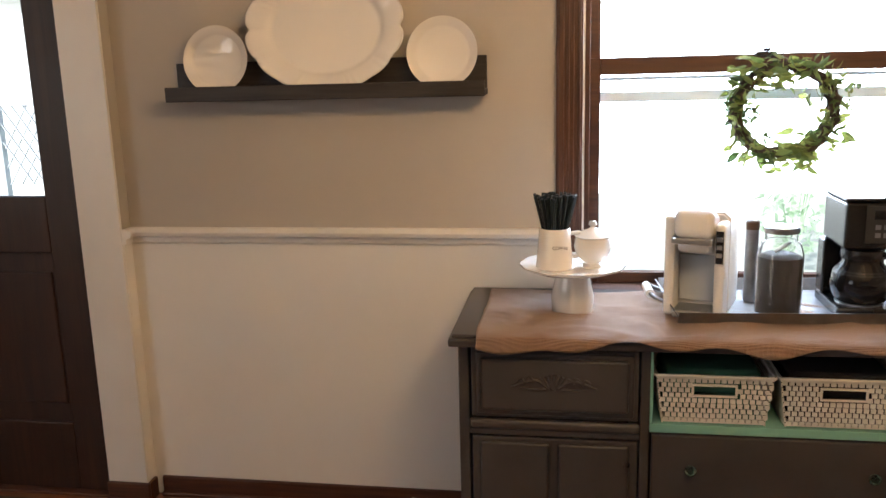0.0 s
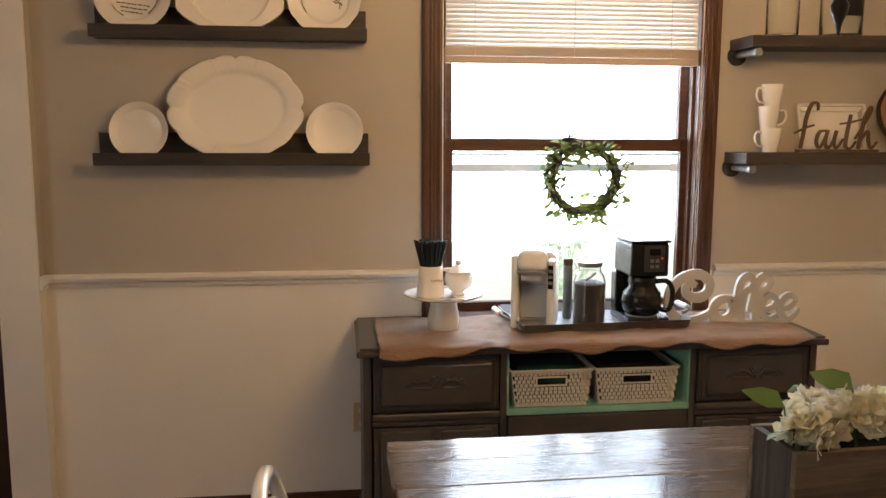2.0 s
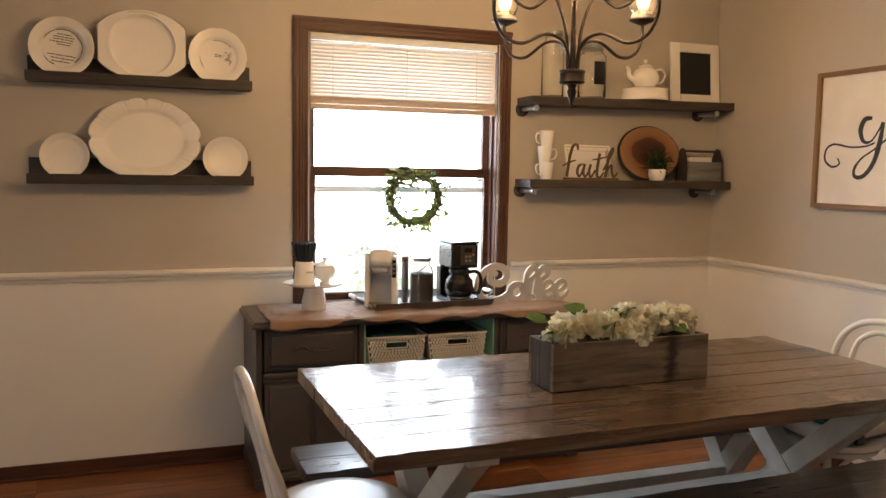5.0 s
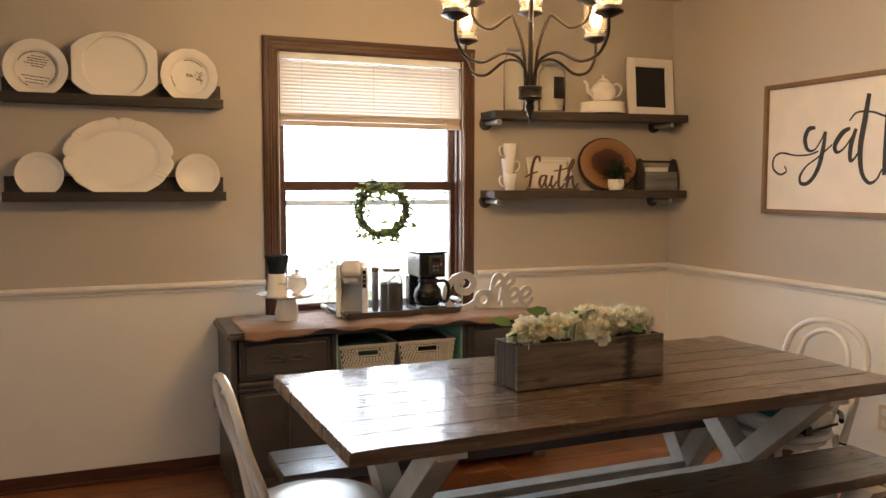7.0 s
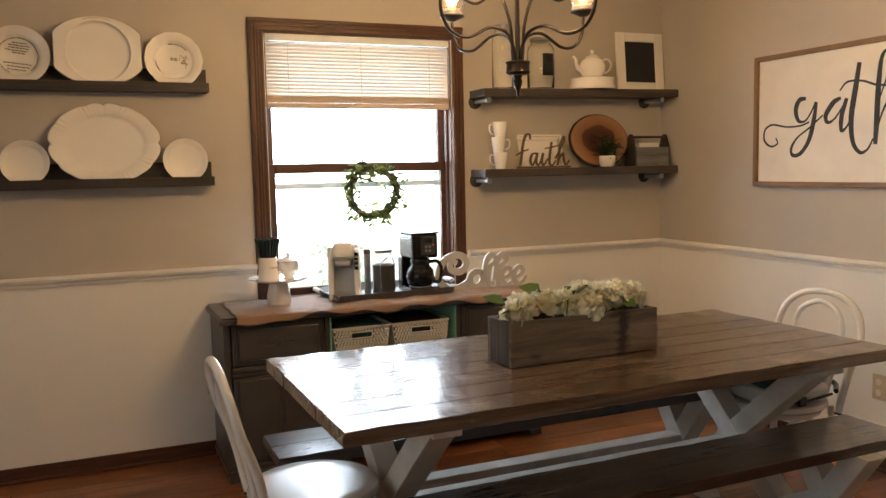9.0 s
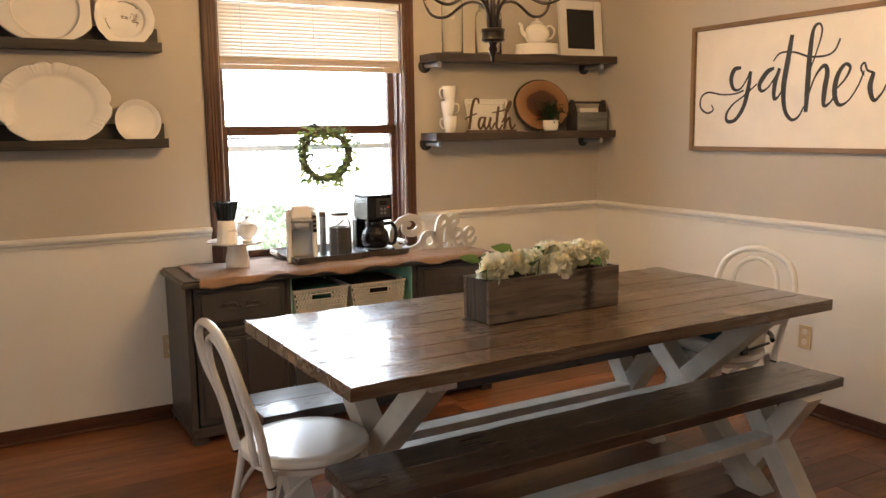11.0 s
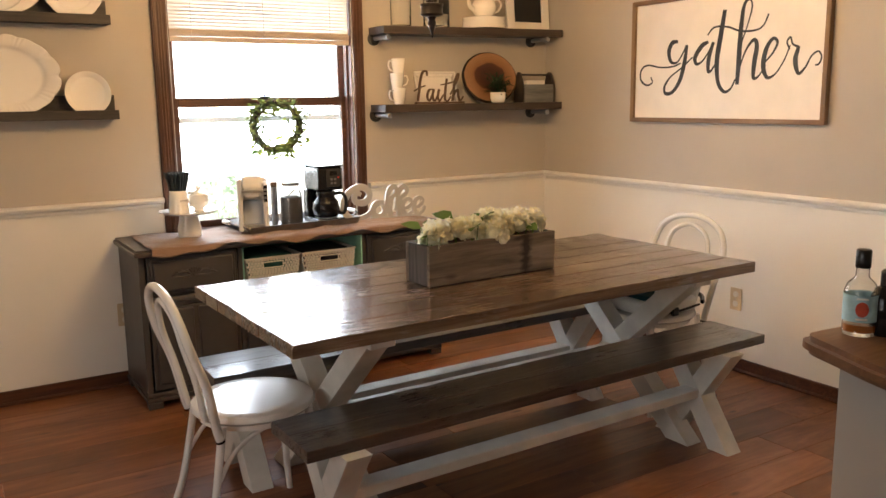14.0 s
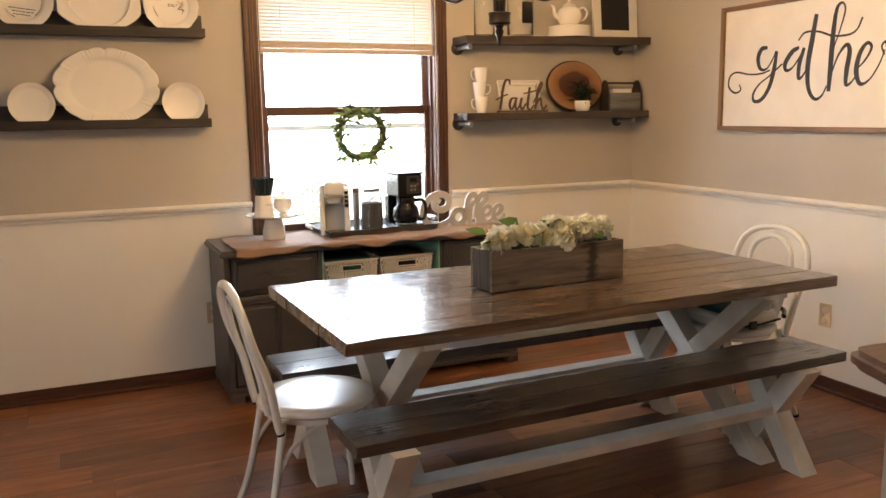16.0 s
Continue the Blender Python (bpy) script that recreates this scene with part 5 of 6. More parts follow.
# ---- plate ledges and plates ----
def ledge(z, x0, x1):
    l = thing("plate_ledge", "dark stained wooden picture ledge on the wall", "wall shelf", ((x0 + x1) / 2, YN, z), "plate ledges", True)
    part("shelf_board", block(x0, x1, YN - 0.095, YN, z, z + 0.018, 0.002), LEDGE_WOOD, l)
    part("back_board", block(x0 + 0.001, x1 - 0.001, YN - 0.018, YN, z + 0.0185, z + 0.118, 0.002), LEDGE_WOOD, l)
    part("front_lip", block(x0 - 0.001, x1 + 0.001, YN - 0.113, YN - 0.0955, z - 0.002, z + 0.044, 0.002), LEDGE_WOOD, l)


ledge(1.829, -0.868, 0.124)
ledge(1.368, -0.874, 0.130)


def lean(x, z, deg=9):
    """Pose of a plate standing on its edge at height z and leaning on the wall: local z is the plate's face normal."""
    return Matrix.Translation((x, YN - 0.060, z)) @ Matrix.Rotation(radians(90 - deg), 4, "X")


def dish(r, h=0.028, rim=0.62):
    return [(0, 0), (r * rim * 0.9, 0), (r * rim, 0.003), (r * 0.93, h - 0.004), (r, h), (r, h + 0.003), (r * 0.95, h + 0.001), (r * rim * 1.10, h * 0.66), (r * rim * 1.07, h * 0.60), (r * rim, 0.009), (r * rim * 0.95, 0.006), (0, 0.006)]


def plate(name, x, z, r, label, wave=0, amp=0.0, squash=1.0, rim=0.62, n=64, h=0.030):
    m = lean(x, z) @ Matrix.Translation((0, r * squash, 0))
    t = thing(name, label, "plate", m.translation)
    part("dish", moved(lathe(dish(r, h, rim), n=n, wave=wave, amp=amp, squash=squash), m), CHINA, t)
    return t, m


LZ = 1.829 + 0.0185
p1, m1 = plate("dinner_plate", -0.718, LZ, 0.138, "white dinner plate printed with brown verses", 42, 0.007, 1, 0.66, 168)
p3, m3 = plate("dinner_plate", -0.032, LZ, 0.137, "white scalloped plate with a small brown print", 14, 0.012, 1, 0.66)
rr5 = random.Random(21)
for (tt, mm, rows_) in ((p1, m1, ((0.062, 0.03, 0.035), (0.05, 0.05, 0.045), (0.038, 0.05, 0.045), (0.026, 0.055, 0.04), (0.014, 0.03, 0.03), (-0.035, 0.06, 0.06), (-0.05, 0.05, 0.055), (-0.065, 0.04, 0.04))),
                        (p3, m3, ((0.012, 0.015, 0.02), (0.004, 0.015, 0.02)))):
    for z, a, b in rows_:
        words, u = [], -a + rr5.uniform(0, 0.01)
        while u < b:
            v = min(b, u + rr5.uniform(0.006, 0.017))
            k = rr5.uniform(-0.0007, 0.0007)
            words.append(block(u, v, z - 0.0024 + k, z + 0.0022 + k, 0.0068, 0.0074))
            u = v + rr5.uniform(0.002, 0.004)
        part("printed_line", moved(join(*words), mm @ Matrix.Rotation(radians(-7), 4, "Z")), CHINA_LINE, tt, "faded brown print", None)
part("printed_motif", moved(join(*[moved(block(-0.012 * rr5.random(), 0.012 * rr5.random(), 0, 0.0025, 0, 0.0008), Matrix.Translation((0.05 + rr5.uniform(-0.02, 0.02), rr5.uniform(-0.028, 0.028), 0.0069)) @ Matrix.Rotation(rr5.uniform(0, 3), 4, "Z")) for _ in range(26)]), m3), CHINA_LINE, p3, "faded brown print", None)
for tt, mm, a0, a1, rad in ((p1, m1, -0.9, 2.75, 0.085), (p3, m3, 0.7, 2.0, 0.083), (p1, m1, 3.7, 4.4, 0.085), (p3, m3, 3.2, 3.9, 0.083), (p3, m3, 5.6, 6.4, 0.118)):
    for k in range(int((a1 - a0) / 0.11)):
        a = a0 + 0.11 * k + rr5.uniform(-0.02, 0.02)
        part("printed_line", moved(block(-0.0042 * rr5.uniform(0.6, 1), 0.0042 * rr5.uniform(0.6, 1), -0.0016 * rr5.uniform(0.4, 1), 0.0016 * rr5.uniform(0.4, 1), 0.006, 0.0135), mm @ Matrix.Rotation(a, 4, "Z") @ Matrix.Translation((rad, 0, 0)) @ Matrix.Rotation(radians(90), 4, "Z")), CHINA_LINE, tt, "faded brown print", None)

# octagonal platter with a round well
mo = lean(-0.374, LZ) @ Matrix.Translation((0, 0.169, 0))
octo = thing("platter", "white octagonal platter with a round well", "platter", mo.translation)
well = bmesh.new()
n = 128
rings = []
for k, (s, z) in enumerate(((1.0, 0.024), (0.985, 0.030), (0.96, 0.031), (0.155, 0.024), (0.150, 0.0255), (None, 0.024), (0.1435, 0.011), (0.1395, 0.008), (0.130, 0.006))):
    ring = []
    for i in range(n):
        a = 2 * math.pi * i / n
        c_, s_ = math.cos(a), math.sin(a)
        cut = min(0.196 / max(abs(c_), 1e-6), 1 / math.hypot(c_ / 0.226, s_ / 0.169))
        r_ = cut * s if (s and s > 0.5) else (0.147 if s is None else s)
        ring.append(well.verts.new((r_ * c_, r_ * s_, z)))
    rings.append(ring)
for p, q in zip(rings, rings[1:]):
    for i in range(n):
        well.faces.new((p[i], p[(i + 1) % n], q[(i + 1) % n], q[i]))
well.faces.new(rings[-1])
part("dish", moved(well, mo), CHINA, octo)
octo.children[0].modifiers.new("china_thickness", "SOLIDIFY").thickness = 0.005

LZ2 = 1.368 + 0.0185
plate("side_plate", -0.718, LZ2, 0.106, "small white side plate", 0, 0, 1, 0.78, h=0.022)
plate("side_plate", 0.0, LZ2, 0.108, "small white side plate", 0, 0, 1, 0.78, h=0.022)
# oval platter: paired lobes at the four axes, fluted shoulders on the rim
mp_ = lean(-0.366, LZ2) @ Matrix.Translation((0, 0.193, 0))
oval = thing("platter", "large white oval platter with a scalloped fluted rim", "platter", mp_.translation)
bowl, rings, n = bmesh.new(), [], 240
for u, z in ((0.30, 0.0), (0.66, 0.001), (0.70, 0.003), (0.735, 0.010), (0.78, 0.017), (0.86, 0.023), (0.93, 0.027), (0.98, 0.030), (1.0, 0.029)):
    ring = []
    k = max(0.0, (u - 0.68) / 0.32)
    for i in range(n):
        a = 2 * math.pi * i / n
        q = (a + math.pi / 4) % (math.pi / 2) - math.pi / 4
        lobe = -0.042 * math.exp(-(q / 0.05) ** 2) + 0.020 * math.exp(-((abs(q) - 0.20) / 0.13) ** 2) - 0.016 * math.exp(-((abs(q) - 0.42) / 0.06) ** 2) + 0.012 * math.exp(-((abs(q) - 0.62) / 0.15) ** 2)
        flute = 0.0022 * math.sin(abs(q) * 58) * math.exp(-((abs(q) - 0.46) / 0.13) ** 2) * k
        r_ = u * (1 + lobe * k ** 1.3) / math.hypot(math.cos(a) / 0.251, math.sin(a) / 0.193)
        ring.append(bowl.verts.new((r_ * math.cos(a), r_ * math.sin(a), z + flute - 0.006 * k * math.exp(-(q / 0.05) ** 2))))
    rings.append(ring)
bowl.faces.new(rings[0])
for p, q in zip(rings, rings[1:]):
    for i in range(n):
        bowl.faces.new((p[i], p[(i + 1) % n], q[(i + 1) % n], q[i]))
part("dish", moved(bowl, mp_), CHINA, oval, smooth=70)
oval.children[0].modifiers.new("china_thickness", "SOLIDIFY").thickness = 0.005

# ---- pipe shelves on the other side of the window ----
def pipe_shelf(z):
    s = thing("pipe_shelf", "dark wooden shelf on iron pipe brackets", "wall shelf", (2.2, YN, z), "pipe shelves", True)
    part("board", block(1.590, 2.918, YN - 0.205, YN - 0.002, z - 0.045, z, 0.003), SHELF_WOOD, s)
    for x in (1.622, 2.80):
        part("pipe", tube([(x, YN - 0.008, z - 0.063), (x, YN - 0.175, z - 0.063)], 0.0135, 12, smooth=0), PIPE, s, "grey iron pipe")
        part("pipe_cap", moved(lathe([(0, 0), (0.017, 0), (0.018, 0.004), (0.018, 0.022), (0.014, 0.028), (0, 0.028)], n=16), Matrix.Translation((x, YN - 0.172, z - 0.064)) @ Matrix.Rotation(radians(90), 4, "X")), PIPE, s, "grey iron pipe cap")
        part("flange", moved(lathe([(0, 0), (0.04, 0), (0.04, 0.006), (0.022, 0.01), (0.02, 0.024), (0, 0.024)], n=20), Matrix.Translation((x, YN - 0.001, z - 0.063)) @ Matrix.Rotation(radians(90), 4, "X")), PIPE_DARK, s, "dark wall flange")


pipe_shelf(1.416)
# the upper shelf hangs slightly out of level
LAY = WALL_FRAME @ Matrix(((1, 0, 0, 0), (0, 1, 0, 0), (0.012, 0, 1, -0.0198), (0, 0, 0, 1)))
pipe_shelf(1.867)
SZ, SL, SY = 1.868, 1.417, 2.80


def jar_profile(r, h):
    neck = r * 0.72
    return [(0, 0), (r * 0.93, 0), (r, 0.008), (r, h * 0.72), (r * 0.93, h * 0.82), (neck, h * 0.88), (neck, h * 0.93), (neck - 0.003, h * 0.93), (neck - 0.003, h * 0.87), (r * 0.93 - 0.003, h * 0.81), (r - 0.003, h * 0.72), (r - 0.003, 0.01), (0, 0.01)]


def lid_profile(r, h):
    neck = r * 0.75
    return [(0, h * 0.931), (neck, h * 0.931), (neck + 0.002, h * 0.94), (neck + 0.002, h * 0.985), (neck - 0.002, h), (0, h)]


for nm, x, r, h, label in (("glass_bottle", 1.757, 0.062, 0.362, "tall clear glass jar with a metal lid"), ("mason_jar", 2.004, 0.080, 0.295, "large clear mason jar with a chalk label")):
    j = thing(nm, label, "jar", (x, SY, SZ))
    part("glass", lathe(jar_profile(r, h), (x, SY, SZ), 40), JAR_GLASS, j).visible_shadow = False
    part("lid", lathe(lid_profile(r, h), (x, SY, SZ), 36), GALV, j, "metal screw lid")
    if nm == "mason_jar":
        lab = bmesh.new()
        arc = [(-1.95 + 0.08 * i) for i in range(13)]
        va = [[lab.verts.new((x + (r + 0.001) * math.cos(a), SY + (r + 0.001) * math.sin(a), SZ + z)) for z in (0.075, 0.20)] for a in arc]
        for p, q in zip(va, va[1:]):
            lab.faces.new((p[0], q[0], q[1], p[1]))
        part("chalk_label", lab, CHALK, j, "black chalk label").modifiers.new("label_thickness", "SOLIDIFY").thickness = 0.001

tx = 2.355
caked = thing("serving_dish", "round white ceramic dish turned as a stand", "dish", (tx, SY, SZ))
part("body", lathe([(0, 0), (0.135, 0), (0.14, 0.008), (0.132, 0.05), (0.136, 0.066), (0.128, 0.07), (0, 0.068)], (tx, SY, SZ), 48), CHINA, caked)
TP = SZ + 0.0705
teapot = thing("teapot", "small white china teapot on the dish", "teapot", (tx, SY, TP))
part("body", lathe([(0, 0), (0.05, 0), (0.055, 0.006), (0.078, 0.04), (0.082, 0.065), (0.07, 0.098), (0.045, 0.118), (0.04, 0.12), (0, 0.118)], (tx, SY, TP), 44), CHINA, teapot)
part("lid", lathe([(0.042, 0.1205), (0.044, 0.125), (0.028, 0.138), (0.010, 0.143), (0.007, 0.148), (0.013, 0.156), (0.009, 0.165), (0, 0.167)], (tx, SY, TP), 36), CHINA, teapot)
part("spout", tube([(tx - 0.068, SY, TP + 0.045), (tx - 0.105, SY, TP + 0.065), (tx - 0.115, SY, TP + 0.105), (tx - 0.135, SY, TP + 0.122)], 0.018, 14, taper=0.5), CHINA, teapot)
part("handle", tube([(tx + 0.062, SY, TP + 0.10), (tx + 0.105, SY, TP + 0.115), (tx + 0.135, SY, TP + 0.085), (tx + 0.115, SY, TP + 0.045), (tx + 0.075, SY, TP + 0.032)], 0.0075, 10), CHINA, teapot)

fm = Matrix.Translation((2.744, YN - 0.065, SZ)) @ Matrix.Rotation(radians(-5), 4, "X")
pic = thing("chalkboard_frame", "small chalkboard in a wide white frame", "frame", (2.744, YN - 0.075, SZ))
for a in ((-0.172, -0.112, 0, 0.360), (0.112, 0.172, 0, 0.360), (-0.1115, 0.1115, 0, 0.055), (-0.1115, 0.1115, 0.305, 0.360)):
    part("frame_side", moved(block(a[0], a[1], 0, 0.02, a[2], a[3], 0.003), fm), TRIM, pic)
part("chalkboard", moved(block(-0.1115, 0.1115, 0.008, 0.014, 0.0555, 0.3045), fm), CHALK, pic, "plain black chalkboard", None)

LAY = WALL_FRAME
MUGX = 1.728
for i in range(3):
    z = SL + 0.0865 * i
    x = MUGX + (0.006, -0.006, 0.004)[i]
    c = thing("white_mug", "plain white mug in a stack of three", "mug", (x, SY, z), "stacked mugs")
    part("body", lathe([(0, 0), (0.028, 0), (0.030, 0.004), (0.038, 0.05), (0.043, 0.093), (0.042, 0.0955), (0.040, 0.093), (0.034, 0.05), (0.027, 0.0075), (0, 0.0075)], (x, SY, z), 32), CHINA, c)
    s = (-1, 1, -1)[i]
    part("handle", tube([(x + s * 0.038, SY - 0.004, z + 0.078), (x + s * 0.062, SY - 0.006, z + 0.08), (x + s * 0.07, SY - 0.007, z + 0.055), (x + s * 0.058, SY - 0.006, z + 0.03), (x + s * 0.034, SY - 0.004, z + 0.022)], 0.005, 8), CHINA, c)

dm = Matrix.Translation((2.025, YN - 0.085, SL)) @ Matrix.Rotation(radians(-14), 4, "X")
sq = thing("square_dish", "white rectangular dish leaning on the wall", "dish", (2.025, YN - 0.085, SL))
part("dish", moved(join(outline([(-0.125, 0.02), (0.125, 0.02), (0.125, 0.175), (-0.125, 0.175)], 0.012, 0.018, 0.002),
                        *[b for b in (bar((-0.14, 0, 0.008), (0.14, 0, 0.008), 0.016, 0.020, 0.004), bar((-0.148, 0, 0.198), (0.148, 0, 0.198), 0.016, 0.012, 0.004),
                                      bar((-0.135, 0.002, 0.01), (-0.146, 0, 0.198), 0.014, 0.014, 0.004), bar((0.135, 0.002, 0.01), (0.146, 0, 0.198), 0.014, 0.014, 0.004))],
                        outline([(-0.145, 0.196), (0.145, 0.196), (0.124, 0.172), (-0.124, 0.172)], 0.004, 0.012)), dm), CHINA, sq)
faith = thing("faith_word_sign", "brown cut-out script word faith on a small base", "word sign", (2.0, 2.755, SL))
part("base", block(1.825, 2.170, 2.742, 2.772, SL, SL + 0.012, 0.002), SCRIPT_WOOD, faith)
for nm, strokes in (
    ("letter_f", [((0.086, 0.142, 0.007), (0.083, 0.166, 0.010), (0.062, 0.164, 0.012), (0.046, 0.118, 0.012), (0.038, 0.060, 0.012), (0.030, 0.006, 0.011)), ((0.006, 0.060, 0.006), (0.040, 0.078, 0.008), (0.075, 0.090, 0.006))]),
    ("letter_a", [((0.118, 0.070, 0.008), (0.096, 0.064, 0.011), (0.086, 0.030, 0.011), (0.100, 0.008, 0.008), (0.124, 0.060, 0.007)), ((0.126, 0.072, 0.010), (0.118, 0.030, 0.011), (0.130, 0.006, 0.008), (0.150, 0.040, 0.006))]),
    ("letter_i", [((0.158, 0.070, 0.011), (0.150, 0.030, 0.011), (0.160, 0.006, 0.008), (0.184, 0.040, 0.006))]),
    ("letter_t", [((0.206, 0.128, 0.010), (0.196, 0.060, 0.012), (0.194, 0.014, 0.010), (0.212, 0.006, 0.007), (0.230, 0.030, 0.006)), ((0.168, 0.094, 0.006), (0.205, 0.100, 0.008), (0.250, 0.112, 0.006))]),
    ("letter_h", [((0.226, 0.040, 0.006), (0.276, 0.130, 0.007), (0.276, 0.156, 0.009), (0.258, 0.120, 0.012), (0.246, 0.050, 0.012), (0.240, 0.004, 0.011)), ((0.244, 0.030, 0.006), (0.270, 0.068, 0.010), (0.276, 0.030, 0.011), (0.288, 0.006, 0.008), (0.308, 0.030, 0.006))]),
):
    part(nm, moved(join(*[ribbon(s, 0.008, 7, 0.0006 * i) for i, s in enumerate(strokes)]), Matrix.Translation((1.805, 2.761, SL + 0.010)) @ Matrix.Diagonal((1.18, 1, 1.1, 1))), SCRIPT_WOOD, faith)

# log slice
sm = Matrix.Translation((2.430, YN - 0.055, SL + 0.158)) @ Matrix.Rotation(radians(-10), 4, "X")
logs = thing("log_slice", "oval log slice with bark edge leaning on the wall", "wood slice", (2.430, YN - 0.055, SL))
edge = [(0.205 * math.cos(a) * (1 + 0.03 * noise.noise((math.cos(a) * 2, math.sin(a) * 2, 0))), 0.157 * math.sin(a) * (1 + 0.02 * noise.noise((math.cos(a) * 2, math.sin(a) * 2, 3)))) for a in (2 * math.pi * i / 56 for i in range(56))]
bm = outline([(x * 0.965, z * 0.965) for x, z in edge], -0.011, 0.011)
LAY = I4
cutf = solo("cut_face", bm, SLICE, smooth=None)
LAY = WALL_FRAME
cutf.parent = logs
cutf.matrix_basis = Matrix.Translation((0, 0, 0.158)) @ Matrix.Rotation(radians(-10), 4, "X")
ring = [Vector((x * 0.985, 0, z * 0.985)) for x, z in edge]
part("bark", moved(tube([tuple(v) for v in ring], 0.0115, 8, closed=True, smooth=0), sm), BARK, logs, "dark rough bark")

plant = thing("potted_succulent", "small dark succulent in a white pot", "plant", (2.425, 2.745, SL))
part("pot", lathe([(0, 0), (0.036, 0), (0.042, 0.005), (0.050, 0.03), (0.050, 0.062), (0.048, 0.066), (0.045, 0.064), (0.045, 0.05), (0, 0.05)], (2.425, 2.745, SL), 32), CHINA, plant)
part("soil", lathe([(0, 0.0505), (0.0445, 0.0505), (0.044, 0.055), (0, 0.058)], (2.425, 2.745, SL), 24), SOIL, plant)
r7 = random.Random(9)
lf = as_piece(leaf(0.055, 0.013, 0.5, 0.35))
pieces = []
for k in range(150):
    m = Matrix.Translation((2.425 + r7.gauss(0, 0.03), 2.745 + r7.gauss(0, 0.022), SL + 0.055 + abs(r7.gauss(0.035, 0.03)))) @ Euler((0, r7.uniform(-1.4, 0.2), r7.uniform(0, 6.28))).to_matrix().to_4x4() @ Matrix.Scale(r7.uniform(0.7, 1.3), 4)
    pieces.append(placed(lf, m))
part("leaves", scatter(pieces), LEAF_DARK, plant, "dark pointed leaves", None)

# crate with a dowel handle
c0, c1, cy0, cy1 = 2.645, 2.885, 2.755, 2.865
crate = thing("napkin_crate", "grey washed wooden tote with a dark dowel handle", "crate", (2.76, 2.81, SL))
part("front_board", block(c0, c1, cy0, cy0 + 0.010, SL, SL + 0.115, 0.002), CRATE, crate)
part("back_board", block(c0, c1, cy1 - 0.010, cy1, SL, SL + 0.115, 0.002), CRATE, crate)
part("floor_board", block(c0 + 0.001, c1 - 0.001, cy0 + 0.0105, cy1 - 0.0105, SL, SL + 0.010), CRATE, crate)
for x in (c0 - 0.012, c1):
    part("end_board", moved(outline([(-0.050, 0), (0.050, 0), (0.046, 0.115), (0.02, 0.185), (0.008, 0.195), (-0.008, 0.195), (-0.02, 0.185), (-0.046, 0.115)], 0, 0.012, 0.001), Matrix.Translation((x, (cy0 + cy1) / 2, SL)) @ Matrix.Rotation(radians(90), 4, "Z") @ Matrix.Diagonal((1, -1, 1, 1))), LEDGE_WOOD, crate, "dark end board")
part("dowel_handle", tube([(c0 - 0.002, 2.81, SL + 0.178), (c1 + 0.002, 2.81, SL + 0.178)], 0.007, 10, smooth=0), LEDGE_WOOD, crate, "dark dowel")
napkins = thing("napkins", "stack of white napkins standing in the crate", "napkins", (2.755, 2.81, SL + 0.011))
for i in range(5):
    part("napkin", block(2.675 + 0.002 * i, 2.825 + 0.002 * (i % 3), 2.772 + 0.015 * i, 2.784 + 0.015 * i, SL + 0.0105, SL + 0.142 - 0.003 * (i % 3), 0.003), PAPER, napkins)

# ---- gather sign ----
LAY = I4
SX, SY0, SY1, SZ0, SZ1 = 2.905, 0.850, 2.106, 1.313, 1.990
sign = thing("wall_sign", "framed white board lettered gather in black script", "sign", (XE, 1.478, SZ0))
part("board", block(SX + 0.010, XE, SY0 + 0.01, SY1 - 0.01, SZ0 + 0.01, SZ1 - 0.01), SIGN_FACE, sign, "white painted board", None)
for a in ((SY0, SY0 + 0.024, SZ0, SZ1), (SY1 - 0.024, SY1, SZ0, SZ1)):
    part("frame_side", block(SX - 0.008, XE, *a, 0.002), SIGN_WOOD_V, sign, "brown wooden strip")
for a in ((SY0 + 0.0245, SY1 - 0.0245, SZ0, SZ0 + 0.024), (SY0 + 0.0245, SY1 - 0.0245, SZ1 - 0.024, SZ1)):
    part("frame_side", block(SX - 0.008, XE, *a, 0.002), SIGN_WOOD, sign, "brown wooden strip")
sign_m = Matrix.Translation((SX + 0.010, SY1 - 0.025, SZ0 + 0.024)) @ Matrix.Rotation(radians(-90), 4, "Z") @ Matrix.Diagonal((0.966, 1, 1, 1))
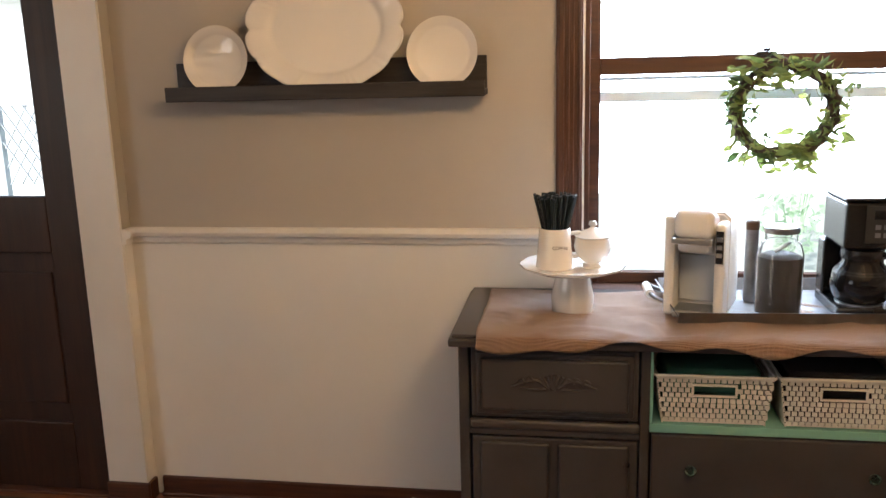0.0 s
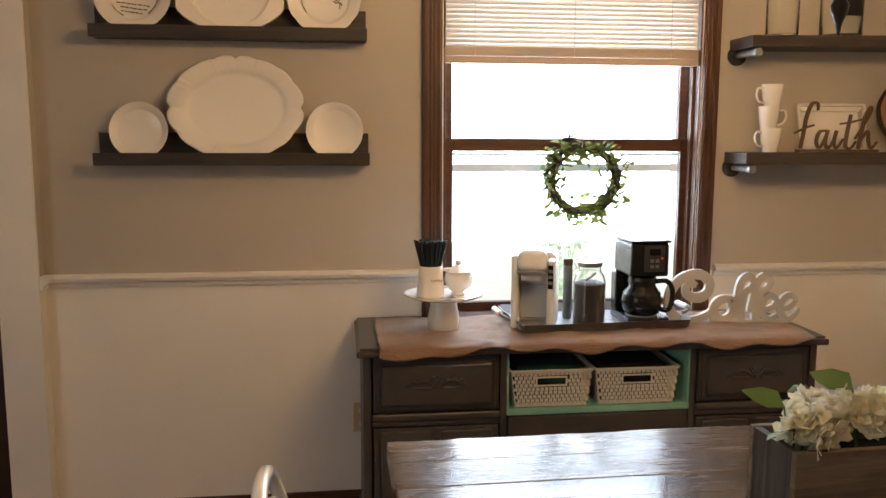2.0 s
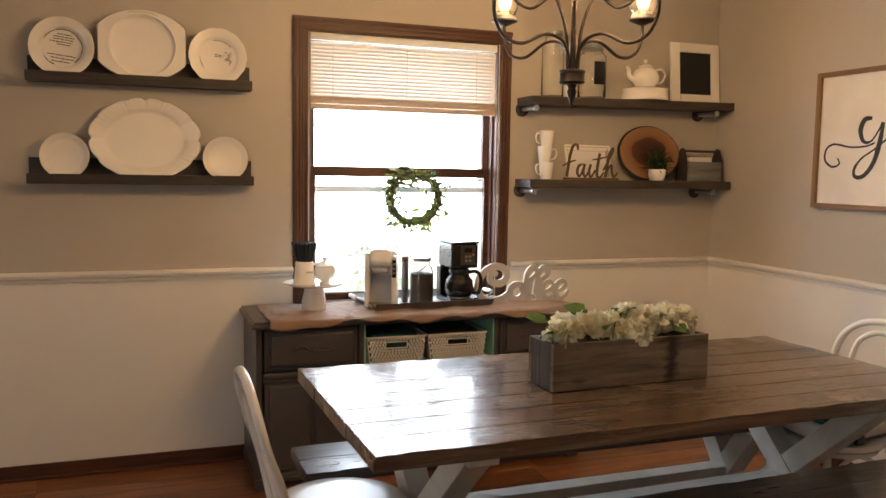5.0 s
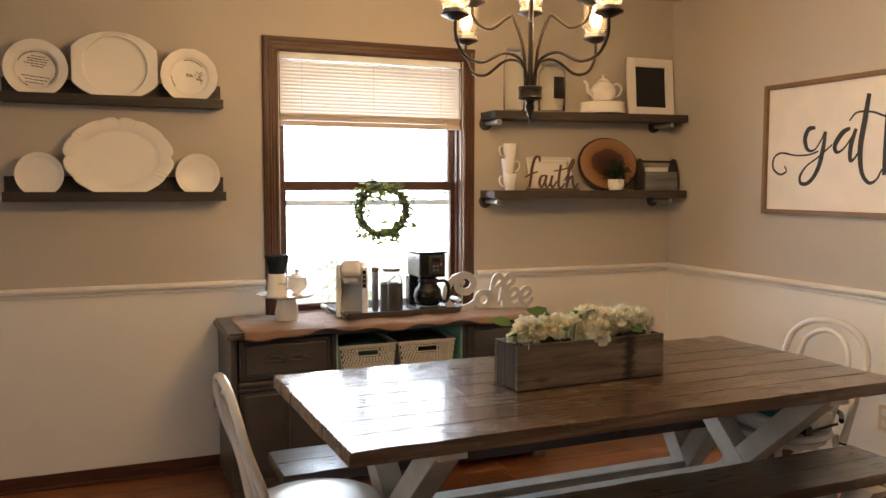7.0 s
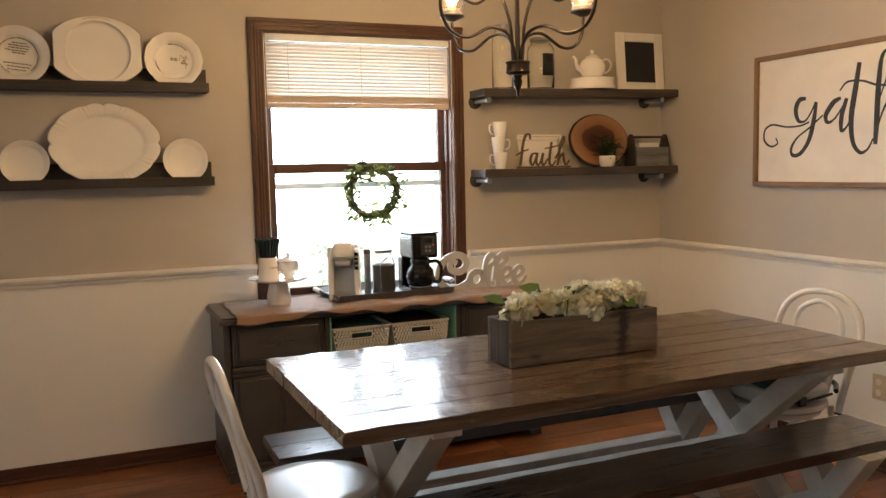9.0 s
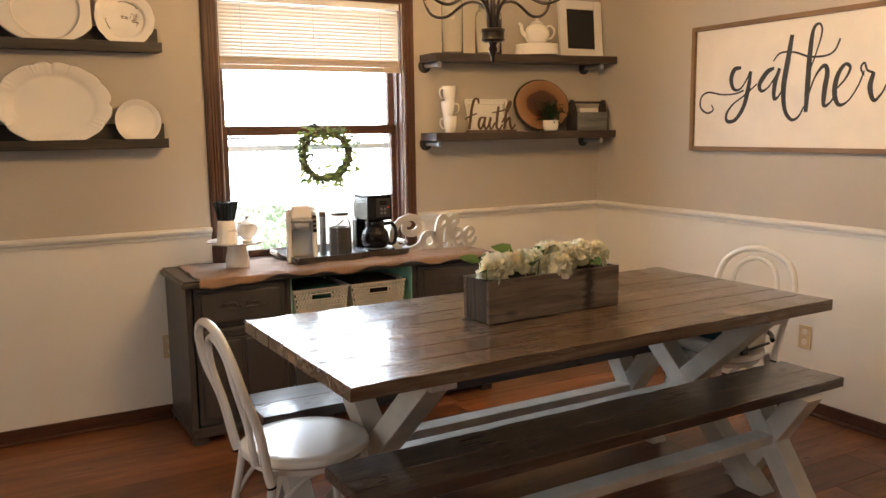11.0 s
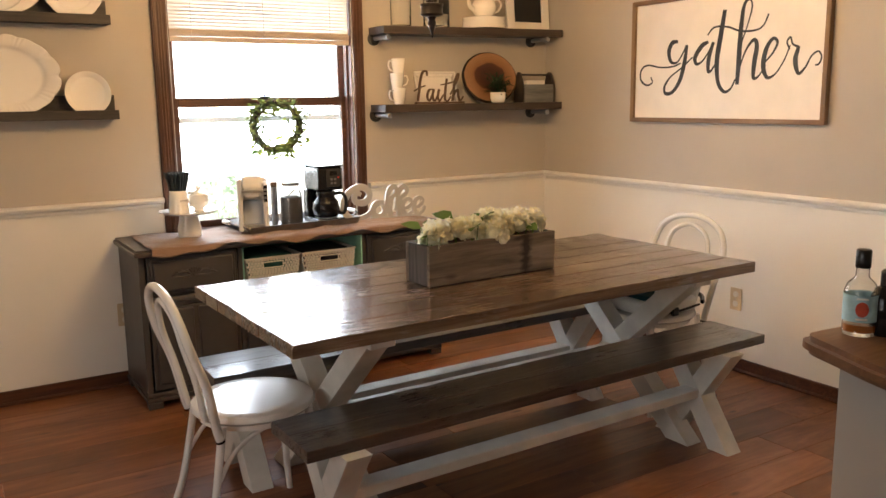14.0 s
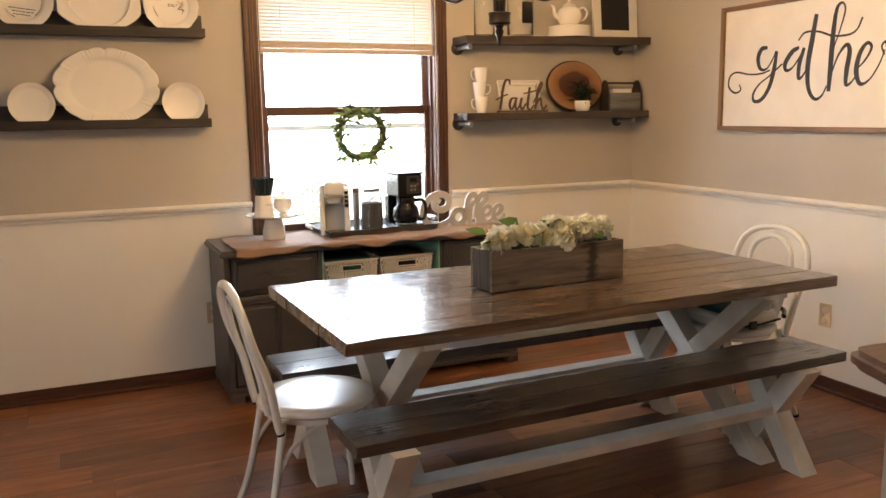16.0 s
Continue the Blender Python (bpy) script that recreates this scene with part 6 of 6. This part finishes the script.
GATHER = (
    ("swash", ((0.123, 0.227, 0.008), (0.135, 0.197, 0.009), (0.089, 0.183, 0.011), (0.041, 0.216, 0.012), (0.045, 0.27, 0.011), (0.097, 0.295, 0.01), (0.2, 0.279, 0.009), (0.291, 0.281, 0.009), (0.348, 0.296, 0.009))),
    ("letter_g", ((0.324, 0.414, 0.016), (0.28, 0.407, 0.026), (0.258, 0.359, 0.028), (0.278, 0.306, 0.019), (0.324, 0.304, 0.01), (0.367, 0.355, 0.01), (0.387, 0.391, 0.014)),
     ((0.392, 0.391, 0.016), (0.376, 0.297, 0.028), (0.348, 0.206, 0.025), (0.296, 0.143, 0.021), (0.242, 0.135, 0.019), (0.233, 0.173, 0.016), (0.275, 0.224, 0.01), (0.348, 0.266, 0.009), (0.434, 0.324, 0.009))),
    ("letter_a", ((0.541, 0.399, 0.016), (0.496, 0.379, 0.027), (0.453, 0.324, 0.027), (0.464, 0.288, 0.018), (0.507, 0.303, 0.01), (0.564, 0.37, 0.01)),
     ((0.576, 0.395, 0.02), (0.549, 0.315, 0.027), (0.549, 0.246, 0.02), (0.582, 0.264, 0.01), (0.62, 0.335, 0.009))),
    ("letter_t", ((0.644, 0.553, 0.024), (0.625, 0.435, 0.031), (0.605, 0.302, 0.031), (0.617, 0.191, 0.024), (0.659, 0.139, 0.018), (0.702, 0.152, 0.011), (0.732, 0.201, 0.009)),
     ((0.534, 0.433, 0.008), (0.579, 0.47, 0.01), (0.666, 0.466, 0.01), (0.751, 0.439, 0.011), (0.846, 0.437, 0.01), (0.893, 0.459, 0.009), (0.919, 0.51, 0.01))),
    ("letter_h", ((0.762, 0.385, 0.008), (0.795, 0.47, 0.008), (0.817, 0.554, 0.01), (0.799, 0.59, 0.011), (0.767, 0.563, 0.02), (0.753, 0.45, 0.028), (0.748, 0.287, 0.03), (0.744, 0.173, 0.022)),
     ((0.751, 0.244, 0.008), (0.789, 0.34, 0.011), (0.836, 0.39, 0.019), (0.857, 0.359, 0.026), (0.846, 0.274, 0.028), (0.846, 0.204, 0.019), (0.88, 0.215, 0.01), (0.915, 0.267, 0.008))),
    ("letter_e", ((0.915, 0.281, 0.008), (0.958, 0.324, 0.011), (0.98, 0.371, 0.015), (0.952, 0.389, 0.017), (0.915, 0.341, 0.025), (0.902, 0.262, 0.028), (0.928, 0.204, 0.019), (0.977, 0.22, 0.009), (1.025, 0.285, 0.008), (1.053, 0.352, 0.008))),
    ("letter_r", ((1.053, 0.331, 0.008), (1.035, 0.367, 0.01), (1.053, 0.389, 0.01), (1.068, 0.356, 0.01), (1.1, 0.342, 0.012)),
     ((1.102, 0.345, 0.019), (1.087, 0.278, 0.027), (1.109, 0.218, 0.018), (1.146, 0.246, 0.01), (1.174, 0.294, 0.009), (1.209, 0.315, 0.009), (1.229, 0.292, 0.009), (1.219, 0.259, 0.009), (1.198, 0.253, 0.009))),
)
lift = 0.0
for nm, *strokes in GATHER:
    bms = []
    for s in strokes:
        bms.append(ribbon(s, 0.0006, 8, lift))
        lift += 0.00012
    part(nm, moved(join(*bms), sign_m), SIGN_INK, sign, "black painted script", None)

# ---- outlets ----
def outlet(m):
    o = thing("wall_outlet", "almond coloured duplex outlet on the lower wall", "outlet", m.translation, "outlets")
    part("cover_plate", moved(block(-0.036, 0.036, -0.006, 0, -0.060, 0.060, 0.003), m), OUTLET, o)
    for z in (-0.026, 0.026):
        part("receptacle", moved(lathe([(0, -0.0092), (0.015, -0.0092), (0.0165, -0.0062), (0, -0.0062)], n=20), m @ Matrix.Translation((0, 0, z)) @ Matrix.Rotation(radians(-90), 4, "X")), PLASTIC_BASKET, o, "cream receptacle")
    part("screw", moved(lathe([(0, -0.0075), (0.003, -0.0075), (0.003, -0.0061), (0, -0.0061)], n=10), m @ Matrix.Rotation(radians(-90), 4, "X")), STEEL, o)


outlet(Matrix.Translation((XE, 1.313, 0.389)) @ Matrix.Rotation(radians(-90), 4, "Z"))
outlet(Matrix.Translation((0.142, 2.935, 0.375)))

# ---- flower box on the table ----
fb = thing("flower_box", "weathered reclaimed wood planter box on the table", "planter")
L, Wd, H, T = 0.62, 0.165, 0.155, 0.016
part("front_board", block(-L / 2, L / 2, -Wd / 2, -Wd / 2 + T, 0, H, 0.002), BOX_FRONT, fb)
part("back_board", block(-L / 2, L / 2, Wd / 2 - T, Wd / 2, 0, H, 0.002), BOX_WOOD, fb)
for x in (-L / 2 + 0.001, L / 2 - T - 0.001):
    part("end_board", block(x, x + T, -Wd / 2 + T + 0.0005, Wd / 2 - T - 0.0005, 0, H - 0.001, 0.002), BOX_WOOD_END, fb)
part("floor_board", block(-L / 2 + T + 0.002, L / 2 - T - 0.002, -Wd / 2 + T + 0.0005, Wd / 2 - T - 0.0005, 0, 0.012), BOX_WOOD, fb)
part("moss", block(-L / 2 + T + 0.003, L / 2 - T - 0.003, -Wd / 2 + T + 0.001, Wd / 2 - T - 0.001, 0.0125, 0.118, 0.006), SOIL, fb, "dark moss filling")
fbm = pose(1.197, 1.175, 0.7625, 0, 0, 2.2)
fb.matrix_basis = fbm
r8 = random.Random(14)


def petal(size):
    """One cupped, notched petal along +x."""
    bm = bmesh.new()
    rows = []
    for x, w in ((0, 0.12), (0.4, 0.75), (0.8, 1.0), (1.0, 0.7)):
        rows.append([bm.verts.new((x * size, s * w * size * 0.5, size * (0.28 * x * x + 0.16 * s * s + 0.03 * math.sin(5 * x + 3 * s)))) for s in (-1, 0, 1)])
    for p, q in zip(rows, rows[1:]):
        for k in (0, 1):
            bm.faces.new((p[k], p[k + 1], q[k + 1], q[k]))
    return as_piece(bm)


pet = petal(0.035)
stem_len = 0.05
for hx, hy, hz, hr in ((-0.235, -0.03, 0.168, 0.042), (-0.205, 0.035, 0.172, 0.038), (-0.268, -0.035, 0.160, 0.032), (-0.115, 0.02, 0.172, 0.042), (-0.045, 0.01, 0.176, 0.042), (0.03, -0.045, 0.155, 0.042),
                       (0.05, 0.045, 0.194, 0.038), (0.11, 0.01, 0.180, 0.046), (0.165, -0.025, 0.172, 0.046), (0.205, 0.03, 0.186, 0.042), (0.252, -0.01, 0.176, 0.040)):
    hyd = thing("hydrangea", "cream silk hydrangea head in the planter", "flower", fbm @ Vector((hx, hy, 0.118)), "hydrangeas in the planter")
    c = fbm @ Vector((hx, hy, hz + 0.010))
    part("stem", tube([fbm @ Vector((hx, hy, 0.1185)), c], 0.003, 6, smooth=0), LEAF, hyd)
    pieces = []
    for k in range(18):
        th, ph = r8.uniform(0, 6.28), math.acos(r8.uniform(-0.2, 1))
        d = Vector((math.sin(ph) * math.cos(th), math.sin(ph) * math.sin(th), math.cos(ph)))
        q = d.to_track_quat("Z", "Y").to_matrix().to_4x4()
        base = Matrix.Translation(c + d * hr * r8.uniform(0.68, 0.9)) @ q @ Matrix.Rotation(r8.uniform(0, 6.28), 4, "Z")
        for j in range(4):
            pieces.append(placed(pet, base @ Matrix.Rotation(j * math.pi / 2 + r8.uniform(-0.2, 0.2), 4, "Z") @ Matrix.Rotation(r8.uniform(-0.2, 0.25), 4, "Y") @ Matrix.Scale(r8.uniform(0.75, 1.15), 4)))
    core = lathe([(0, -0.62 * hr), (0.5 * hr, -0.4 * hr), (0.72 * hr, 0), (0.55 * hr, 0.48 * hr), (0, 0.74 * hr)], c, 14, 5, 0.12)
    part("heart", core, PETAL, hyd)
    part("petals", scatter(pieces), PETAL, hyd, smooth=None)
for k, (lx, ly, lz, rz, tilt, s) in enumerate(((-0.29, -0.04, 0.166, 192, -15, 0.62), (-0.27, 0.03, 0.188, 140, -55, 0.72), (-0.215, 0.05, 0.19, 80, -50, 0.6), (-0.12, 0.035, 0.214, 120, -45, 0.82), (-0.055, -0.045, 0.188, 210, -15, 0.78),
                                               (0.0, 0.0, 0.21, 30, -30, 0.8), (0.03, 0.02, 0.205, 160, -40, 0.6), (0.185, -0.06, 0.170, 255, -5, 0.6))):
    lv = thing("silk_leaf", "broad green silk leaf in the planter", "leaf", fbm @ Vector((lx, ly, lz)), "leaves in the planter")
    lz += 0.014
    part("blade", moved(leaf(0.115 * s, 0.086 * s, 0.12, 0.25), fbm @ Matrix.Translation((lx, ly, lz + 0.004)) @ Matrix.Rotation(radians(rz), 4, "Z") @ Matrix.Rotation(radians(0.45 * tilt), 4, "Y") @ Matrix.Rotation(radians(-26 if rz < 180 else 26), 4, "X")), LEAF, lv)
    part("stalk", tube([fbm @ Vector((lx, ly, lz + 0.004)), fbm @ Vector((lx * 0.96, ly * 0.6, 0.119))], 0.002, 5, smooth=0), LEAF, lv)

# ---- chandelier ----
HX, HY = 1.007, 1.226
ch = thing("chandelier", "dark bronze two-tier chandelier with glass jar shades", "chandelier", (HX, HY, ZC))
C3 = Vector((HX, HY, 0))
part("hub", lathe([(0, 1.760), (0.030, 1.760), (0.040, 1.764), (0.044, 1.769), (0.041, 1.774), (0.041, 1.797), (0.044, 1.800), (0.043, 1.806), (0.030, 1.809), (0, 1.809)], C3, 28), IRON, ch)
part("finial", lathe([(0, 1.680), (0.004, 1.69), (0.006, 1.705), (0.014, 1.725), (0.017, 1.738), (0.012, 1.748), (0.018, 1.7595), (0, 1.7595)], C3, 20), IRON, ch)
part("stem", tube([C3 + Vector((0, 0, 1.8095)), C3 + Vector((0, 0, 2.48))], 0.009, 12, smooth=0), IRON, ch)
part("canopy", lathe([(0, 2.5895), (0.065, 2.5895), (0.062, 2.585), (0.02, 2.57), (0.012, 2.48), (0, 2.48)], C3, 28), IRON, ch)


def arm(deg, r, z_dip, z_cup, tier):
    a = radians(deg)
    u = Vector((math.cos(a), math.sin(a), 0))
    z0 = 1.810
    zp = z_dip + 0.045
    pts = [C3 + u * 0.016 + Vector((0, 0, z0)), C3 + u * 0.026 + Vector((0, 0, z0 + (zp - z0) * 0.55)), C3 + u * 0.06 + Vector((0, 0, zp - 0.008)), C3 + u * (0.38 * r) + Vector((0, 0, zp)),
           C3 + u * (0.66 * r) + Vector((0, 0, z_dip + 0.006)), C3 + u * (0.88 * r) + Vector((0, 0, z_dip + 0.02)), C3 + u * (0.99 * r) + Vector((0, 0, (z_dip + z_cup) / 2 + 0.01)), C3 + u * r + Vector((0, 0, z_cup))]
    ar = part("arm", tube(pts, 0.0058, 9), IRON, ch)
    o = C3 + u * r + Vector((0, 0, z_cup))
    part("cup", lathe([(0, 0), (0.012, 0.0), (0.038, 0.012), (0.047, 0.016), (0.047, 0.021), (0, 0.021)], o, 24), IRON, ar)
    part("jar_ring", lathe([(0.035, 0.0215), (0.040, 0.0215), (0.041, 0.034), (0.036, 0.034)], o, 24), GALV, ar, "threaded metal ring")
    g = part("jar_shade", lathe([(0.037, 0.0345), (0.040, 0.037), (0.038, 0.040), (0.041, 0.043), (0.040, 0.047), (0.048, 0.058), (0.048, 0.15), (0.045, 0.160), (0.0425, 0.160), (0.0455, 0.15), (0.0455, 0.060), (0.037, 0.048), (0.035, 0.0345)], o, 28), SHADE_GLASS, ar, "clear glass jar shade")
    g.visible_shadow = False
    part("socket", lathe([(0, 0.0215), (0.014, 0.0215), (0.014, 0.06), (0, 0.06)], o, 14), PAPER, ar, "cream candle socket")
    part("bulb", lathe([(0, 0.0605), (0.013, 0.0605), (0.021, 0.076), (0.021, 0.104), (0.012, 0.130), (0, 0.146)], o, 12), BULB_GLOW, ar, "glowing candle bulb")


for d in (45, 135, 225, 315):
    arm(d - 28, 0.346, 1.866, 1.994, 0)
for d in (0, 90, 180, 270):
    arm(d + 62, 0.205, 2.005, 2.085, 1)

# ---- counter by the kitchen ----
def rounded(pts, n=5):
    return [(q[0], q[1]) for q in smooth_line(pts, n)]


LAY = Matrix.Translation((-0.08, 0.11, 0))
edge_pts = [(2.955, -0.50), (1.9, -0.492), (1.30, -0.487), (1.17, -0.478), (1.105, -0.49), (1.06, -0.59), (1.01, -0.72), (0.98, -0.86), (1.0, -1.0), (1.06, -1.10), (1.2, -1.14), (1.9, -1.15), (2.955, -1.15)]
counter = thing("peninsula_counter", "kitchen peninsula with wooden worktop and grey painted base", "counter", (2.0, -0.8, 0), built_in=True)
part("worktop", slab(rounded(edge_pts), 0.862, 0.906, 0.014), COUNTER_WOOD, counter, "oiled wooden worktop")
part("base_cabinet", slab([(2.955, -0.57), (1.13, -0.57), (1.075, -0.72), (1.05, -0.86), (1.07, -1.0), (1.13, -1.07), (2.955, -1.07)], 0.0, 0.8615, 0.003), CABINET, counter, "grey painted base")
bt = (1.214, -0.556)
bottle = thing("bottle", "clear bottle with amber liquid, blue label and black cap", "bottle", (*bt, 0.9065))
part("glass", lathe([(0, 0), (0.040, 0), (0.043, 0.006), (0.043, 0.118), (0.036, 0.140), (0.018, 0.158), (0.0165, 0.182), (0.0150, 0.182), (0.016, 0.157), (0.034, 0.138), (0.0405, 0.117), (0.0405, 0.01), (0, 0.008)], (*bt, 0.9065), 32), JAR_GLASS, bottle).visible_shadow = False
part("liquid", lathe([(0, 0.0105), (0.040, 0.0105), (0.040, 0.03), (0, 0.03)], (*bt, 0.9065), 28), AMBER, bottle, "amber liquid")
part("label", lathe([(0.0434, 0.04), (0.0440, 0.04), (0.0440, 0.112), (0.0434, 0.112)], (*bt, 0.9065), 32), LABEL_BLUE, bottle, "pale blue paper label")
lab_m = Matrix.Translation((bt[0] - 0.036, bt[1] - 0.0275, 0.9065)) @ Matrix.Rotation(radians(-52), 4, "Z")
part("label_patch", moved(lathe([(0, 0.0012), (0.0165, 0.0012), (0.0165, -0.0012), (0, -0.0012)], n=24, squash=1.25), lab_m @ Matrix.Translation((0, 0, 0.076)) @ Matrix.Rotation(radians(90), 4, "X")), LABEL_RED, bottle, "red oval label emblem")
for z in (0.049, 0.1045):
    part("label_line", moved(block(-0.014, 0.014, -0.0012, 0.0012, z - 0.0022, z + 0.0022), lab_m), PAPER, bottle, "pale printed line")
part("cap", lathe([(0, 0.1825), (0.0185, 0.1825), (0.0195, 0.186), (0.0195, 0.228), (0.017, 0.232), (0, 0.232)], (*bt, 0.9065), 24), PLASTIC_BLACK, bottle, "black cap")
bottle.matrix_basis = bottle.matrix_basis @ Matrix.Scale(0.87, 4)
b2 = (1.253, -0.592)
bottle2 = thing("bottle", "small dark bottle with a black pump cap", "bottle", (*b2, 0.9065))
part("glass", lathe([(0, 0), (0.030, 0), (0.032, 0.005), (0.032, 0.09), (0.02, 0.112), (0.012, 0.118), (0, 0.118)], (*b2, 0.9065), 28), CARAFE_GLASS, bottle2)
part("cap", lathe([(0, 0.1185), (0.014, 0.1185), (0.014, 0.15), (0.008, 0.156), (0, 0.156)], (*b2, 0.9065), 20), PLASTIC_BLACK, bottle2)

# ---- floor planks ----
LAY = I4
PW, PL = 0.19, 1.22
sub = solo("floor", block(XW - 0.1, XE + 0.1, YS - 0.1, 3.08, -0.12, -0.0125), DOOR_WOOD, "reddish brown laminate plank floor", "floor", "structure", smooth=None)
plank_me = mesh_of("floor_plank", block(0.0005, PL - 0.0005, 0.0004, PW - 0.0004, -0.012, 0.0, 0.0012, 1), FLOOR_WOOD)
r9 = random.Random(2)
rows_n = int((2.93 - YS) / PW) + 1
for j in range(rows_n):
    y = 2.933 - (j + 1) * PW
    x = XW - r9.uniform(0, PL)
    while x < XE:
        o = new("floor_plank", plank_me)
        o.parent = sub
        x0, x1 = max(x, XW - 0.05), min(x + PL, XE + 0.05)
        o.matrix_basis = Matrix.Translation((x0, y, 0)) @ Matrix.Diagonal(((x1 - x0) / PL, 1, 1, 1))
        x += PL
